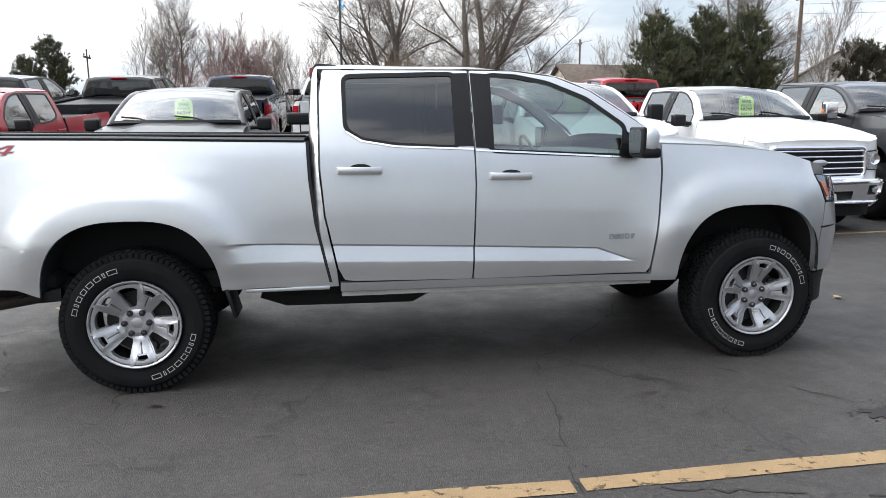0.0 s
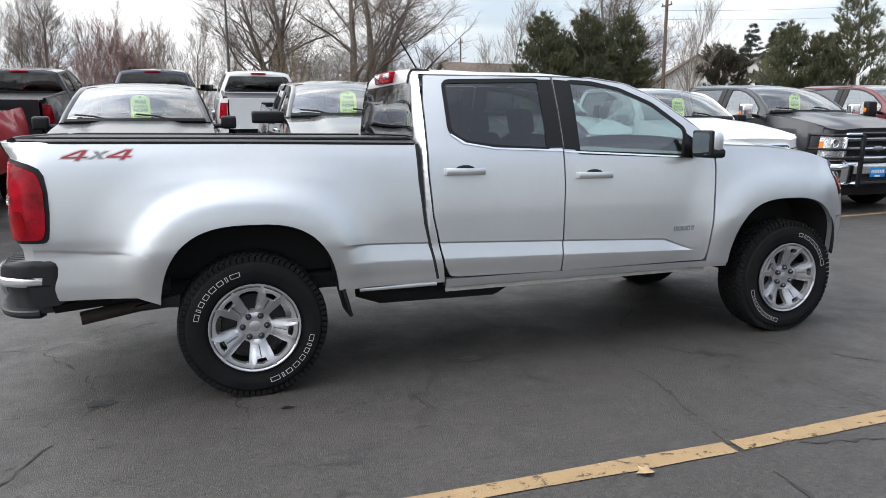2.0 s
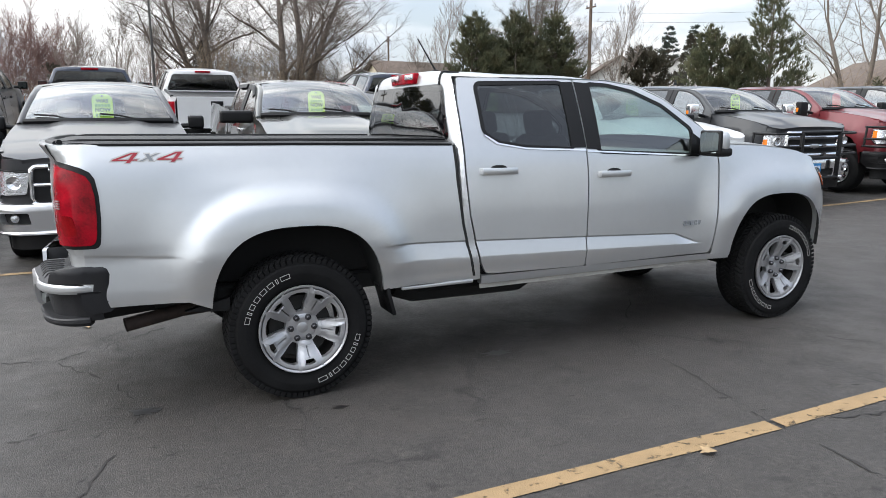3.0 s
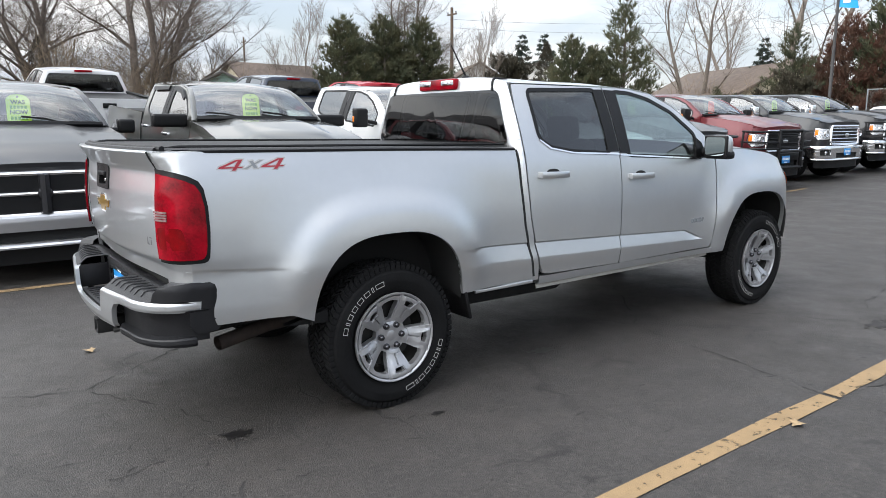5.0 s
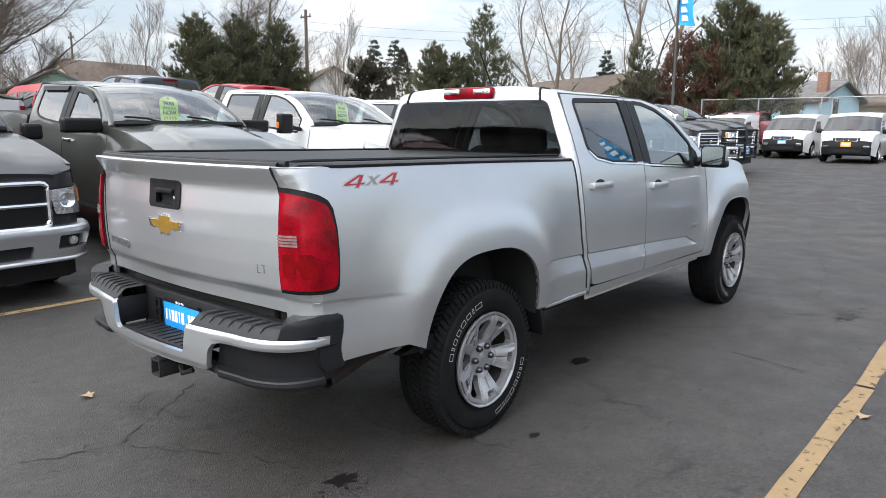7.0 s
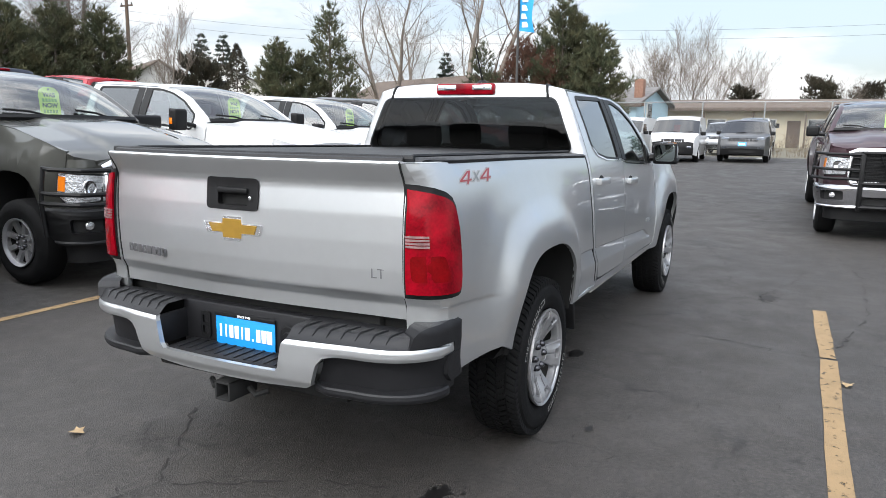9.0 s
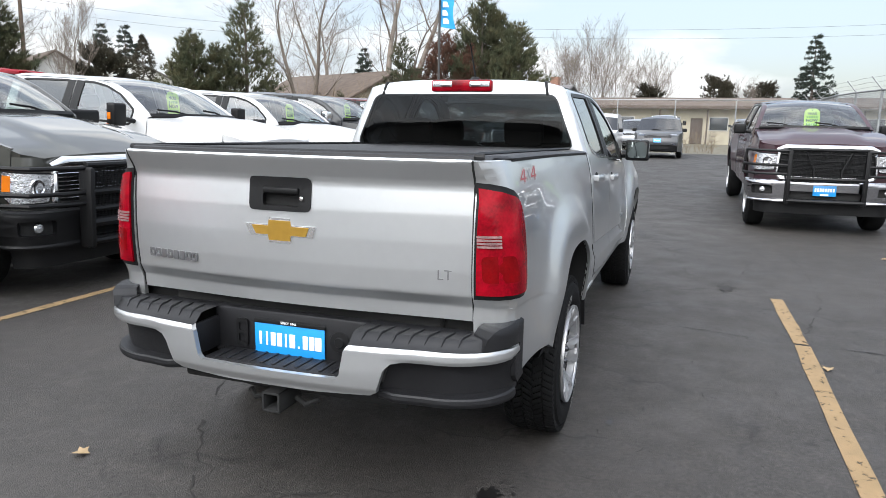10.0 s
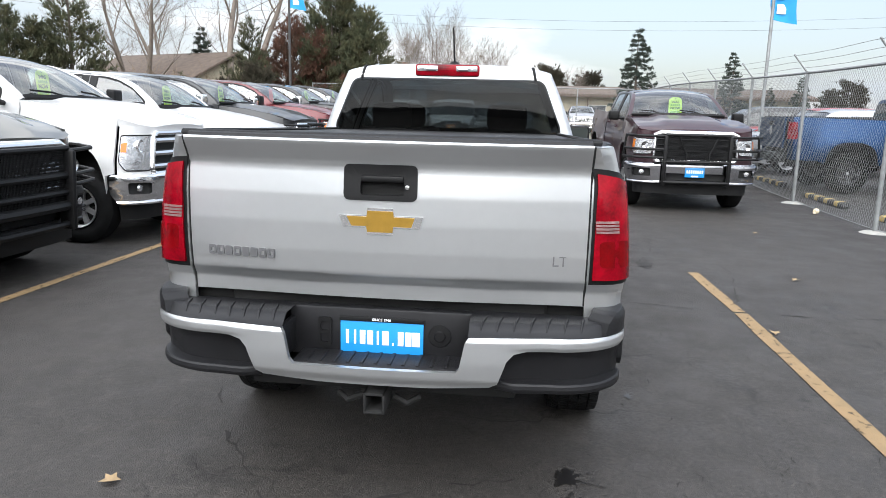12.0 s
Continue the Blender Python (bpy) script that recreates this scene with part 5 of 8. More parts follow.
    for t in (0.045, 0.955):
        tube_pts = [cover(i / 20, t) + Vector((0, 0, 0.006)) for i in range(21)]
        part("cover_rail", tube(bmesh.new(), tube_pts, 0.008, 6), "plastic", cv)
    hd_pts = [Vector((-1.175 + 0.065 * abs(q) ** 2.2, q * 0.755, 1.402)) for q in [k / 8 - 1 for k in range(17)]]
    part("cover_header", tube(bmesh.new(), hd_pts, 0.013, 8), "plastic", cv)
    gc = [Vector((-1.197 + 0.070 * abs(q) ** 2.2, q * 0.722, 1.393)) for q in [k / 8 - 1 for k in range(17)]]
    part("gate_cap", tube(bmesh.new(), gc, 0.016, 8), "padplastic", tg)
    # rear bumper
    def plan(q, off=0.0):
        """q runs along the bumper's face, 0 at the middle."""
        a, s = abs(q), (1 if q > 0 else -1)
        if a < 0.60:
            return Vector((-1.330 - off, s * a, 0)) + Vector((0.055 * (a / 0.6) ** 2, 0, 0))
        b = (a - 0.60) / 0.40
        if b < 1:
            an = b * math.pi / 2
            return Vector((-1.275 + 0.215 * (1 - math.cos(an)) - off * math.cos(an), s * (0.60 + (0.276 + off) * math.sin(an)), 0))
        return Vector((-1.06 + (a - 1.0), s * (0.876 + off), 0))

    def face(q, z, off=0.0):
        p = plan(q, off)
        return Vector((p.x + 0.012 * smooth(0.66, 0.54, z), p.y, z))

    half = [(0.287, 0.614), (0.300, 0.630), (0.318, 0.722), (0.332, 0.740), (0.62, 0.741), (0.90, 0.738), (1.015, 0.730), (1.030, 0.720), (1.030, 0.700), (1.015, 0.693), (0.90, 0.694), (0.53, 0.695), (0.486, 0.686), (0.462, 0.660), (0.432, 0.572), (0.405, 0.557), (0.2, 0.548)]
    outer = [(-a, b) for a, b in half[::-1]] + half

    def bright(q, z, off=0.0):
        """The silver face: a rounded band, turned in at its upper and lower edges."""
        t = smooth(0.45, 0.56, abs(q))
        strip = 0.008 - 0.007 * smooth(0.722, 0.742, z) ** 2 - 0.007 * smooth(0.708, 0.693, z)
        full = 0.010 - 0.016 * smooth(0.59, 0.548, z) - 0.012 * smooth(0.722, 0.742, z) ** 2
        return face(q, z, off + max(-0.012, full + (strip - full) * t))

    bm = flat(outer, (), 0.03, 0.006)
    skin(bm, bright, 0.022, flip=True)
    bp = part("rear_bumper", bm, "silver", root, "silver step bumper with black plastic pads")
    for s in (-1, 1):
        o = [(s * a, b) for a, b in ((0.425, 0.556), (0.470, 0.690), (0.60, 0.700), (1.07, 0.700), (1.06, 0.556))]
        bm = flat(o, (), 0.05)
        skin(bm, lambda q, z, o=0.0: face(q, z, o - 0.046 + 0.036 * smooth(0.86, 0.99, abs(q)) + 0.02 * smooth(0.67, 0.70, z)), 0.03, 0.0, flip=True)
        part("corner_inset", bm, "padplastic", bp)

        # the shelf under the inset, with a raised outer tip
        def shelf(a, b):
            q = 0.425 + 0.590 * a
            end = min(1.0, (1 - a) / 0.03)
            grow = math.sqrt(max(0.0, 1 - (1 - end) ** 2))
            hump = 0.006 * smooth(0.60, 0.90, a)
            prof = ((-0.075, 0.574 + hump), (-0.022, 0.572 + hump), (-0.004, 0.569 + hump), (0.002, 0.563 + hump * 0.7), (0.004, 0.550), (0.000, 0.538), (-0.010, 0.532), (-0.075, 0.530))
            o, z = prof[round(b * 7)]
            o = o * grow + (-0.075) * (1 - grow) - 0.030 * (1 - smooth(0.0, 0.12, a)) * (1 if o > -0.05 else 0)
            return face(s * q, z + 0.004 * (1 - smooth(0.0, 0.4, a)), o)

        part("corner_lip", sheet(shelf, 40, 7, flip=s > 0), "padplastic", bp, "", 20)
        # step pad on top, with its ribs
        def pad(a, b):
            q = s * (0.328 + 0.67 * a)
            p = plan(q)
            inner = Vector((-1.10, s * min(0.328 + 0.67 * a, 0.82), 0))
            r = p.lerp(inner, b)
            return Vector((r.x, r.y, 0.739 + 0.040 * smooth(0.02, 0.30, b)))

        part("step_pad", sheet(pad, 24, 12, flip=s < 0), "padplastic", bp)
        for i in range(7):
            run = [pad(0.06 + 0.085 * i + 0.03 * k / 6, 0.14 + 0.56 * k / 6) + Vector((0, 0, 0.002)) for k in range(7)]
            part("step_rib", tube(bmesh.new(), run, [0.002, 0.0045, 0.005, 0.005, 0.005, 0.0045, 0.002], 6), "padplastic", bp)
        # raised end block that wraps to the side
        o = [(s * a, b) for a, b in ((0.80, 0.744), (0.815, 0.785), (0.84, 0.806), (0.88, 0.815), (1.0, 0.822), (1.080, 0.818), (1.103, 0.805), (1.112, 0.780), (1.120, 0.70), (1.126, 0.625), (1.118, 0.606), (1.095, 0.594), (1.010, 0.590), (0.982, 0.62), (0.980, 0.690), (1.034, 0.693), (1.040, 0.736), (0.95, 0.744))]
        bm = flat(o, (), 0.02)
        skin(bm, lambda q, z, o=0.0: face(q, z, o - 0.012 * smooth(0.80, 0.822, z) - 0.012 * smooth(1.095, 1.126, abs(q))), 0.09, 0.006, flip=True)
        part("end_cap", bm, "padplastic", bp)
        bm = bmesh.new()
        box(bm, (-1.215, s * 0.338, 0.675), (0.17, 0.02, 0.125), 0.004)
        part("recess_side", bm, "padplastic", bp)
        if s < 0:
            bm = bmesh.new()
            lathe(bm, [(0.0, -0.006), (0.018, -0.006), (0.022, 0.0), (0.040, 0.001), (0.044, 0.008)], 20)
            moved(bm, pose(-1.156, s * 0.215, 0.688, 0, 0, -90))
        else:
            bm = flat(rounded([(-0.026, -0.056), (-0.026, 0.056), (0.026, 0.056), (0.026, -0.056)], 0.014), [rounded([(-0.016, 0.006), (-0.016, 0.040), (0.016, 0.040), (0.016, 0.006)], 0.008), rounded([(-0.016, -0.040), (-0.016, -0.006), (0.016, -0.006), (0.016, -0.040)], 0.008)], 0.2)
            skin(bm, lambda u, v, o: Vector((-1.152 - o, 0.215 + u, 0.684 + v)), 0.008, 0.008, flip=True)
        part("tow_socket", bm, "plastic", bp)
    part("recess_wall", boxed((-1.125, 0, 0.685), (0.05, 0.70, 0.19), 0.01), "padplastic", bp)
    part("recess_floor", boxed((-1.212, 0, 0.604), (0.17, 0.60, 0.02), 0.006), "padplastic", bp)
    for i in range(11):
        part("floor_rib", boxed((-1.222, -0.25 + 0.05 * i, 0.6155), (0.12, 0.012, 0.006), 0.002), "padplastic", bp)
    # dealer plate, its words as plain blocks
    pl = part("dealer_plate", boxed((-1.158, 0, 0.668), (0.006, 0.310, 0.155), 0.002), "plate_blue", bp, "blue dealer plate with white block marks")
    part("plate_frame", boxed((-1.1605, 0, 0.741), (0.007, 0.316, 0.017), 0.002), "plastic", pl)
    part("plate_frame", boxed((-1.1605, -0.02, 0.600), (0.007, 0.155, 0.022), 0.002), "plastic", pl)
    for i, (w, h) in enumerate(((0.014, 0.054), (0.010, 0.054), (0.026, 0.054), (0.026, 0.054), (0.010, 0.054), (0.030, 0.054), (0.008, 0.010), (0.026, 0.054), (0.028, 0.054), (0.034, 0.054))):
        y = 0.128 - 0.0285 * i
        part("plate_block", boxed((-1.162, y, 0.672 - (0.054 - h) / 2), (0.002, w * 0.82, h), 0.001), "plate_white", pl)
    for i in range(6):
        part("plate_block", boxed((-1.1645, 0.028 - 0.019 * i, 0.600), (0.002, 0.014, 0.013)), "plate_white", pl)
    bm = moved(lettering("SINCE 1946", 0.014, 0.0008), pose(-1.1648, 0, 0.741, 90, 0, -90))
    part("plate_lettering", bm, "plate_white", pl)
    # high brake lamp, roof joints, aerial
    bl = part("high_brake_lamp", boxed((0.944, 0.003, 1.760), (0.05, 0.408, 0.074), 0.016), "lens_red", root, "red and clear high brake lamp")
    for s in (-1, 1):
        part("cargo_lens", boxed((0.931, 0.003 + s * 0.124, 1.769), (0.035, 0.136, 0.036), 0.008), "lens_clear", bl)
        part("cargo_bulb", boxed((0.926, 0.003 + s * 0.10, 1.763), (0.03, 0.066, 0.020), 0.006), "smoke_chrome", bl)
    for y in (-0.553, 0.553):
        bm = bmesh.new()
        run = [K["back"](y * (1 - 0.03 * k / 7), 1.702 + 0.0107 * k, 0.002) for k in range(8)]
        run += [K["roof"](a, 0.5 + 0.5 * y * 0.97 / side_width(0.985, 1.752, True, 0)) + Vector((0, 0, 0.002)) for a in (0.004, 0.02, 0.05, 0.09)]
        tube(bm, run, [0.007] + [0.0095] * 9 + [0.007, 0.003], 8)
        part("roof_joint", bm, "plastic", root)
    bm = bmesh.new()
    lathe(bm, [(0.045, 1.786), (0.040, 1.812), (0.020, 1.830), (0.0, 1.833)], 16, "z", (1.16, -0.02, 0))
    ar = part("aerial_base", bm, "plastic", root)
    bm = tube(bmesh.new(), [(1.16, -0.02, 1.825), (1.03, -0.02, 2.03)], [0.007, 0.004], 6)
    part("aerial", bm, "plastic", ar)
    # exhaust, hitch, flaps
    bm = tube(bmesh.new(), [(0.35, -0.60, 0.50), (-0.35, -0.60, 0.512), (-0.62, -0.64, 0.505), (-0.90, -0.695, 0.470)], 0.036, 14, False)
    part("exhaust_pipe", bm, "rust", root, "rusty exhaust tail pipe")
    bm = bmesh.new()
    for dy, dz, sy, sz in ((-0.034, 0, 0.010, 0.078), (0.034, 0, 0.010, 0.078), (0, 0.034, 0.078, 0.010), (0, -0.034, 0.078, 0.010)):
        box(bm, (-1.22, dy, 0.472 + dz), (0.16, sy, sz), 0.003)
    hr = part("hitch_receiver", bm, "gap", root, "black square hitch receiver")
    part("hitch_bar", boxed((-1.12, 0, 0.50), (0.08, 1.0, 0.07), 0.015), "gap", hr)
    bm = bmesh.new()
    part("chain_loop", tube(bmesh.new(), [(-1.21, -0.06, 0.47), (-1.23, -0.11, 0.455), (-1.20, -0.15, 0.47)], 0.012, 6), "gap", hr)
    tube(bm, [(-1.21, 0.06, 0.47), (-1.23, 0.11, 0.455), (-1.20, 0.15, 0.47)], 0.012, 6)
    part("chain_loop", bm, "gap", hr)
    for s in (-1, 1):
        bm = flat([(-0.62, 0.548), (-0.40, 0.600), (-0.40, 0.530)], (), 0.1)
        skin(bm, lambda u, v, o: Vector((u, s * (0.872 + o), v)), 0.05, 0.0, flip=s > 0)
        part("liner_lip", bm, "plastic", root)
        part("mud_flap", boxed((0.475, s * 0.80, 0.485), (0.022, 0.22, 0.17), 0.006, (0, -14, 0)), "plastic", root)
        part("rocker_seam", boxed((2.0, s * 0.835, 0.500), (1.85, 0.012, 0.035), 0.003), "concrete", root, "dusty grey rocker seam")
        part("bed_lower_strip", boxed((0.78, s * 0.872, 0.545), (0.46, 0.02, 0.02), 0.005), "silver", root)
    part("bed_crossmember", boxed((-0.66, 0, 0.615), (0.42, 1.56, 0.07), 0.02), "gap", root)
    bm = bmesh.new()
    tube(bm, [(0.62, -0.55, 0.50), (0.75, -0.55, 0.45), (1.5, -0.55, 0.44), (1.6, -0.55, 0.50)], 0.08, 8)
    part("skid_tank", bm, "gap", root)


main_truck()

# ---- the other vehicles of the lot ----
FULL_X = [-1.7, -1.27, 0.0, 1.08, 2.15, 3.26, 3.72, 4.66, 5.46]
FULL_Z = [0.0, 0.40, 1.03, 1.41, 1.93, 2.35]
HEAVY_X = [-1.75, -1.30, 0.0, 1.18, 2.34, 3.54, 4.06, 4.90, 5.70]
SHORT_X = [-1.75, -1.30, 0.0, 1.18, 2.34, 3.62, 4.26, 4.98, 5.78]
HEAVY_Z = [0.0, 0.41, 1.07, 1.47, 1.99, 2.42]


def price_tag(root, K, mat="card", s=0.52, t=0.74, w=0.235, h=0.315, label="lime green price tag hanging inside the windshield"):
    """A card with a rounded head behind the windscreen."""
    mw = root.matrix_world
    right, up = Vector((0, 1, 0)), Vector((-0.14, 0, 1)).normalized()
    nrm = right.cross(up)
    p = K["shield"](s, t, -0.035) - up * h / 2
    m = Matrix((right, up, nrm)).transposed().to_4x4()
    m.translation = p
    outer = rounded([(-w / 2, -h / 2), (w / 2, -h / 2), (w / 2, h * 0.36), (w * 0.25, h / 2), (-w * 0.25, h / 2), (-w / 2, h * 0.36)], 0.03)
    hole = [polar(0.014, 60 * i) for i in range(6)]
    bm = flat(outer, [[(a, b + h * 0.42) for a, b in hole]], 0.5)
    skin(bm, lambda u, v, o: Vector((u, v, o)), 0.003)
    tag = part("price_tag", bm, mat)
    tag.matrix_world = mw @ m
    tagged(tag, label, "price tag", "price tags in the windshields")
    if mat == "card":
        for txt, y, sz in (("WAS", 0.070, 0.082), ("NOW", -0.040, 0.086)):
            ob = part("tag_lettering", moved(lettering(txt, sz * 0.78, 0.0006, 0.0022), pose(0, y, 0.001)), "ink", tag)
        for y in (0.016, -0.104):
            for i in range(5):
                part("tag_bar", moved(boxed((-0.07 + 0.035 * i, y, 0.001), (0.024, 0.036, 0.001)), Matrix.Identity(4)), "ink_pale", tag)


def front_end(root, K, style, paint, bumper="chrome", plate=True, guard=False, dz=0.0, db=0.0, badge=True, lip_bar=False):
    """Grille, lamps and bumper of a full-size pickup."""
    hz = K["hood_z"](4.4)

    def F(nm, outer, *a, **k):
        """Panels above the bumper drop by dz."""
        sh = lambda pts: [(p, q + dz if q > 0.795 else q + db) for p, q in pts]
        if "holes" in k:
            k["holes"] = [sh(h) for h in k["holes"]]
        return front_panel(root, K, nm, sh(outer), *a, **k)

    F("front_fascia", [(-1.0, 0.79), (-1.0, hz - dz + 0.01), (1.0, hz - dz + 0.01), (1.0, 0.79)], paint, -0.004, 0.03)
    for s in (-1, 1):
        if style == "ford":
            o = [(s * 0.60, 0.86), (s * 0.60, 1.175), (s * 0.97, 1.165), (s * 0.97, 0.93), (s * 0.90, 0.86)]
        else:
            o = [(s * 0.66, 0.945), (s * 0.63, 1.135), (s * 1.02, 1.155), (s * 1.03, 1.0), (s * 0.93, 0.935)]
        hl = F("headlight", rounded(o, 0.02), "lens_clear", 0.012, 0.02, "clear headlight")
        F("headlight_bezel", grown(rounded(o, 0.02), 0.012), "plastic", 0.006, 0.02, parent=hl)
        a = [(s * 0.90, 1.02), (s * 0.90, 1.11), (s * 0.965, 1.10), (s * 0.965, 1.02)] if style == "ford" else [(s * 0.94, 1.02), (s * 0.94, 1.13), (s * 1.01, 1.13), (s * 1.01, 1.02)]
        F("turn_lamp", a, "lens_amber", 0.018, 0.006, parent=hl)
        bm = bmesh.new()
        c = K["warp"](K["front"](s * 0.76, (1.05 if style != "ford" else 1.08) + dz, 0.008))
        lathe(bm, [(0.0, 0.0), (0.045, -0.004), (0.062, -0.018), (0.066, -0.02)], 18)
        moved(bm, pose(*c, 0, 0, 90))
        part("reflector", bm, "chrome", hl)
    gz0, gz1, gw = (0.83, 1.19, 0.57) if style == "ford" else (0.86, 1.185, 0.60)
    outer = rounded([(-gw, gz0), (-gw * 1.02, gz1), (gw * 1.02, gz1), (gw, gz0)], 0.05)
    g = F("grille", outer, "plastic", 0.008, 0.03, "black grille with chrome surround")
    def ring(nm, loop, r, off, mat="chrome"):
        pts = [K["warp"](K["front"](a, b + dz, off)) for a, b in loop]
        return part(nm, tube(bmesh.new(), pts + pts[:2], r, 8, False), mat, g)

    ring("grille_surround", grown(outer, 0.010), 0.026 if style == "ram" else 0.030, 0.014)
    if style == "ram":
        for bar in ([(0.0, gz0), (0.0, 1.0), (0.0, gz1)], [(-gw + gw * i / 6, 1.028) for i in range(13)]):
            pts = [K["warp"](K["front"](a, b + dz, 0.012)) for a, b in bar]
            part("grille_bar", tube(bmesh.new(), pts, 0.020 if bar[0][0] else 0.055, 8), "chrome" if bar[0][0] else "nut", g)
        bm = bmesh.new()
        c = K["warp"](K["front"](0.0, 1.03 + dz, 0.03))
        lathe(bm, [(0.0, -0.02), (0.04, -0.018), (0.062, -0.01), (0.066, 0.0)], 18)
        moved(bm, pose(*c, 0, 0, 90))
        part("round_badge", bm, "nut", g)
    else:
        n = {"ford": 3, "bars": 5, "mesh": 4, "fine": 11}[style]
        for i in range(n):
            z = gz0 + (gz1 - gz0) * (i + 0.5) / n
            d = {"ford": 0.034, "fine": 0.007}.get(style, 0.014)
            pts = [K["warp"](K["front"](-gw + gw * k / 4, z + dz, 0.014)) for k in range(9)]
            part("grille_bar", tube(bmesh.new(), pts, d, 8), "chrome" if style != "mesh" else "plastic", g)
        if badge:
            bm = bmesh.new()
            c = K["warp"](K["front"](0.0, (gz0 + gz1) / 2 + dz, 0.045))
            lathe(bm, [(0.0, -0.012), (0.05, -0.008), (0.07, 0.0)], 20)
            moved(bm, pose(*c, 0, 0, 90) @ Matrix.Diagonal((1.5, 1, 0.62, 1)))
            part("oval_badge", bm, "satin", g)
    end = 1.06 if style == "ford" else 1.12
    o = [(-end, 0.61), (0.01 - end, 0.79), (end - 0.01, 0.79), (end, 0.61), (0.98, 0.52), (-0.98, 0.52)]
    lip = lambda z: mixed([0.50, 0.52, 0.537, 0.550, 0.74, 0.775, 0.80], [0.0, 0.014, 0.015, 0.0, 0.010, 0.004, -0.035], z - db)
    plain_front = K["front"]
    K["front"] = lambda v, z, off=0.0: plain_front(v, z, off + lip(z))
    b = F("front_bumper", rounded(o, 0.03), bumper, 0.075, 0.10, "" if bumper != "chrome" else "chrome front bumper", holes=[rounded([(-0.46, 0.565), (-0.46, 0.66), (0.46, 0.66), (0.46, 0.565)], 0.02)] + [rounded([(s * 0.66, 0.615), (s * 0.66, 0.72), (s * 0.88, 0.72), (s * 0.88, 0.615)], 0.02) for s in (-1, 1)], vst=0.0145)
    K["front"] = plain_front
    F("bumper_opening", [(-0.95, 0.55), (-0.95, 0.74), (0.95, 0.74), (0.95, 0.55)], "gap", 0.03, 0.0, parent=b)
    for s in (-1, 1):
        bm = bmesh.new()
        c = K["warp"](K["front"](s * 0.77, 0.668 + db, 0.045))
        lathe(bm, [(0.0, -0.022), (0.035, -0.016), (0.042, 0.0)], 16)
        moved(bm, pose(*c, 0, 0, 90))
        part("fog_lamp", bm, "lens_clear", b)
    F("air_dam", [(-1.0, 0.36), (-1.02, 0.52), (1.02, 0.52), (1.0, 0.36)], "plastic", 0.0, 0.03)
    if plate:
        c = K["warp"](K["front"](0.0, 0.675 + db, 0.085))
        pl = part("dealer_plate", boxed(c, (0.006, 0.305, 0.152), 0.002), "plate_blue" if plate is True else plate, b, "dealer plate with white block marks")
        for i in range(8):
            part("plate_block", boxed(c + Vector((0.004, -0.12 + 0.034 * i, 0.012)), (0.002, 0.022, 0.05)), "plate_white", pl)
        part("plate_block", boxed(c + Vector((0.004, 0, -0.058)), (0.002, 0.11, 0.024)), "plate_white", pl)
    if guard:
        gu = 0.44 if guard is True else 0.46 if guard == "ranch" else guard
        for s in (-1, 1):
            c0 = K["warp"](K["front"](s * gu, 0.50 + db, 0.17))
            c1 = K["warp"](K["front"](s * gu, 1.20 + dz, 0.17))
            bm = boxed((c0 + c1) / 2, (0.15 if guard == "ranch" else 0.06, 0.06, (c1 - c0).length), 0.028 if guard == "ranch" else 0.015)
            ob = part("guard_upright", bm, "plastic", root, "black steel grille guard")
        for z, r in ((1.21 + dz, 0.026), (0.80 + dz / 2, 0.026), (0.545 + db, 0.03)):
            pts = [K["warp"](K["front"](-gu + 2 * gu * i / 8, z, 0.17)) for i in range(9)]
            part("guard_bar", tube(bmesh.new(), pts, r, 8), "plastic", root)
        for s in (-1, 1):
            for z in (1.19 + dz, 1.01 + dz, 0.85 + dz / 2):
                pts = [K["warp"](K["front"](s * v, z, o2)) for v, o2 in ((gu, 0.17), (0.62, 0.17), (0.82, 0.16), (0.98, 0.14), (1.10, 0.10))]
                part("guard_bar", tube(bmesh.new(), pts, 0.020, 8), "plastic", root)
            pts = [K["warp"](K["front"](s * 1.06, z, 0.12)) for z in (1.20 + dz, 1.0 + dz, 0.84 + dz / 2)] + ([K["warp"](K["front"](s * 1.04, 0.58 + db, 0.12))] if guard == "ranch" else [])
            part("guard_bar", tube(bmesh.new(), pts, 0.020, 8), "plastic", root)
        if guard is not True:
            # steel mesh, behind two slanting bars on the narrow guard
            bm = bmesh.new()
            for i in range(24):
                z = 0.83 + dz + 0.0158 * i
                tube(bm, [K["warp"](K["front"](-gu + gu * k / 4, z, 0.150)) for k in range(9)], 0.0045, 4, False)
            for i in range(64):
                v = -gu + 2 * gu * (i + 0.5) / 64
                tube(bm, [K["warp"](K["front"](v, z, 0.155)) for z in (0.82 + dz, 1.02 + dz, 1.20 + dz)], 0.0035, 4, False)
            part("guard_mesh", bm, "plastic", root, "black steel mesh insert")
            for s in (-1, 1) if guard != "ranch" else ():
                pts = [K["warp"](K["front"](s * v, z + dz, 0.172)) for v, z in ((0.17, 0.82), (0.17, 0.95), (0.30, 1.19))]
                part("guard_bar", tube(bmesh.new(), pts, 0.016, 8), "plastic", root)
        if guard == "ranch":
            for z, r in ((1.01 + dz, 0.030), (0.70 + dz / 2, 0.045)):
                pts = [K["warp"](K["front"](-gu + 2 * gu * i / 8, z, 0.17)) for i in range(9)]
                part("guard_bar", tube(bmesh.new(), pts, r, 8), "plastic", root)
        for i in range(6 if guard is True else 0):
            z = 0.87 + dz + 0.062 * i
            pts = [K["warp"](K["front"](-0.42 + 0.84 * k / 4, z, 0.165)) for k in range(5)]
            part("guard_slat", tube(bmesh.new(), pts, 0.008, 5), "plastic", root)
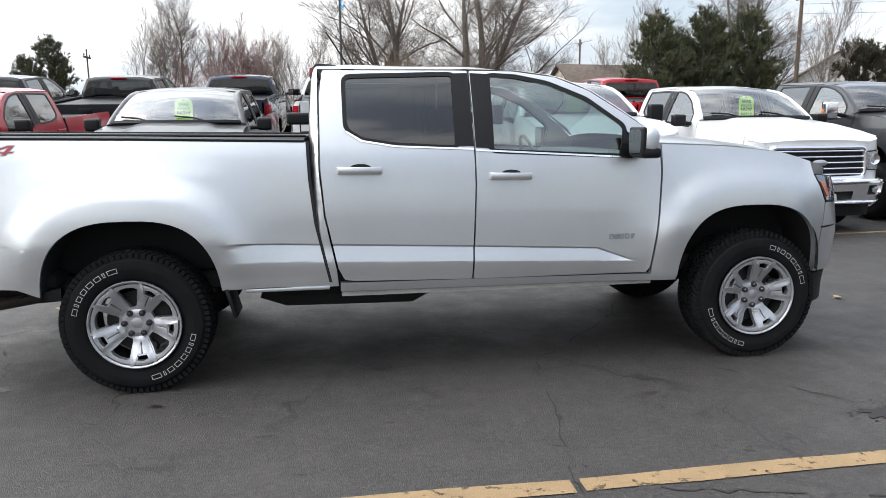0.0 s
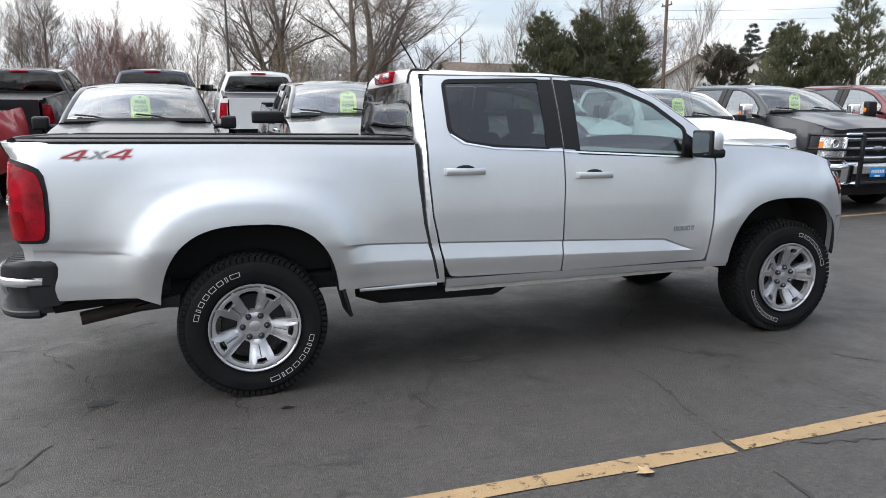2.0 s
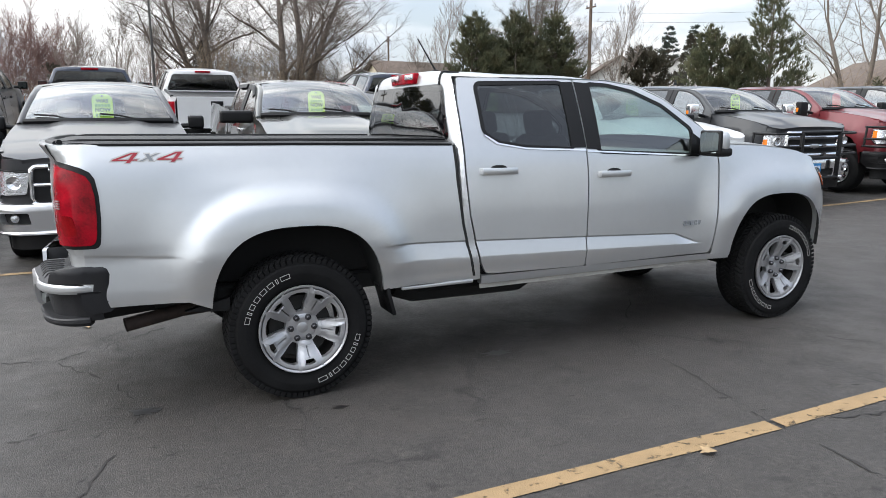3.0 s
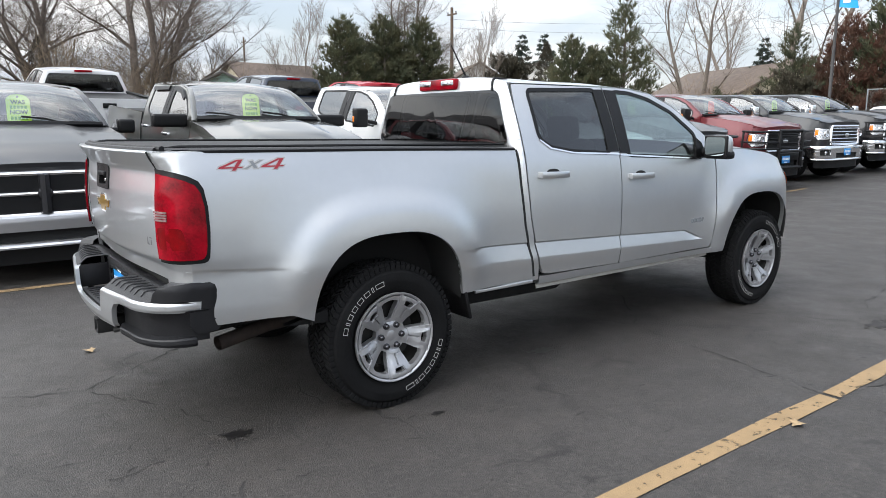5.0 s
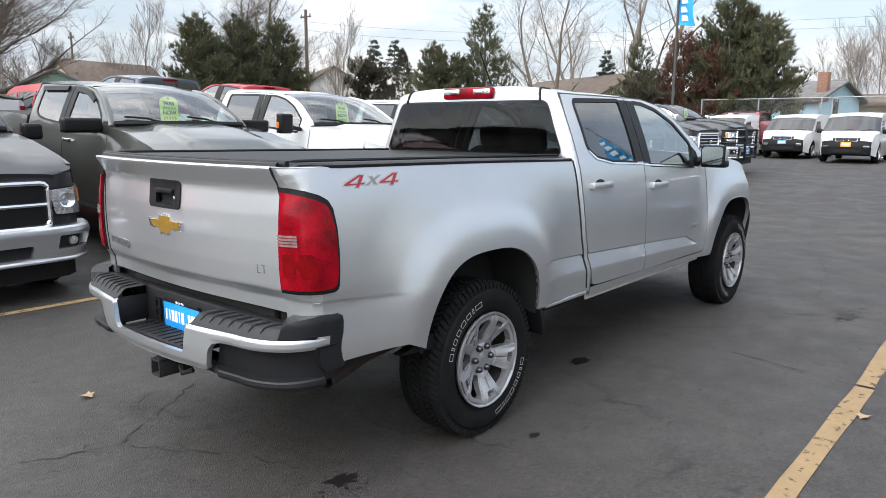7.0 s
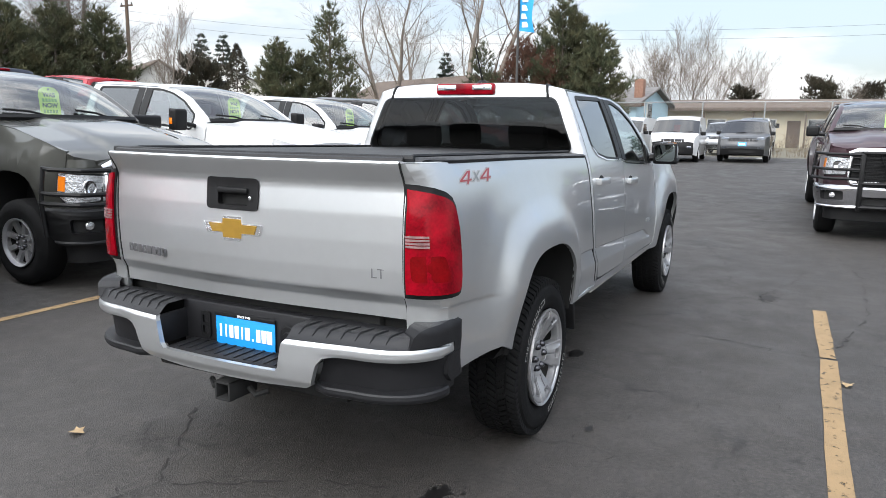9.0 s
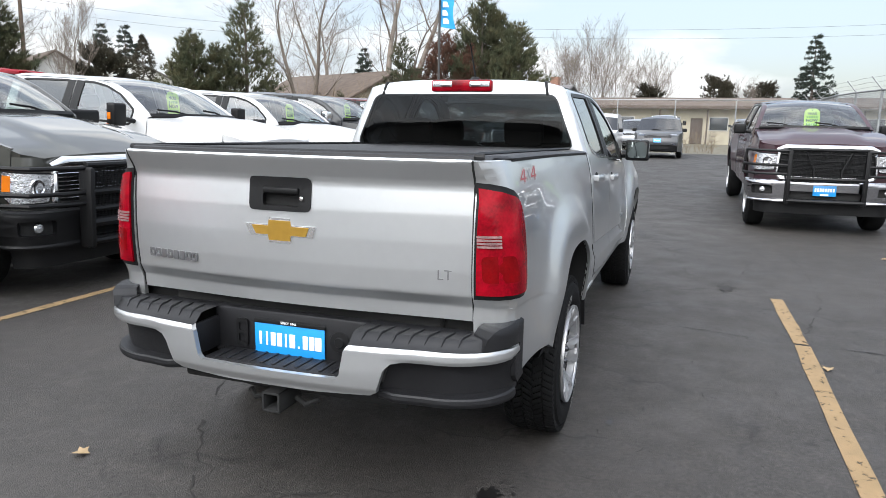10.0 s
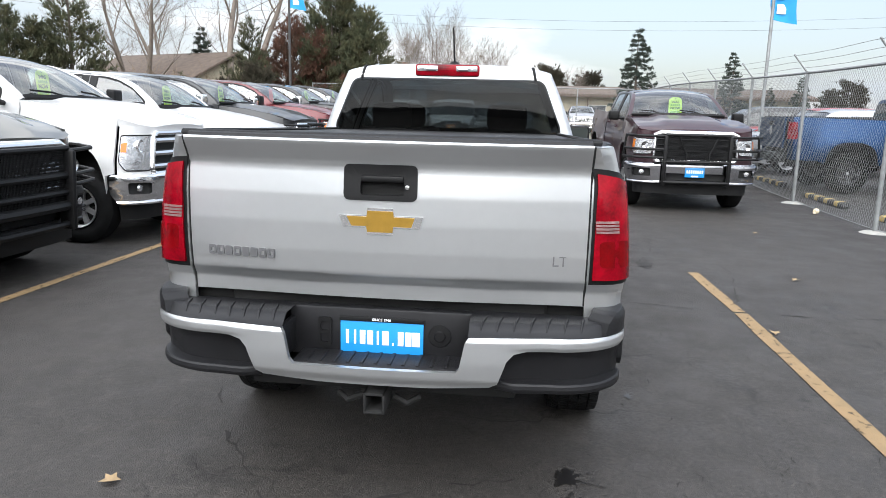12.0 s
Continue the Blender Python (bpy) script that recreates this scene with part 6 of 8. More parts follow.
    if lip_bar:
        pts = [K["warp"](K["front"](-0.66 + 0.11 * i, 1.225 + dz - (0.03 if i in (0, 12) else 0), 0.012)) for i in range(13)]
        part("hood_lip", tube(bmesh.new(), pts, [0.03] + [0.05] * 11 + [0.03], 10), "chrome", root, "chrome hood lip")
    # wipers and hood-top details
    for s in (0.30, 0.74):
        pts = [K["shield"](s, 0.02, 0.015), K["shield"](s - 0.10, 0.055, 0.025), K["shield"](s - 0.24, 0.08, 0.022)]
        part("wiper", tube(bmesh.new(), pts, 0.012, 5), "plastic", root)
    pts = [K["shield"](k / 10, 0.015, 0.004) for k in range(11)]
    part("cowl", tube(bmesh.new(), pts, 0.035, 6), "plastic", root)


def rear_end(root, K, paint, bumper="chrome"):
    """Tailgate, lamps and bumper of a pickup that shows its tail."""
    W = K["warp"]
    bm = flat([(-0.70, 0.82), (-0.70, 1.392), (0.70, 1.392), (0.70, 0.82)], (), 0.2)
    skin(bm, lambda y, z, o=0.0: Vector((-1.205 - o, y, z)), 0.03, flip=True, warp=W)
    tg = part("tailgate", bm, paint, root)
    c = W(Vector((-1.21, 0, 1.27)))
    part("tailgate_handle", boxed(c, (0.03, 0.24, 0.09), 0.01), "plastic", tg)
    bm = bmesh.new()
    lathe(bm, [(0.0, -0.014), (0.06, -0.01), (0.085, 0.0)], 18)
    moved(bm, pose(*W(Vector((-1.212, 0, 1.13))), 0, 0, -90) @ Matrix.Diagonal((1, 1, 1.1, 1)))
    part("tailgate_badge", bm, "satin", tg)
    tu = K["tail_u"]
    o = [(tu(0.98) + 0.012, 0.98), (tu(1.30) + 0.012, 1.30), (-1.02, 1.29), (-1.0, 0.99)]
    K["both"]("tail_lamp", o, "lens_red", off=0.012, thick=0.02, lab="red tail lamp")
    c0 = W(Vector((-1.30, 0, 0.66)))
    part("rear_bumper", boxed(c0, (0.20, 1.86 * 1.05, 0.19), 0.03), bumper, root)
    c = W(Vector((0.925, 0, 1.765)))
    part("high_brake_lamp", boxed(c, (0.03, 0.34, 0.045), 0.01), "lens_red", root)
    part("bed_cover", boxed((W(Vector((-1.15, 0, 1.34))) + W(Vector((0.88, 0, 1.34)))) / 2, (2.15, 1.55, 0.02), 0.005), "plastic", root)
    for s in (-1, 1):
        pts = [W(Vector((-1.1 + 2.0 * i / 6, s * (side_width(max(-1.05, -1.1 + 2.0 * i / 6), 1.386, False) - 0.03), 1.392 - 0.018 * i / 6))) for i in range(7)]
        part("bed_rail", tube(bmesh.new(), pts, 0.03, 6), "plastic", root)


def lot_truck(label, paint, x, y, rz, style="ram", heavy=False, tail=False, bumper="chrome", guard=False, plate=True, tag="card", group="pickup trucks of the lot", tag_at=(0.52, 0.56), dz=None, badge=True, lip_bar=False, visors=False, **extra):
    """A full-size pickup whose front axle (or tail, if it shows that) stands at x, y."""
    xs, zs = (HEAVY_X, HEAVY_Z) if heavy else (FULL_X, FULL_Z)
    xs = extra.pop("xs", xs)
    r = 0.415 if heavy else 0.40
    m0 = pose(0, 0, 0, 0, 0, rz)
    at = m0 @ Vector((xs[1] - 0.1 if tail else xs[6], 0, 0))
    px, py = x - at.x, y - at.y
    ahead = m0 @ Vector((xs[6], 0, 0))
    z0, z1 = ground_height(px, py), ground_height(px + ahead.x, py + ahead.y)
    pitch = -math.degrees(math.atan2(z1 - z0, xs[6]))
    m = pose(px, py, z0, 0, 0, rz) @ pose(0, 0, 0, 0, pitch, 0)
    dz = dz if dz is not None else (-0.10 if heavy else -0.13)
    db = -0.07 if heavy else dz * 0.65
    P = dict(xs=xs, zs=zs, ky=1.085, corner=0.20, nose_lean=0.03, flare=0.035, dome=0.03, crown=0.03, group=group,
             hood=([2.95, 3.5, 4.0, 4.25, 4.4], [1.325, 1.325 + dz * 0.25, 1.305 + dz * 0.62, 1.285 + dz * 0.85, 1.25 + dz]),
             mirror="plastic", tow_mirror=heavy, wheel=dict(r=r, w=0.275, rim=0.222, style="eight" if heavy else "five", rim_mat="rim"), rear_glass="glass_dark")
    P.update(extra)
    root, K = pickup("pickup_truck", m, label, paint, P)
    bpy.context.view_layer.update()
    if tail:
        rear_end(root, K, paint, bumper)
    front_end(root, K, style, paint, bumper, plate, guard, dz, db, badge, lip_bar)
    if visors:
        for doors, o in (("window_visor", [(1.95, 1.735), (2.12, 1.727), (2.31, 1.690), (2.50, 1.60), (2.49, 1.565), (2.30, 1.645), (2.10, 1.672), (1.95, 1.678)]), ("window_visor", [(1.14, 1.720), (1.74, 1.735), (1.74, 1.685), (1.15, 1.670)])):
            K["both"](doors, o, "plastic", off=0.03, thick=0.02, lab="black window visor")
    if tag:
        price_tag(root, K, tag, *tag_at) if tag == "card" else price_tag(root, K, tag, *tag_at, label="coral red price tag hanging inside the windshield")
    return root


M["ink_pale"] = material("green_ink", (0.12, 0.34, 0.02), 0.7)
# front row, noses towards the lane
lot_truck("bright red crew-cab pickup truck parked in the front row", "red", -4.15, 4.75, -90, "ram", tag="")
lot_truck("gunmetal grey pickup with chrome crossbar grille and lime tag", "gunmetal", -1.05, 4.62, -90, "ram", dz=-0.185, plate=False, handle="chrome", bumper="satin")
lot_truck("dark grey-green heavy pickup with black ranch bumper and lime tag", "olive", 1.66, 4.56, -90, "fine", True, bumper="plastic", guard="ranch", plate=False, dz=-0.17, badge=False, tow_mirror=False, handle="chrome", mirror_size=(0.16, 0.40), lip_bar=True, visors=True, rear_glass="glass")
lot_truck("white heavy-duty pickup with chrome grille and towing mirrors", "white", 4.42, 4.39, -90, "ford", True, xs=SHORT_X, corner=0.35)
lot_truck("white pickup with three-bar chrome grille and lime tag", "white", 6.98, 4.40, -90, "bars")
lot_truck("black heavy-duty pickup with chrome grille and steel guard", "black", 9.62, 4.61, -90, "ford", True, guard=True, mirror="chrome")
lot_truck("maroon heavy pickup with black grille guard and coral tag", "maroon", 12.4, 4.61, -90, "mesh", True, bumper="plastic", guard=True, tag="card_red")
lot_truck("black pickup with tall chrome bar grille and lime tag", "black", 15.1, 4.61, -90, "bars", True, mirror="chrome")
lot_truck("black pickup with wide black ranch bumper guard", "black", 17.8, 4.61, -90, "ram", True, guard=True, mirror="chrome")
# back row, tails towards the lane
lot_truck("charcoal pickup parked nose out with tail showing", "gunmetal", -6.7, 10.2, 90, tail=True, tag="")
lot_truck("black pickup with ram-shaped tailgate badge parked tail first", "black", -3.9, 10.2, 90, tail=True, tag="")
lot_truck("dark blue pickup parked with its tail to the lane", "darkblue", -1.35, 10.9, 90, tail=True, tag="")
lot_truck("white pickup with chrome bumper parked tail to the lane", "white", 0.98, 10.6, 90, tail=True, tag="")
lot_truck("dark blue pickup parked behind the front row", "darkblue", 5.75, 10.6, 90, tail=True, tag="")
lot_truck("red pickup parked with its tail to the lane", "red", 8.35, 10.4, 90, tail=True, tag="")
# across the lane
lot_truck("dark plum heavy pickup with black grille guard and blue plate", "plum", 9.02, -3.12, 182, "mesh", True, bumper="smoke_chrome", guard=0.50, ky=1.07, tow_mirror=False, badge=False, lip_bar=True)
lot_truck("blue off-road pickup parked behind the chain-link fence", "blue", 12.4, -5.55, -90, tail=True, tag="", bumper="plastic", flare=0.07, wheel=dict(r=0.42, w=0.29, rim=0.223, style="five", rim_mat="gunmetal"))
lot_truck("silver pickup parked beyond the far fence", "greysilver", 47.0, -4.1, 180, "bars", tag="", plate=False)
lot_truck("white heavy pickup parked beyond the far fence", "white", 40.0, 0.86, 180, "bars", True, tag="", plate=False)
lot_truck("dark red pickup parked beside the far fence", "maroon", 30.5, 4.6, 90, tail=True, tag="", plate=False)


def car(label, category, m, paint, shape, plate="plate_blue", tag="", name="car", group="cars of the lot"):
    """A van, wagon or car from its side outline: front to rear over the top, with skins between."""
    root = thing(name, m, label, category, group)
    half, top, belt, wins, axles, r = shape["half"], shape["top"], shape["belt"], shape["wins"], shape["axles"], shape["r"]
    lean = shape["lean"]

    def width(z):
        return half - 0.02 * smooth(0.6, 0.2, z) - lean * max(0.0, z - belt)

    def flank(x, z, off=0.0):
        x0, x1 = top[0][0], top[-1][0]
        nose = 1 - 0.16 * smooth(x0 - 0.55, x0, x) - 0.10 * smooth(x1 + 0.4, x1, x)
        return Vector((x, -(width(z) * nose + off), z))

    zb = 0.30
    outline = [(x, z) for x, z in top if z > zb - 0.01]
    low = [(top[-1][0], zb)]
    for a in sorted(axles):
        low += [(a + (r + 0.06) * math.cos(t), r + (r + 0.06) * math.sin(t)) for t in [math.pi + 0.25 - (math.pi + 0.5) * i / 10 for i in range(11)]]
    low += [(top[0][0], zb)]
    for left in (False, True):
        f = flank if not left else (lambda u, v, o=0.0: Vector((1, -1, 1)) * flank(u, v, o))
        bm = flat(outline + low, wins, 0.25)
        skin(bm, f, 0.02, flip=left)
        sd = part("body_side", bm, paint, root)
        for w in wins:
            bm = flat(grown(w, 0.006), (), 0.3)
            skin(bm, f, 0, -0.006, flip=left)
            part("side_window", bm, "glass_dark", sd)
        c = f(shape["mirror"][0], shape["mirror"][1], 0.10)
        part("mirror", boxed(c, (0.10, 0.18, 0.15), 0.03), "plastic", root)
    for nm, mat, i, j in shape["skins"]:
        seg = top[i:j + 1]

        def over(s, t):
            k = s * (len(seg) - 1)
            q = min(len(seg) - 2, int(k))
            x = seg[q][0] + (seg[q + 1][0] - seg[q][0]) * (k - q)
            z = seg[q][1] + (seg[q + 1][1] - seg[q][1]) * (k - q)
            p = flank(x, z)
            ys = 2 * t - 1
            d = 1 - abs(ys) ** 2.5
            front = 1 if x > (top[0][0] + top[-1][0]) / 2 else -1
            return Vector((x + front * 0.10 * d * (0 if nm == "roof" else 1), p.y * -ys, z + (0.05 if nm == "roof" else 0.025) * d))

        part(nm, sheet(over, (len(seg) - 1) * 3, 12, flip=True), paint if mat == "paint" else mat, root)
    for a in axles:
        for left in (False, True):
            wheel(root, (a, (half - 0.10) * (1 if left else -1), r), left, r=r, w=0.2, rim=r * 0.62, style="five")
    x0 = top[0][0]
    part("underbody", boxed(((top[0][0] + top[-1][0]) / 2, 0, 0.36), (abs(top[0][0] - top[-1][0]) - 0.5, half * 1.7, 0.2), 0.02), "gap", root)
    fx, fz = [p[0] for p in top[:4]], [p[1] for p in top[:4]]

    def nose(y, z, off=0.0):
        """The bowed front."""
        q = min(1.0, abs(y) / (half * 0.84))
        x = mixed(fz, fx, z)
        return Vector((x + 0.10 * (1 - q ** 2.5) + off, y, z + 0.025 * (1 - q ** 2.5)))

    def patch(nm, loop, mat, off, lab="", parent=root, r=0.02, holes=()):
        bm = flat(rounded(loop, r), holes, 0.10)
        skin(bm, nose, 0.03, off)
        return part(nm, bm, mat, parent, lab)

    hz = shape["lamp"][1]
    low_z, gw = shape["dark"], shape["grille"]
    patch("lower_bumper", [(-half * 0.82, 0.31), (-half * 0.83, low_z), (-half * 0.5, low_z + 0.02), (half * 0.5, low_z + 0.02), (half * 0.83, low_z), (half * 0.82, 0.31)], "plastic", 0.012)
    patch("air_slot", [(-half * 0.45, 0.36), (-half * 0.5, 0.46), (half * 0.5, 0.46), (half * 0.45, 0.36)], "gap", 0.018)
    gr = patch("grille", [(-gw, hz - 0.13), (-gw * 1.04, hz - 0.01), (gw * 1.04, hz - 0.01), (gw, hz - 0.13)], "plastic", 0.014)
    for k in range(shape["slots"]):
        y = -gw + 2 * gw * (k + 0.5) / shape["slots"]
        w = gw / shape["slots"] * 0.62
        loop = rounded([(y - w, hz - 0.118), (y - w, hz - 0.022), (y + w, hz - 0.022), (y + w, hz - 0.118)], 0.012)
        bm = flat(grown(loop, 0.010), [loop], 0.2)
        skin(bm, nose, 0.012, 0.022)
        part("grille_slot", bm, "nut" if shape["slots"] > 4 else "smoke_chrome", gr)
    for s in (-1, 1):
        hl = patch("headlight", [(s * half * 0.52, hz - 0.055), (s * half * 0.50, hz - 0.01), (s * half * 0.80, hz + shape["lamp_up"]), (s * half * 0.83, hz + shape["lamp_up"] - 0.03), (s * half * 0.80, hz - 0.04)], "headlamp" if shape["slots"] > 4 else "lens_clear", 0.016)
        patch("daylight_strip", [(s * half * 0.52, hz + 0.004), (s * half * 0.52, hz + 0.016), (s * half * 0.78, hz + 0.052), (s * half * 0.78, hz + 0.038)], "lens_clear", 0.021, parent=hl, r=0.003)
        fl = patch("fog_lamp_ring", [(s * half * 0.58, 0.52), (s * half * 0.58, 0.60), (s * half * 0.76, 0.60), (s * half * 0.76, 0.52)], "smoke_chrome", 0.020, r=0.035)
        patch("fog_lamp", [(s * half * 0.60, 0.535), (s * half * 0.60, 0.585), (s * half * 0.74, 0.585), (s * half * 0.74, 0.535)], "headlamp", 0.026, parent=fl, r=0.02)
    for a in (0.30, -0.34):
        bm = tube(bmesh.new(), [(top[4][0] + 0.10, a * half, top[4][1] + 0.035), (top[4][0] + 0.03, (a + 0.42) * half, top[4][1] + 0.075)], 0.010, 5)
        part("wiper", bm, "plastic", root)
    if plate:
        bm = flat(rounded([(-0.15, hz - 0.31), (-0.15, hz - 0.16), (0.15, hz - 0.16), (0.15, hz - 0.31)], 0.008), (), 0.1)
        skin(bm, nose, 0.012, 0.030)
        pl = part("dealer_plate", bm, plate, root, "small coloured dealer plate")
        part("plate_block", boxed(nose(0, hz - 0.235, 0.034), (0.004, 0.22, 0.05)), "plate_white", pl)
    if tag:
        sg = shape["glass_mid"]
        part("price_tag", boxed((sg[0] - 0.06, 0.0, sg[1]), (0.01, 0.24, 0.34), 0.003, (0, -28, 0)), tag, root, "coral red price tag")
    return root


VAN = dict(half=0.90, lean=0.14, belt=0.95, r=0.33, dark=0.74, grille=0.40, slots=2, lamp_up=0.10, axles=(1.55, -1.55), mirror=(1.15, 1.08), lamp=(2.18, 0.86), glass_mid=(1.28, 1.26),
           top=[(2.34, 0.30), (2.38, 0.55), (2.34, 0.80), (2.16, 0.97), (1.72, 1.08), (1.08, 1.56), (0.75, 1.68), (-0.6, 1.73), (-2.1, 1.71), (-2.34, 1.58), (-2.38, 0.9), (-2.36, 0.30)],
           wins=[[(0.42, 1.04), (1.38, 1.04), (0.98, 1.44), (0.42, 1.46)]],
           skins=[("front_bumper", "plastic", 0, 1), ("front_fascia", "paint", 1, 2), ("hood", "paint", 2, 4), ("windshield", "glass_dark", 4, 5), ("roof", "paint", 5, 9), ("tail", "paint", 9, 11)])
WAGON = dict(half=0.93, lean=0.26, belt=0.98, r=0.36, dark=0.50, grille=0.52, slots=7, lamp_up=0.05, axles=(1.36, -1.36), mirror=(0.85, 1.12), lamp=(2.06, 0.92), glass_mid=(0.82, 1.30),
             top=[(2.24, 0.30), (2.30, 0.60), (2.24, 0.88), (2.02, 0.99), (1.15, 1.09), (0.42, 1.54), (0.1, 1.61), (-1.2, 1.62), (-1.75, 1.55), (-2.15, 1.08), (-2.3, 0.9), (-2.28, 0.30)],
             wins=[[(0.02, 1.08), (0.95, 1.08), (0.46, 1.44), (0.02, 1.48)], [(-0.95, 1.09), (-0.05, 1.08), (-0.05, 1.48), (-0.95, 1.48)], [(-1.80, 1.14), (-1.02, 1.10), (-1.02, 1.48), (-1.55, 1.45)]],
             skins=[("front_fascia", "paint", 0, 2), ("hood", "paint", 2, 4), ("windshield", "glass_dark", 4, 5), ("roof", "paint", 5, 8), ("rear_window", "glass_dark", 8, 9), ("tail", "paint", 9, 11)])


def stand(x, y, rz):
    return pose(x, y, ground_height(x, y), 0, 0, rz)


car("white delivery van parked by the far fence", "van", stand(29.0, 7.9, 180), "white", VAN, name="delivery_van", group="white vans")
car("white delivery van with blue dealer plate", "van", stand(29.3, 5.3, 180), "white", VAN, name="delivery_van", group="white vans")
car("white delivery van with coral tag in its windshield", "van", stand(26.9, 2.72, 183), "white", VAN, "plate_orange", "card_red", "delivery_van", "white vans")
car("dark grey wagon facing the lane with blue plate", "car", stand(28.2, 0.31, 181), "wagon_grey", WAGON, name="sport_utility_car")
car("pale silver minivan parked by the far fence", "car", stand(36.4, 1.92, 180), "greysilver", WAGON, "", name="minivan")
car("pale silver car parked behind the chain-link fence", "car", stand(15.9, -8.3, 90), "greysilver", WAGON, "", name="parked_car")
car("red car parked behind the chain-link fence", "car", stand(20.2, -9.6, 90), "red", WAGON, "", name="parked_car")
car("dark car parked behind the chain-link fence", "car", stand(21.6, -8.2, 90), "gunmetal", WAGON, "", name="parked_car")
car("red sport utility car parked in the back row", "car", stand(3.3, 12.9, 90), "red", WAGON, "", name="sport_utility_car")

# ---- trees ----
def limb(verts, faces, p, d, length, r0, r1, n, rng, bend, rise, segs):
    """One tapered, wandering branch; gives the points along it."""
    pts = [p.copy()]
    d = d.normalized()
    rings = []
    for i in range(segs + 1):
        t = i / segs
        r = r0 + (r1 - r0) * t
        a = d.orthogonal().normalized()
        b = d.cross(a)
        base = len(verts)
        for k in range(n):
            q = pts[-1] + r * (math.cos(2 * math.pi * k / n) * a + math.sin(2 * math.pi * k / n) * b)
            verts.append((q.x, q.y, q.z))
        rings.append(base)
        if i:
            u, v = rings[-2], base
            for k in range(n):
                faces.append((u + k, u + (k + 1) % n, v + (k + 1) % n, v + k))
        if i < segs:
            d = (d + Vector((rng.uniform(-bend, bend), rng.uniform(-bend, bend), rng.uniform(-bend, bend) + rise))).normalized()
            pts.append(pts[-1] + d * length / segs)
    return pts, d


def twig(verts, faces, p, d, length, r, rng):
    """One three-sided pointed twig."""
    d = (d.normalized() + Vector((rng.uniform(-0.2, 0.2), rng.uniform(-0.2, 0.2), 0.15))).normalized()
    a = d.orthogonal().normalized()
    c = d.cross(a)
    k = len(verts)
    for q in (p + a * r, p + (c * 0.87 - a * 0.5) * r, p - (c * 0.87 + a * 0.5) * r, p + d * length):
        verts.append((q.x, q.y, q.z))
    faces.extend(((k, k + 1, k + 3), (k + 1, k + 2, k + 3), (k + 2, k, k + 3)))


def bare_tree(name, seed, h, spread, mat, label, stems=1, rise=0.10, twigs=6, low=0.25, trunk_r=None, limbs=(7, 8)):
    """A leafless tree: trunk and limbs, with a crown of ever finer twigs."""
    rng = random.Random(seed)
    tv, tf, cv, cf = [], [], [], []

    def grow(p, d, length, r, level):
        V, F = (tv, tf) if level <= 1 else (cv, cf)
        if level == 4:
            twig(V, F, p, d, length, r, rng)
            return
        n = (7, 5, 3, 3)[level]
        segs = (6, 5, 3, 2)[level]
        bend = (0.10, 0.20, 0.26, 0.30)[level]
        pts, end = limb(V, F, p, d, length, r, r * 0.35, n, rng, bend, rise * (0.3 if level == 0 else 1), segs)
        count = (*limbs, twigs, twigs)[level]
        for i in range(count):
            t = (low if level == 0 else 0.2) + (1.0 - (low if level == 0 else 0.2)) * (i + rng.random()) / count
            k = min(len(pts) - 2, int(t * (len(pts) - 1)))
            q = pts[k].lerp(pts[k + 1], t * (len(pts) - 1) - k)
            az = rng.uniform(0, 6.283)
            out = Vector((math.cos(az), math.sin(az), rng.uniform(-0.15, 0.5)))
            along = (pts[k + 1] - pts[k]).normalized()
            dd = (along * (1.1 - spread) + out * spread).normalized()
            ln = length * rng.uniform(0.46, 0.74) * (1.15 - 0.45 * t)
            grow(q, dd, ln, max(0.0075, r * (1 - 0.6 * t) * 0.44), level + 1)
        if level < 3:
            grow(pts[-1], end, length * 0.45, max(0.007, r * 0.34), level + 1)

    r0 = trunk_r or h * 0.022
    for s in range(stems):
        az = rng.uniform(0, 6.283)
        tilt = 0.0 if stems == 1 else rng.uniform(0.1, 0.45)
        grow(Vector((0.25 * s * math.cos(az), 0.25 * s * math.sin(az), -0.15)), Vector((math.cos(az) * tilt, math.sin(az) * tilt, 1)), h * (0.62 if stems == 1 else 0.72) * rng.uniform(0.9, 1.05), r0 / (1 if stems == 1 else 1.8), 0)
    root = thing(name, Matrix.Identity(4), label, "tree", "bare trees")
    raw("trunk", tv, tf, mat, root)
    tagged(raw("crown", cv, cf, mat, root), kind="stuff")
    return root


def blades(verts, faces, c, axis, n, length, width, rng, flatness=0.0, pull=0.8):
    """A tuft of narrow leaves round a point."""
    for _ in range(n):
        d = Vector((rng.gauss(0, 1), rng.gauss(0, 1), rng.gauss(0, 1) * (1 - flatness)))
        d = (d.normalized() + axis * pull).normalized()
        s = d.orthogonal().normalized()
        s = (s * math.cos(rng.uniform(0, 3.1)) + d.cross(s) * math.sin(rng.uniform(0, 3.1))) * width
        ln = length * rng.uniform(0.6, 1.2)
        b = len(verts)
        for q in (c - s * 1.3, c + d * ln, c + s * 1.3):
            verts.append((q.x, q.y, q.z))
        faces.append((b, b + 1, b + 2))


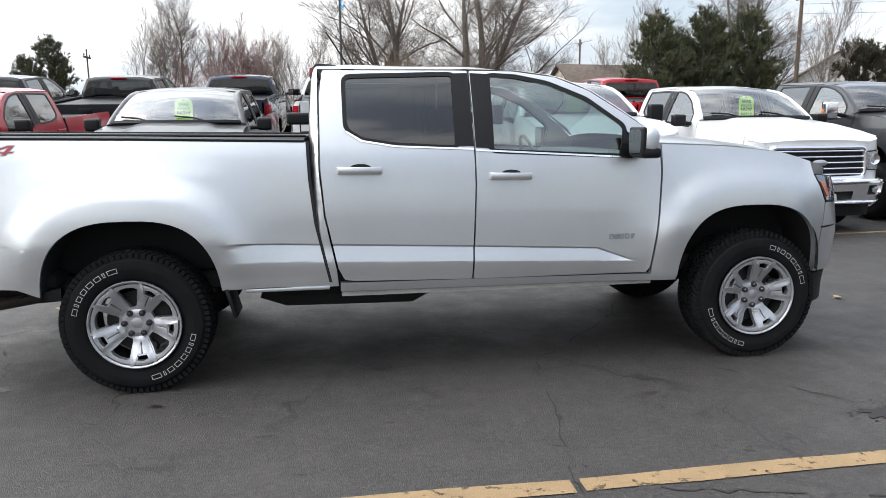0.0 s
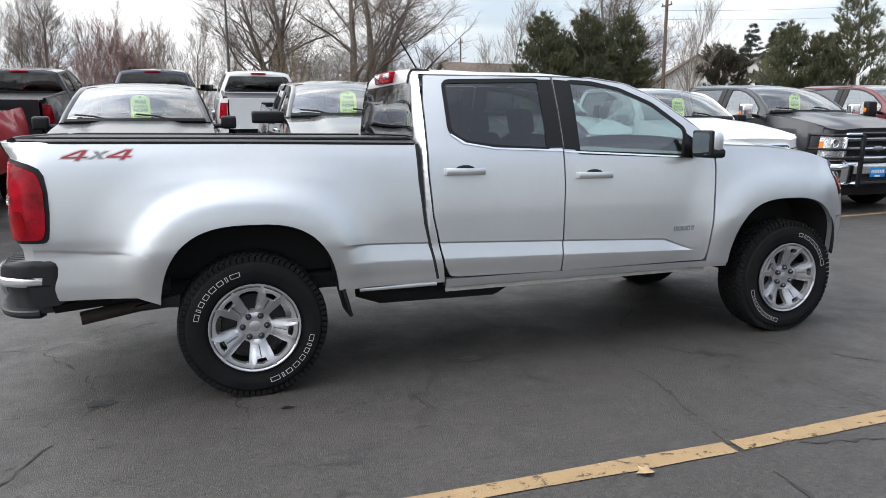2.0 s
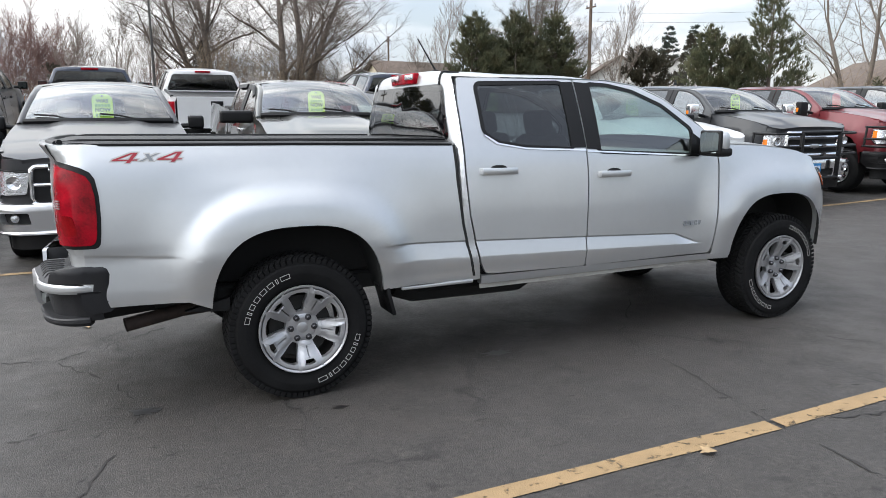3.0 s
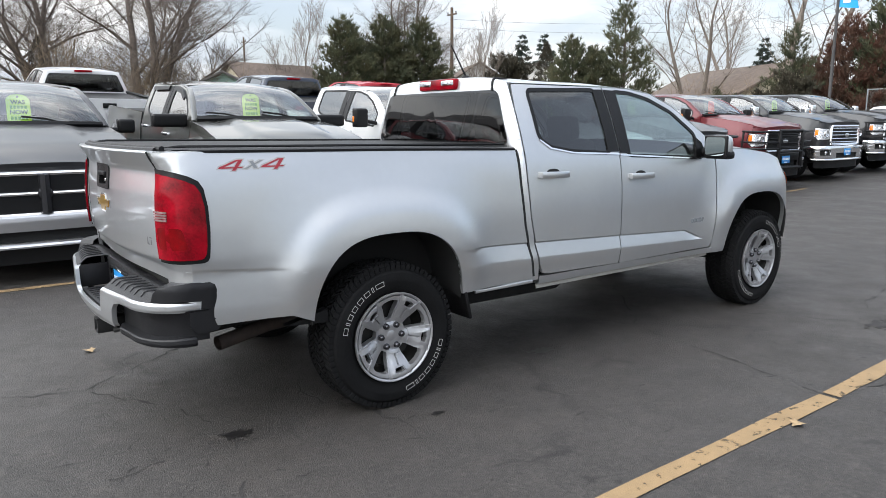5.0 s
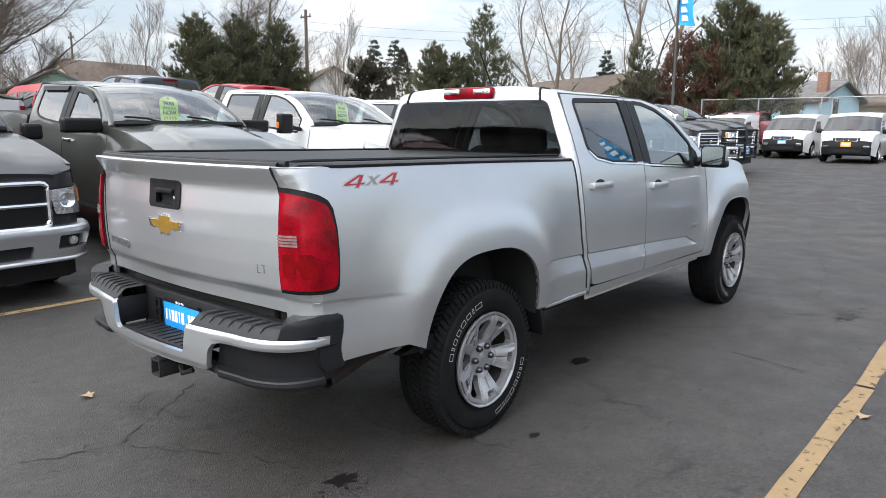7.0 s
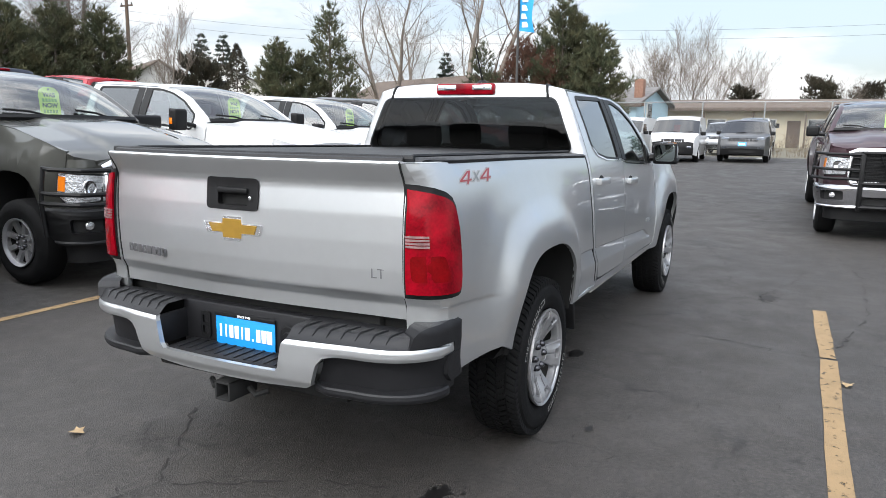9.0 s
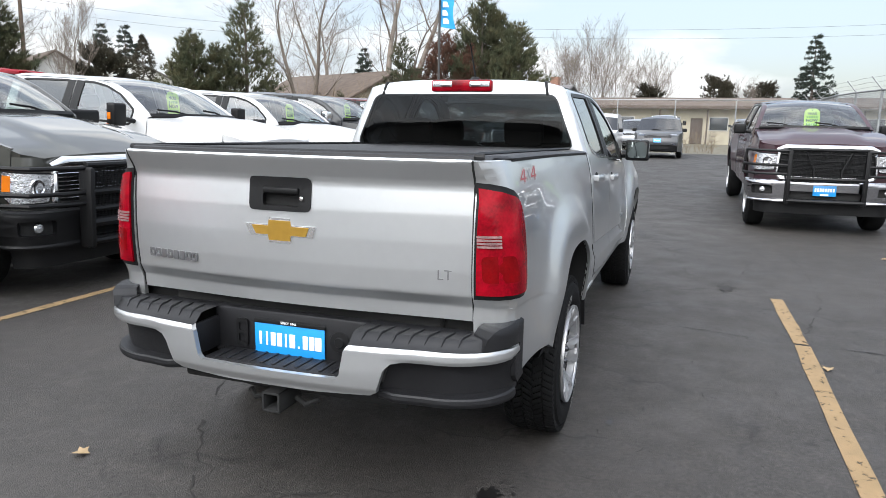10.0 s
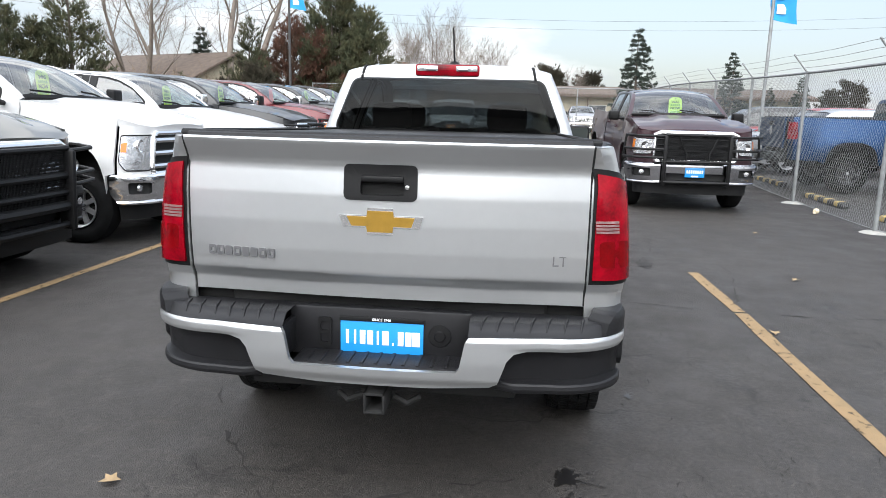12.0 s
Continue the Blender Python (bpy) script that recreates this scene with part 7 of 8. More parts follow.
def conifer(name, seed, h, wide, needles, label, tufts=620, blade=0.30, width=0.035, kind="pine", start=0.10):
    """Trunk, boughs and a ragged crown of needle tufts with gaps."""
    rng = random.Random(seed)
    tv, tf, cv, cf = [], [], [], []
    limb(tv, tf, Vector((0, 0, -0.2)), Vector((0, 0, 1)), h * 0.97, h * 0.022, 0.015, 7, rng, 0.03, 0.05, 8)
    levels = int(h * (2.6 if kind == "spruce" else 3.6))
    boughs = []
    for i in range(levels):
        t = start + (1 - start) * (i + (0.5 if kind == "spruce" else rng.random())) / levels
        if kind == "spruce":
            reach = wide * (1 - t) ** 0.85 + 0.15
        elif kind == "round":
            reach = wide * math.sqrt(max(0.02, 1 - (2 * t - 1) ** 2)) * rng.uniform(0.7, 1.1)
        else:
            reach = wide * (1 - t ** 1.8) * rng.uniform(0.6, 1.05) + 0.22
        for k in range({"spruce": 9, "round": 5, "pine": 4}[kind]):
            az = rng.uniform(0, 6.283)
            up = rng.uniform(-0.30, -0.05) if kind == "spruce" else rng.uniform(0.05, 0.75)
            p = Vector((0, 0, t * h))
            d = Vector((math.cos(az), math.sin(az), up))
            pts, _ = limb(tv, tf, p, d, reach * rng.uniform(0.75, 1.1), 0.03 * (1.2 - t), 0.008, 3, rng, 0.12, 0.10 if kind != "spruce" else 0.05, 4)
            boughs.append(pts)
    total = sum((b[-1] - b[0]).length for b in boughs)
    for b in boughs:
        n = max(3, int(tufts * (b[-1] - b[0]).length / total))
        for i in range(n):
            t = 0.18 + 0.86 * rng.random() ** 0.7
            k = min(len(b) - 2, int(t * (len(b) - 1)))
            q = b[k].lerp(b[k + 1], min(1.1, t * (len(b) - 1) - k))
            fluff = 0.06 if kind == "spruce" else 0.13
            q += Vector((rng.gauss(0, fluff), rng.gauss(0, fluff), rng.gauss(0, fluff * 0.8)))
            blades(cv, cf, q, (b[-1] - b[0]).normalized() * 0.6 + Vector((0, 0, 0.55 if kind != "spruce" else -0.15)), 13, blade, width, rng, 0.0, 1.7)
    root = thing(name, Matrix.Identity(4), label, "tree", "evergreen trees")
    raw("trunk", tv, tf, "bark", root)
    tagged(raw("crown", cv, cf, needles, root, smooth=False), kind="stuff")
    return root


def column(seed, h, wide, label):
    """A narrow cedar column of upright sprays."""
    rng = random.Random(seed)
    tv, tf, cv, cf = [], [], [], []
    limb(tv, tf, Vector((0, 0, -0.1)), Vector((0, 0, 1)), h * 0.9, 0.09, 0.02, 6, rng, 0.02, 0.02, 4)
    for i in range(1100):
        t = rng.random() ** 0.85
        rr = wide * math.sqrt(max(0.01, 1 - abs(2 * t - 0.75) ** 2.5 / 2.2)) * rng.uniform(0.55, 1.0) * (1 if t < 0.8 else (1.05 - t) / 0.25)
        az = rng.uniform(0, 6.283)
        blades(cv, cf, Vector((rr * math.cos(az), rr * math.sin(az), t * h)), Vector((math.cos(az) * 0.3, math.sin(az) * 0.3, 0.9)), 9, 0.24, 0.016, rng)
    root = thing("cedar_tree", Matrix.Identity(4), label, "tree", "evergreen trees")
    raw("trunk", tv, tf, "bark", root)
    tagged(raw("crown", cv, cf, "cedar", root, smooth=False), kind="stuff")
    return root


def brush(x0, x1, y0, y1, n, h, seed, mat="straw", label="dry leafless brush along the lot's edge"):
    """A thicket of thin dry stems."""
    rng = random.Random(seed)
    v, f = [], []
    for _ in range(n):
        x, y = rng.uniform(x0, x1), rng.uniform(y0, y1)
        hh = h * rng.uniform(0.4, 1.1)
        p = Vector((x, y, ground_height(x, y) - 0.05))
        pts, d = limb(v, f, p, Vector((rng.uniform(-0.3, 0.3), rng.uniform(-0.3, 0.3), 1)), hh, 0.014, 0.006, 3, rng, 0.2, 0.03, 3)
        for q in pts[1:]:
            for _k in range(4):
                limb(v, f, q, Vector((rng.uniform(-1, 1), rng.uniform(-1, 1), rng.uniform(0.1, 1.2))), hh * rng.uniform(0.2, 0.45), 0.008, 0.004, 3, rng, 0.3, 0.02, 2)
    tagged(raw("dry_brush", v, f, mat), label, "brush", kind="stuff")


def setdown(ob, x, y, rz=0.0, s=1.0):
    ob.matrix_world = pose(x, y, ground_height(x, y), 0, 0, rz) @ Matrix.Diagonal((s, s, s, 1))
    return ob


def again(ob, x, y, rz, s=1.0, label=""):
    c = copy_thing(ob, pose(x, y, ground_height(x, y), 0, 0, rz))
    c.scale = (s, s, s)
    if label:
        c["label"] = label
    return c


def plant():
    cotton = setdown(bare_tree("cottonwood_tree", 41, 14.0, 0.66, "bark", "large leafless cottonwood with a thick dark trunk", stems=3, rise=0.04, low=0.16, twigs=8, trunk_r=0.66, limbs=(7, 7)), 9.8, 44.7)
    again(cotton, 5.6, 50.0, 140, 0.95, "spreading leafless cottonwood with crooked limbs")
    again(cotton, 29.2, 42.6, 75, 0.86, "tall leafless cottonwood behind the pines")
    pale = setdown(bare_tree("cottonwood_tree", 11, 13.2, 0.58, "bark_pale", "broad leafless cottonwood with heavy pale limbs", stems=2, rise=0.05, low=0.34, twigs=5, trunk_r=0.50, limbs=(5, 6)), 37.0, 17.4, 200)
    again(pale, 37.6, 22.8, 60, 0.74, "leafless shade tree behind the brown roof")
    again(pale, 45.5, 25.0, 300, 0.8, "leafless shade tree behind the roofs")
    poplar = setdown(bare_tree("poplar_tree", 5, 9.5, 0.40, "bark_pale", "slim leafless poplar with upswept twigs", rise=0.18, low=0.12, twigs=5, trunk_r=0.11, limbs=(8, 6)), -13.0, 53.0, 0, 1.0)
    for x, y, rz, s in ((-14.6, 54.0, 40, 0.95), (-2.6, 37.0, 100, 0.60), (-1.5, 38.2, 200, 0.56), (-0.6, 37.0, 10, 0.52), (-0.9, 50.0, 60, 0.85), (1.0, 51.0, 15, 0.80), (2.4, 50.0, 150, 0.76), (25.7, 55.0, 10, 1.25), (24.0, 56.0, 250, 0.85), (28.4, 33.1, 20, 0.90), (29.3, 34.2, 80, 0.72), (22.6, 60.0, 200, 0.8), (-8.0, 47.5, 310, 0.75)):
        again(poplar, x, y, rz, s)
    grey = setdown(bare_tree("shade_tree", 23, 9.8, 0.55, "bark", "leafless grey shade tree with many fine twigs", rise=0.10, low=0.14, twigs=7, trunk_r=0.17), -9.7, 46.7, 0, 0.92)
    for x, y, rz, s in ((-10.8, 47.6, 120, 0.78), (14.2, 46.0, 70, 0.66), (12.6, 47.5, 300, 0.62), (-24.0, 46.0, 45, 0.9)):
        again(grey, x, y, rz, s)
    airy = setdown(bare_tree("shade_tree", 62, 8.6, 0.46, "bark_pale", "pale leafless tree with a fine fan of twigs", stems=3, rise=0.12, low=0.16, twigs=4, trunk_r=0.15, limbs=(7, 6)), 58.0 + 10.5, 9.4, 30, 1.12)
    for x, y, rz, s in ((70.0, 7.2, 200, 0.92), (69.5, 11.4, 90, 0.95), (74.0, 2.9, 120, 0.86), (76.0, -4.6, 20, 0.62)):
        again(airy, x, y, rz, s)
    red = setdown(bare_tree("plum_shrub", 31, 6.6, 0.46, "bark_red", "reddish leafless multi-stemmed shrub tree", stems=5, rise=0.12, low=0.12, twigs=5, trunk_r=0.09, limbs=(6, 7)), -4.9, 40.2, 0, 0.86)
    again(red, -6.6, 41.0, 90, 0.72)
    again(red, -3.4, 41.2, 200, 0.68)
    pine = setdown(conifer("pine_tree", 3, 6.5, 2.4, "needle", "dark green pine with a dense ragged crown", 3300, 0.30, 0.012, start=0.02), 18.0, 32.6, 0, 1.06)
    for x, y, rz, s in ((21.0, 33.3, 120, 1.10), (23.5, 32.9, 230, 1.10), (19.4, 34.0, 30, 0.95), (22.2, 34.2, 200, 0.98), (24.6, 33.6, 310, 0.72)):
        again(pine, x, y, rz, s)
    again(pine, -14.6, 37.4, 10, 0.80, "dark green pine at the lot's far edge")
    again(pine, -16.4, 38.4, 80, 0.66, "dark green pine at the lot's far edge")
    again(pine, 26.6, 21.6, 10, 0.74, "dense lower pine beside the tall open one")
    again(pine, 25.7, 22.5, 150, 0.82, "dense lower pine beside the tall open one")
    again(pine, 33.4, 9.9, 60, 1.16, "large dark pine behind the far fence")
    again(pine, 33.4, 8.0, 190, 0.96, "large dark pine behind the far fence")
    again(pine, 35.0, 9.4, 280, 1.06, "large dark pine behind the far fence")
    open_pine = setdown(conifer("pine_tree", 8, 7.4, 2.3, "needle", "tall open-branched pine with visible limbs", 1500, 0.34, 0.011), 28.0, 20.9, 0, 0.98)
    again(open_pine, 30.4, 13.2, 70, 0.72, "smaller open pine beside the banner pole")
    again(open_pine, 28.6, 15.8, 200, 0.36, "young pine in front of the brown roof")
    rusty = setdown(conifer("pine_tree", 14, 6.4, 2.3, "needle_rust", "rust-brown dying pine with dense needles", 2400, 0.32, 0.012), 32.4, 11.7, 0, 0.88)
    again(rusty, 32.8, 10.5, 90, 0.80)
    again(rusty, 32.2, 13.1, 200, 0.62)
    spruce = setdown(conifer("spruce_tree", 17, 8.6, 2.5, "needle_blue", "dark cone-shaped spruce with drooping boughs", 3400, 0.24, 0.018, "spruce", 0.04), 49.3, 51.9, 0, 1.16)
    again(spruce, 54.7, 54.2, 100, 1.24)
    again(spruce, 49.1, -7.9, 40, 0.86, "cone-shaped spruce beyond the fence")
    again(spruce, 58.5, -16.9, 160, 0.78, "broad spruce beyond the chain-link fence")
    again(spruce, 52.9, -20.5, 60, 0.52)
    again(spruce, 53.6, -18.5, 10, 0.43)
    again(spruce, 40.5, 20.4, 10, 0.72, "thin spruce behind the brown roof")
    low_pine = setdown(conifer("pine_tree", 27, 3.7, 1.7, "cedar", "low round olive-brown pine", 1700, 0.24, 0.014, "round", 0.02), 31.1, 33.6, 0, 1.40)
    for x, y, rz, s in ((51.8, -23.6, 0, 1.02), (52.2, -22.4, 60, 0.86), (70.0, 4.0, 60, 1.34), (75.0, -2.5, 20, 1.60), (79.0, -7.0, 120, 1.50), (28.6, 12.2, 20, 0.8), (29.4, 13.9, 70, 0.62), (29.0, 15.4, 140, 0.58), (29.6, 16.6, 10, 0.50), (28.4, 18.2, 250, 0.55), (-3.0, 33.0, 100, 0.72)):
        again(low_pine, x, y, rz, s)
    ced = setdown(column(2, 6.9, 0.85, "narrow brown-green cedar column"), 36.8, 35.6, 0, 1.0)
    again(ced, 47.6, 41.0, 60, 1.12)
    again(ced, 52.0, 46.0, 160, 0.95)
    again(ced, 4.9, 50.0, 200, 0.86)
    brush(-18, 4, 34, 44, 300, 2.2, 5)
    brush(4, 15, 42, 47, 420, 4.4, 15)
    brush(5, 13, 46, 50, 200, 6.0, 25, "bark")
    brush(24, 34, 34, 38, 150, 2.6, 16)
    brush(28, 36, 13.5, 19, 240, 2.4, 6)
    brush(33.5, 36, -2, 7, 90, 1.0, 7)
    brush(-8, 3, 41, 46, 130, 3.4, 9, "bark_red", "reddish leafless thicket behind the lot")


plant()

# ---- houses, fence, poles ----
def house(label, x, y, rz, L, W, wall_h, roof_h, siding, roof, windows=(), stack=None):
    """A gabled house: walls, roof slabs, windows with frames."""
    root = thing("house", pose(x, y, ground_height(x, y), 0, 0, rz), label, "house", "houses round the lot")
    bm = bmesh.new()
    pts = [(-W / 2, -0.3), (W / 2, -0.3), (W / 2, wall_h), (0, wall_h + roof_h), (-W / 2, wall_h)]
    a = [bm.verts.new((-L / 2, p, q)) for p, q in pts]
    b = [bm.verts.new((L / 2, p, q)) for p, q in pts]
    bm.faces.new(a[::-1])
    bm.faces.new(b)
    for i in range(5):
        bm.faces.new((a[i], a[(i + 1) % 5], b[(i + 1) % 5], b[i]))
    bmesh.ops.recalc_face_normals(bm, faces=bm.faces[:])
    part("wall", bm, siding, root)
    n = int(wall_h / 0.4)
    for s in (-1, 1):
        ang = math.degrees(math.atan2(roof_h, W / 2))
        ln = math.hypot(W / 2, roof_h) + 0.45
        c = (0, s * (W / 4 + 0.15), wall_h + roof_h / 2 - 0.02)
        rf = part("roof", boxed(c, (L + 0.8, ln, 0.14), 0.02, (-s * ang, 0, 0)), roof, root)
        part("fascia", boxed((0, s * (W / 2 + 0.36), wall_h - 0.24 * roof_h), (L + 0.82, 0.06, 0.2), 0.01), "wood_trim", rf)
    for wx, wy, wz, ww, wh, face in windows:
        if face == "x":
            c, sz = (wx, wy, wz), (0.08, ww, wh)
        else:
            c, sz = (wx, wy, wz), (ww, 0.08, wh)
        w = part("window", boxed(c, tuple(k + (0.12 if k > 0.1 else 0) for k in sz), 0.01), "siding_white", root)
        part("pane", boxed(c, tuple(k + (0.03 if k < 0.1 else 0) for k in sz), 0.004), "glass_house", w)
    if stack:
        part("chimney", boxed((stack[0], stack[1], wall_h + roof_h * 0.6), (0.55, 0.55, 1.7), 0.02), "brick", root)
    return root


house("white gabled house with grey shingle roof behind the trees", 40.5, 49.5, 62, 9, 8, 3.6, 2.6, "siding_white", "roof", [(-2.6, -4.02, 2.0, 0.9, 1.0, "y"), (-4.52, 0.3, 2.6, 0.9, 0.9, "x")])
house("white two-storey gabled house with small window", 47.5, 47.0, 40, 9, 7, 4.6, 1.7, "siding_white", "roof_grey", [(-4.52, 0.2, 4.4, 1.1, 1.1, "x"), (-4.52, -1.9, 2.2, 0.9, 1.1, "x")])
house("brown-roofed house behind bare trees", 23.4, 56.0, 8, 7.5, 6, 4.0, 2.0, "siding_beige", "roof")
house("teal-sided shed with pale roof", 16.0, 45.5, 62, 7, 5, 3.2, 1.2, "siding_teal", "roof_grey")
house("low brown-roofed bungalow behind the pines", 41.0, 22.5, 65, 11, 9, 2.2, 2.2, "siding_beige", "roof", stack=(1.0, -1.0))
house("pale blue two-storey house with dark eaves", 47.0, 10.4, 84, 5.5, 7, 3.0, 1.0, "siding_blue", "roof_grey", [(-1.2, 3.52, 2.4, 0.9, 1.1, "y"), (1.0, 3.52, 2.4, 0.9, 1.1, "y"), (-2.79, 1.0, 2.4, 0.9, 1.1, "x")], stack=(-2.6, 2.6))
house("grey-roofed building at the back of the lot", -27.0, 40.0, 20, 14, 8, 3.2, 1.6, "siding_beige", "roof_grey")


def motel():
    root = thing("motel", pose(59.0, -6.0, ground_height(59, -6), 0, 0, 0), "long low beige motel with brown overhanging roof", "building")
    part("wall", boxed((3.5, 0, 1.3), (7, 34, 3.4), 0.02), "siding_beige", root)
    part("roof", boxed((1.6, 0, 3.42), (5.6, 35.5, 0.16), 0.02, (0, -9, 0)), "roof", root, "brown shingle roof")
    part("roof", boxed((7.1, 0, 3.42), (5.6, 35.5, 0.16), 0.02, (0, 9, 0)), "roof", root)
    part("fascia", boxed((-1.16, 0, 2.96), (0.08, 35.5, 0.26), 0.01), "wood_trim", root)
    for i in range(9):
        y = -15 + 3.7 * i
        w = part("window", boxed((-0.02, y, 1.65), (0.08, 1.5, 1.15), 0.01), "siding_white", root)
        part("pane", boxed((-0.05, y, 1.65), (0.06, 1.36, 1.0), 0.005), "glass_house", w)
        part("door", boxed((-0.02, y + 1.7, 1.05), (0.08, 0.95, 2.1), 0.01), "wood_trim", root)
        part("post", boxed((-0.95, y + 0.9, 1.3), (0.12, 0.12, 2.9), 0.01), "wood_trim", root)


motel()


def fence(label, x0, y0, x1, y1, h, gap, arms=None, cell=0.075):
    """Chain-link: posts, rails, diagonal wires bent over each other, and barbed wire on arms."""
    root = thing("chain_link_fence", Matrix.Identity(4), label, "fence", "chain-link fences")
    L = math.hypot(x1 - x0, y1 - y0)
    d = Vector(((x1 - x0) / L, (y1 - y0) / L, 0))
    n = max(1, round(L / gap))

    def at(s, z):
        p = Vector((x0, y0, 0)) + d * s
        return Vector((p.x, p.y, ground_height(p.x, p.y) + z))

    for i in range(n + 1):
        s = L * i / n
        part("post", tube(bmesh.new(), [at(s, -0.1), at(s, h + 0.03)], 0.032, 10), "galv", root)
        bm = bmesh.new()
        lathe(bm, [(0.0, 0.035), (0.12, 0.03), (0.20, 0.0)], 16, "z", at(s, 0))
        part("post_footing", bm, "concrete", root)
        if arms:
            a = Vector((*arms, 0))
            part("wire_arm", tube(bmesh.new(), [at(s, h), at(s, h + 0.32) + a * 0.30], 0.018, 6), "galv", root)
    m = int(L / 1.7)
    part("top_rail", tube(bmesh.new(), [at(L * i / m, h) for i in range(m + 1)], 0.022, 8), "galv", root)
    part("bottom_wire", tube(bmesh.new(), [at(L * i / m, 0.05) for i in range(m + 1)], 0.005, 4), "galv", root)
    v, f = [], []
    nrm = Vector((-d.y, d.x, 0))
    for sgn in (-1, 1):
        k = -int(h / cell)
        while k * cell < L:
            s0, s1 = k * cell, k * cell + h * 0.82
            t0, t1 = max(0.0, -s0 / (s1 - s0)), min(1.0, (L - s0) / (s1 - s0))
            if t1 > t0:
                pts = []
                for t in (t0, (t0 + t1) / 2, t1):
                    z = 0.05 + (h - 0.05) * (t if sgn > 0 else 1 - t)
                    pts.append(at(s0 + (s1 - s0) * t, z) + nrm * 0.004 * sgn)
                w = 0.0021
                for a, b in zip(pts, pts[1:]):
                    dd = (b - a).normalized()
                    e1 = dd.cross(nrm).normalized()
                    base = len(v)
                    for p in (a, b):
                        for q in (e1 * w, -e1 * w * 0.5 + nrm * w, -e1 * w * 0.5 - nrm * w):
                            v.append(tuple(p + q))
                    for j in range(3):
                        f.append((base + j, base + (j + 1) % 3, base + 3 + (j + 1) % 3, base + 3 + j))
            k += 1
    tagged(raw("wire_mesh", v, f, "galv", root), kind="stuff")
    if arms:
        a = Vector((*arms, 0))
        for k in (0.3, 0.62, 0.95):
            m = int(L / 1.1)
            part("barbed_wire", tube(bmesh.new(), [at(L * i / m, h + 0.32 * k - 0.02 * math.sin(math.pi * ((i * 1.1 / gap) % 1))) + a * 0.30 * k for i in range(m + 1)], 0.004, 4), "galv", root)
    return root


fence("galvanised chain-link fence with barbed wire along the lane", 3.58, -5.35, 32.0, -5.35, 2.32, 3.3, (0.2, 0.8))
fence("galvanised chain-link fence across the lane's far end", 31.6, -5.35, 31.6, 10.4, 2.5, 2.7)


def banner_pole(x, y, top, z0, z1, mat, label, side=1, r=0.05):
    g = ground_height(x, y)
    root = thing("banner_pole", pose(x, y, g), label, "pole", "banner poles")
    part("pole", tube(bmesh.new(), [(0, 0, -0.1), (0, 0, top - g)], [r, r * 0.7], 10), mat, root)

    def cloth(s, t):
        q = 0.72 * s * (1 - 0.25 * t)
        return Vector((side * 0.3 * q, -side * q, z0 - g + (z1 - z0) * t)) + Vector((0.10 * math.sin(5 * t + 3 * s), 0.06 * math.sin(7 * t), -0.1 * s))

    part("banner", sheet(cloth, 8, 14), "banner", root, "bright blue cloth banner with white block marks")
    for i in range(6):
        c = cloth(0.45, 0.88 - 0.15 * i)
        part("banner_mark", boxed(c + Vector((-0.03, 0, 0)), (0.012, 0.26, (z1 - z0) * 0.10), 0.003, (0, 0, 15)), "plate_white", root)


banner_pole(1.1, 38.4, 9.6, 8.2, 10.2, "pole_dark", "tall dark pole carrying a blue banner", 1, 0.08)
banner_pole(28.2, 10.4, 8.2, 6.0, 8.4, "pole_dark", "tall dark pole with blue banner by the pines", 1, 0.07)
banner_pole(16.6, -6.7, 7.5, 4.15, 6.6, "galv", "pale steel pole with blue banner behind the fence", 1, 0.05)


def utility_pole(x, y, h, r=0.13):
    root = thing("utility_pole", pose(x, y, ground_height(x, y)), "weathered wooden utility pole", "pole", "utility poles")
    part("pole", tube(bmesh.new(), [(0, 0, -0.2), (0, 0, h)], [r, r * 0.7], 10), "pole_wood", root)
    part("crossarm", boxed((0, 0, h - 0.5), (0.1, 1.2, 0.1), 0.01), "pole_wood", root)
    for s in (-0.5, 0, 0.5):
        bm = bmesh.new()
        lathe(bm, [(0.0, h - 0.28), (0.04, h - 0.30), (0.05, h - 0.36), (0.03, h - 0.44)], 8, "z", (0, s, 0))
        part("insulator", bm, "pole_dark", root)


utility_pole(31.8, 40.8, 9.7, 0.16)
utility_pole(-14.5, 42.8, 5.2, 0.06)
utility_pole(24.8, 65.6, 9.4, 0.12)
utility_pole(57.5, 16.0, 9.4)
utility_pole(56.5, -34.0, 9.4)


def wire(a, b, sag, r=0.008):
    pts = [Vector(a).lerp(Vector(b), i / 16) - Vector((0, 0, sag * 4 * (i / 16) * (1 - i / 16))) for i in range(17)]
    tagged(part("overhead_wire", tube(bmesh.new(), pts, r, 4), "pole_dark"), "thin dark overhead power line", "power line", "overhead wires")


for dz, dy in ((9.9, 0.5), (9.2, 0.0)):
    wire((57.5, 16 + dy, dz), (56.5, -34 + dy, dz), 0.7)
    wire((31.8, 40.8 + dy, dz - 0.6), (57.5, 16 + dy, dz), 0.9)


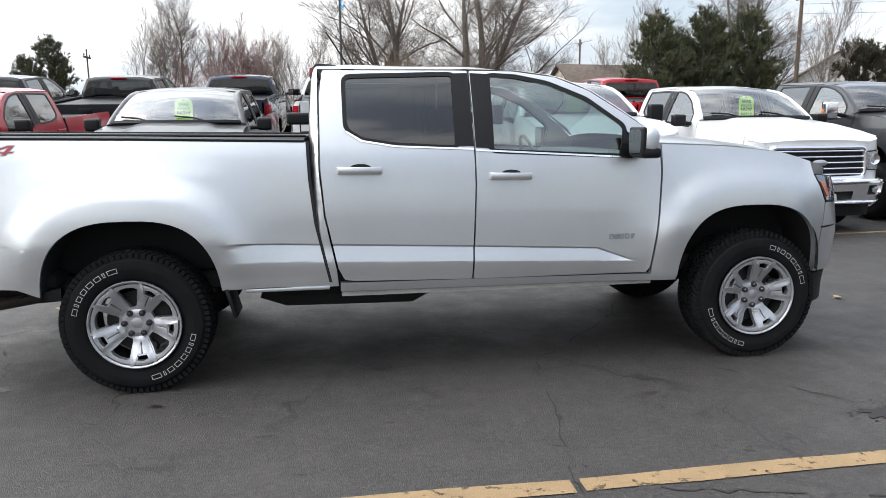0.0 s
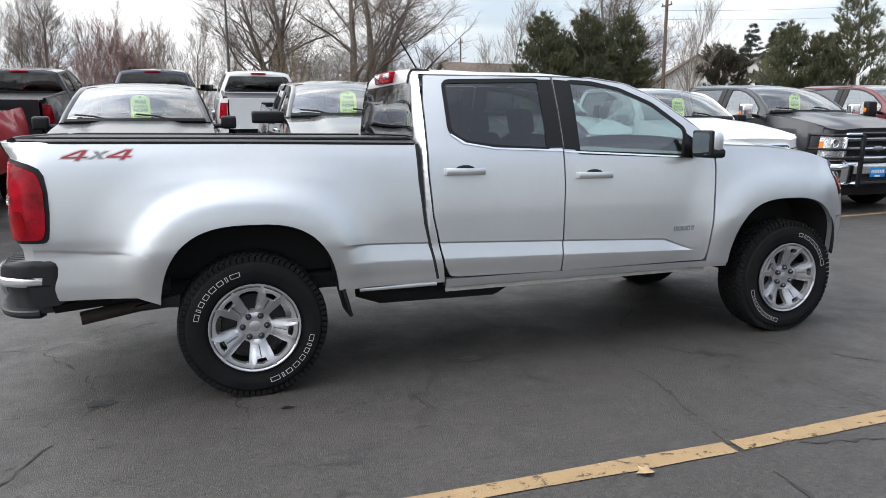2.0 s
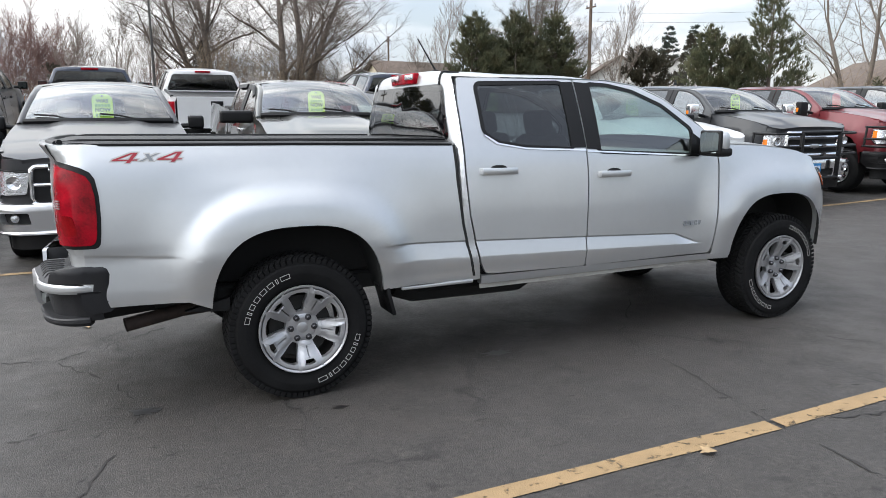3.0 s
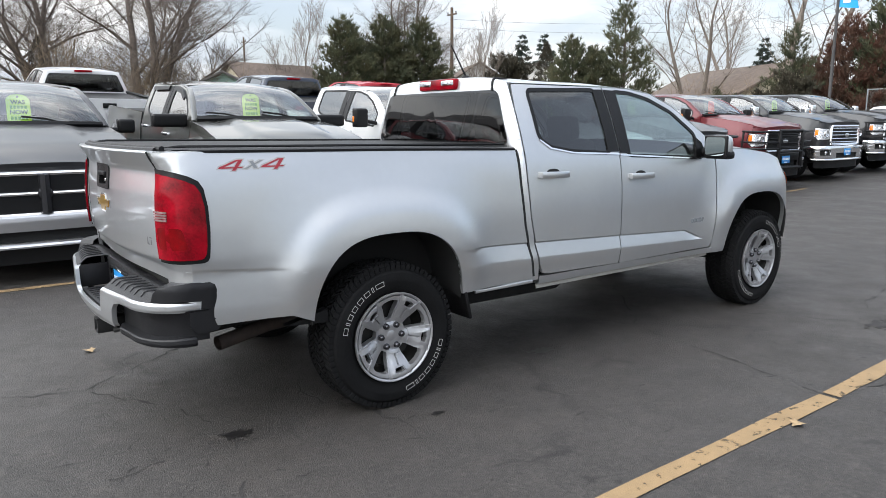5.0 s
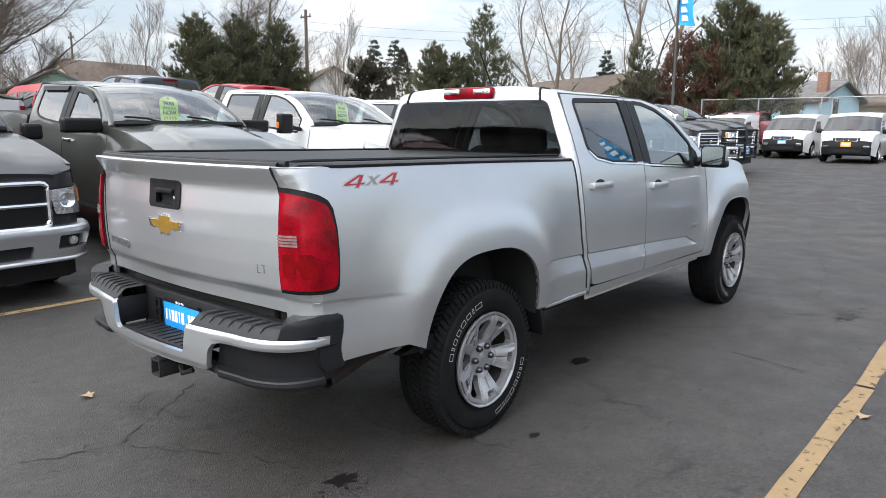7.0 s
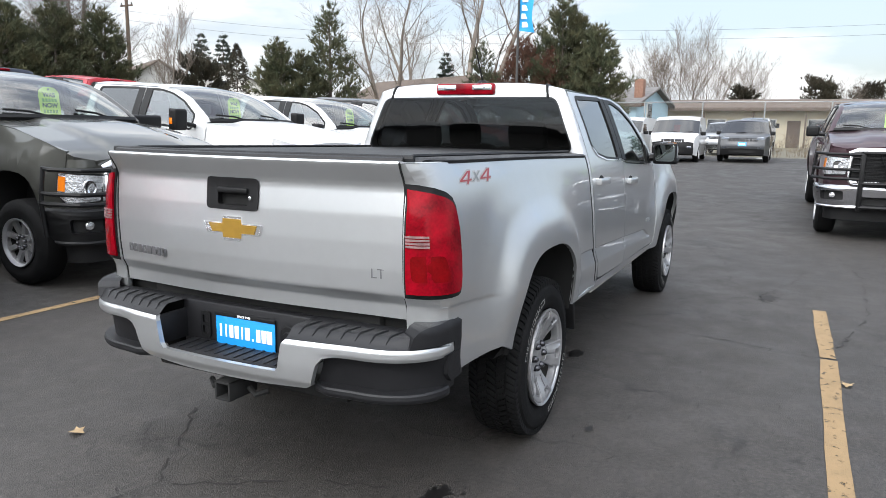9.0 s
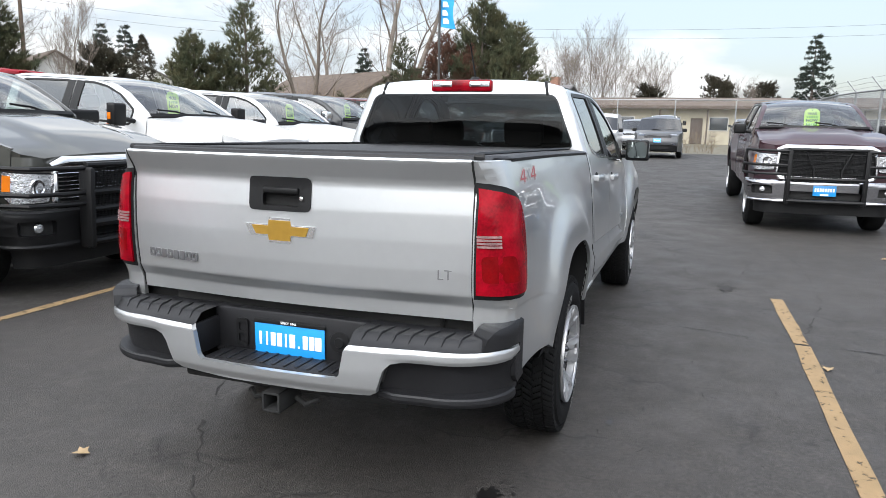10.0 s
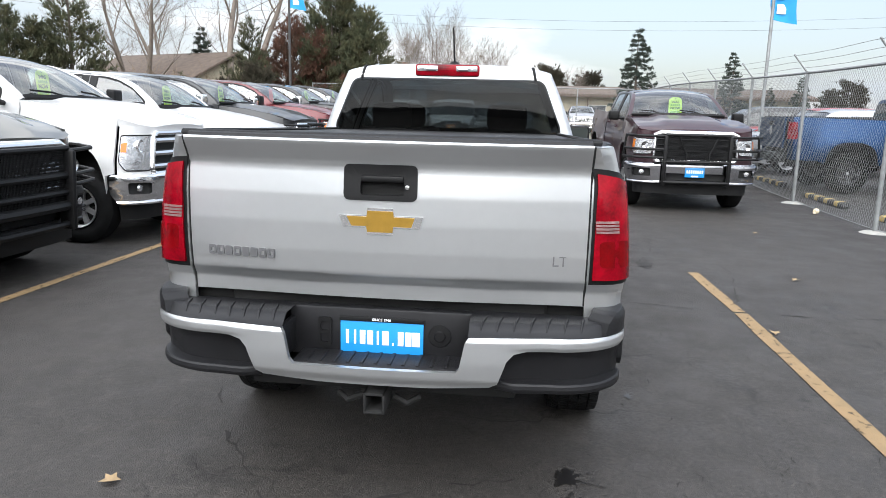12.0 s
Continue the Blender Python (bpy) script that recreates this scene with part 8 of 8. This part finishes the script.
def bungalow_behind():
    """A plain building that closes the lot behind the camera."""
    root = thing("showroom", pose(-27, 2, 0), "plain pale showroom with dark fascia behind the lot", "building")
    part("wall", boxed((0, 0, 1.7), (6, 44, 3.6), 0.03), "wall_plain", root)
    part("fascia", boxed((0.2, 0, 3.9), (6.8, 45, 0.8), 0.03), "wall_dark", root)


bungalow_behind()

# ---- small things ----
def wheel_stop(x, y, rz):
    g = ground_height(x, y)
    root = thing("wheel_stop", pose(x, y, g, 0, 0, rz), "black rubber wheel stop with faded yellow blocks", "wheel stop", "wheel stops")
    part("body", boxed((0, 0, 0.05), (1.8, 0.15, 0.10), 0.03), "stop_black", root)
    for i in range(4):
        part("yellow_block", boxed((-0.66 + 0.44 * i, 0, 0.055), (0.2, 0.156, 0.10), 0.03), "stop_yellow", root)


for x, y in ((13.2, -6.0), (10.15, -6.0), (7.25, -6.05), (16.2, -6.0)):
    wheel_stop(x, y, 0)


def leaf(x, y, rz, s=0.044):
    bm = bmesh.new()
    pts = [(0, -1), (0.35, -0.55), (0.85, -0.5), (0.55, 0.0), (0.8, 0.5), (0.3, 0.45), (0, 1), (-0.3, 0.45), (-0.8, 0.5), (-0.55, 0.0), (-0.85, -0.5), (-0.35, -0.55)]
    c = bm.verts.new((0, 0, 0.012))
    vs = [bm.verts.new((a * s, b * s, 0.004 + 0.02 * abs(a))) for a, b in pts]
    for a, b in zip(vs, vs[1:] + vs[:1]):
        bm.faces.new((c, a, b))
    ob = part("fallen_leaf", bm, "leaf")
    ob.matrix_world = pose(x, y, ground_height(x, y) + 0.004, 0, 0, rz)
    tagged(ob, "curled dry brown leaf lying on asphalt", "leaf", "fallen leaves")


for x, y, rz in ((-1.185, 1.108, 20), (1.47, -2.31, 80), (6.2, -3.6, 10), (3.3, -3.1, 200), (5.1, 0.4, 90)):
    leaf(x, y, rz)


def paper_cup(x, y):
    bm = bmesh.new()
    lathe(bm, [(0.0, 0.0), (0.032, 0.0), (0.045, 0.14), (0.048, 0.145), (0.044, 0.146), (0.0, 0.14)], 16, "z")
    ob = part("paper_cup", bm, "cup")
    ob.matrix_world = pose(x, y, ground_height(x, y) + 0.045, 90, 0, 60)
    tagged(ob, "crumpled yellow paper cup lying on asphalt", "cup")


paper_cup(8.47, -5.20)
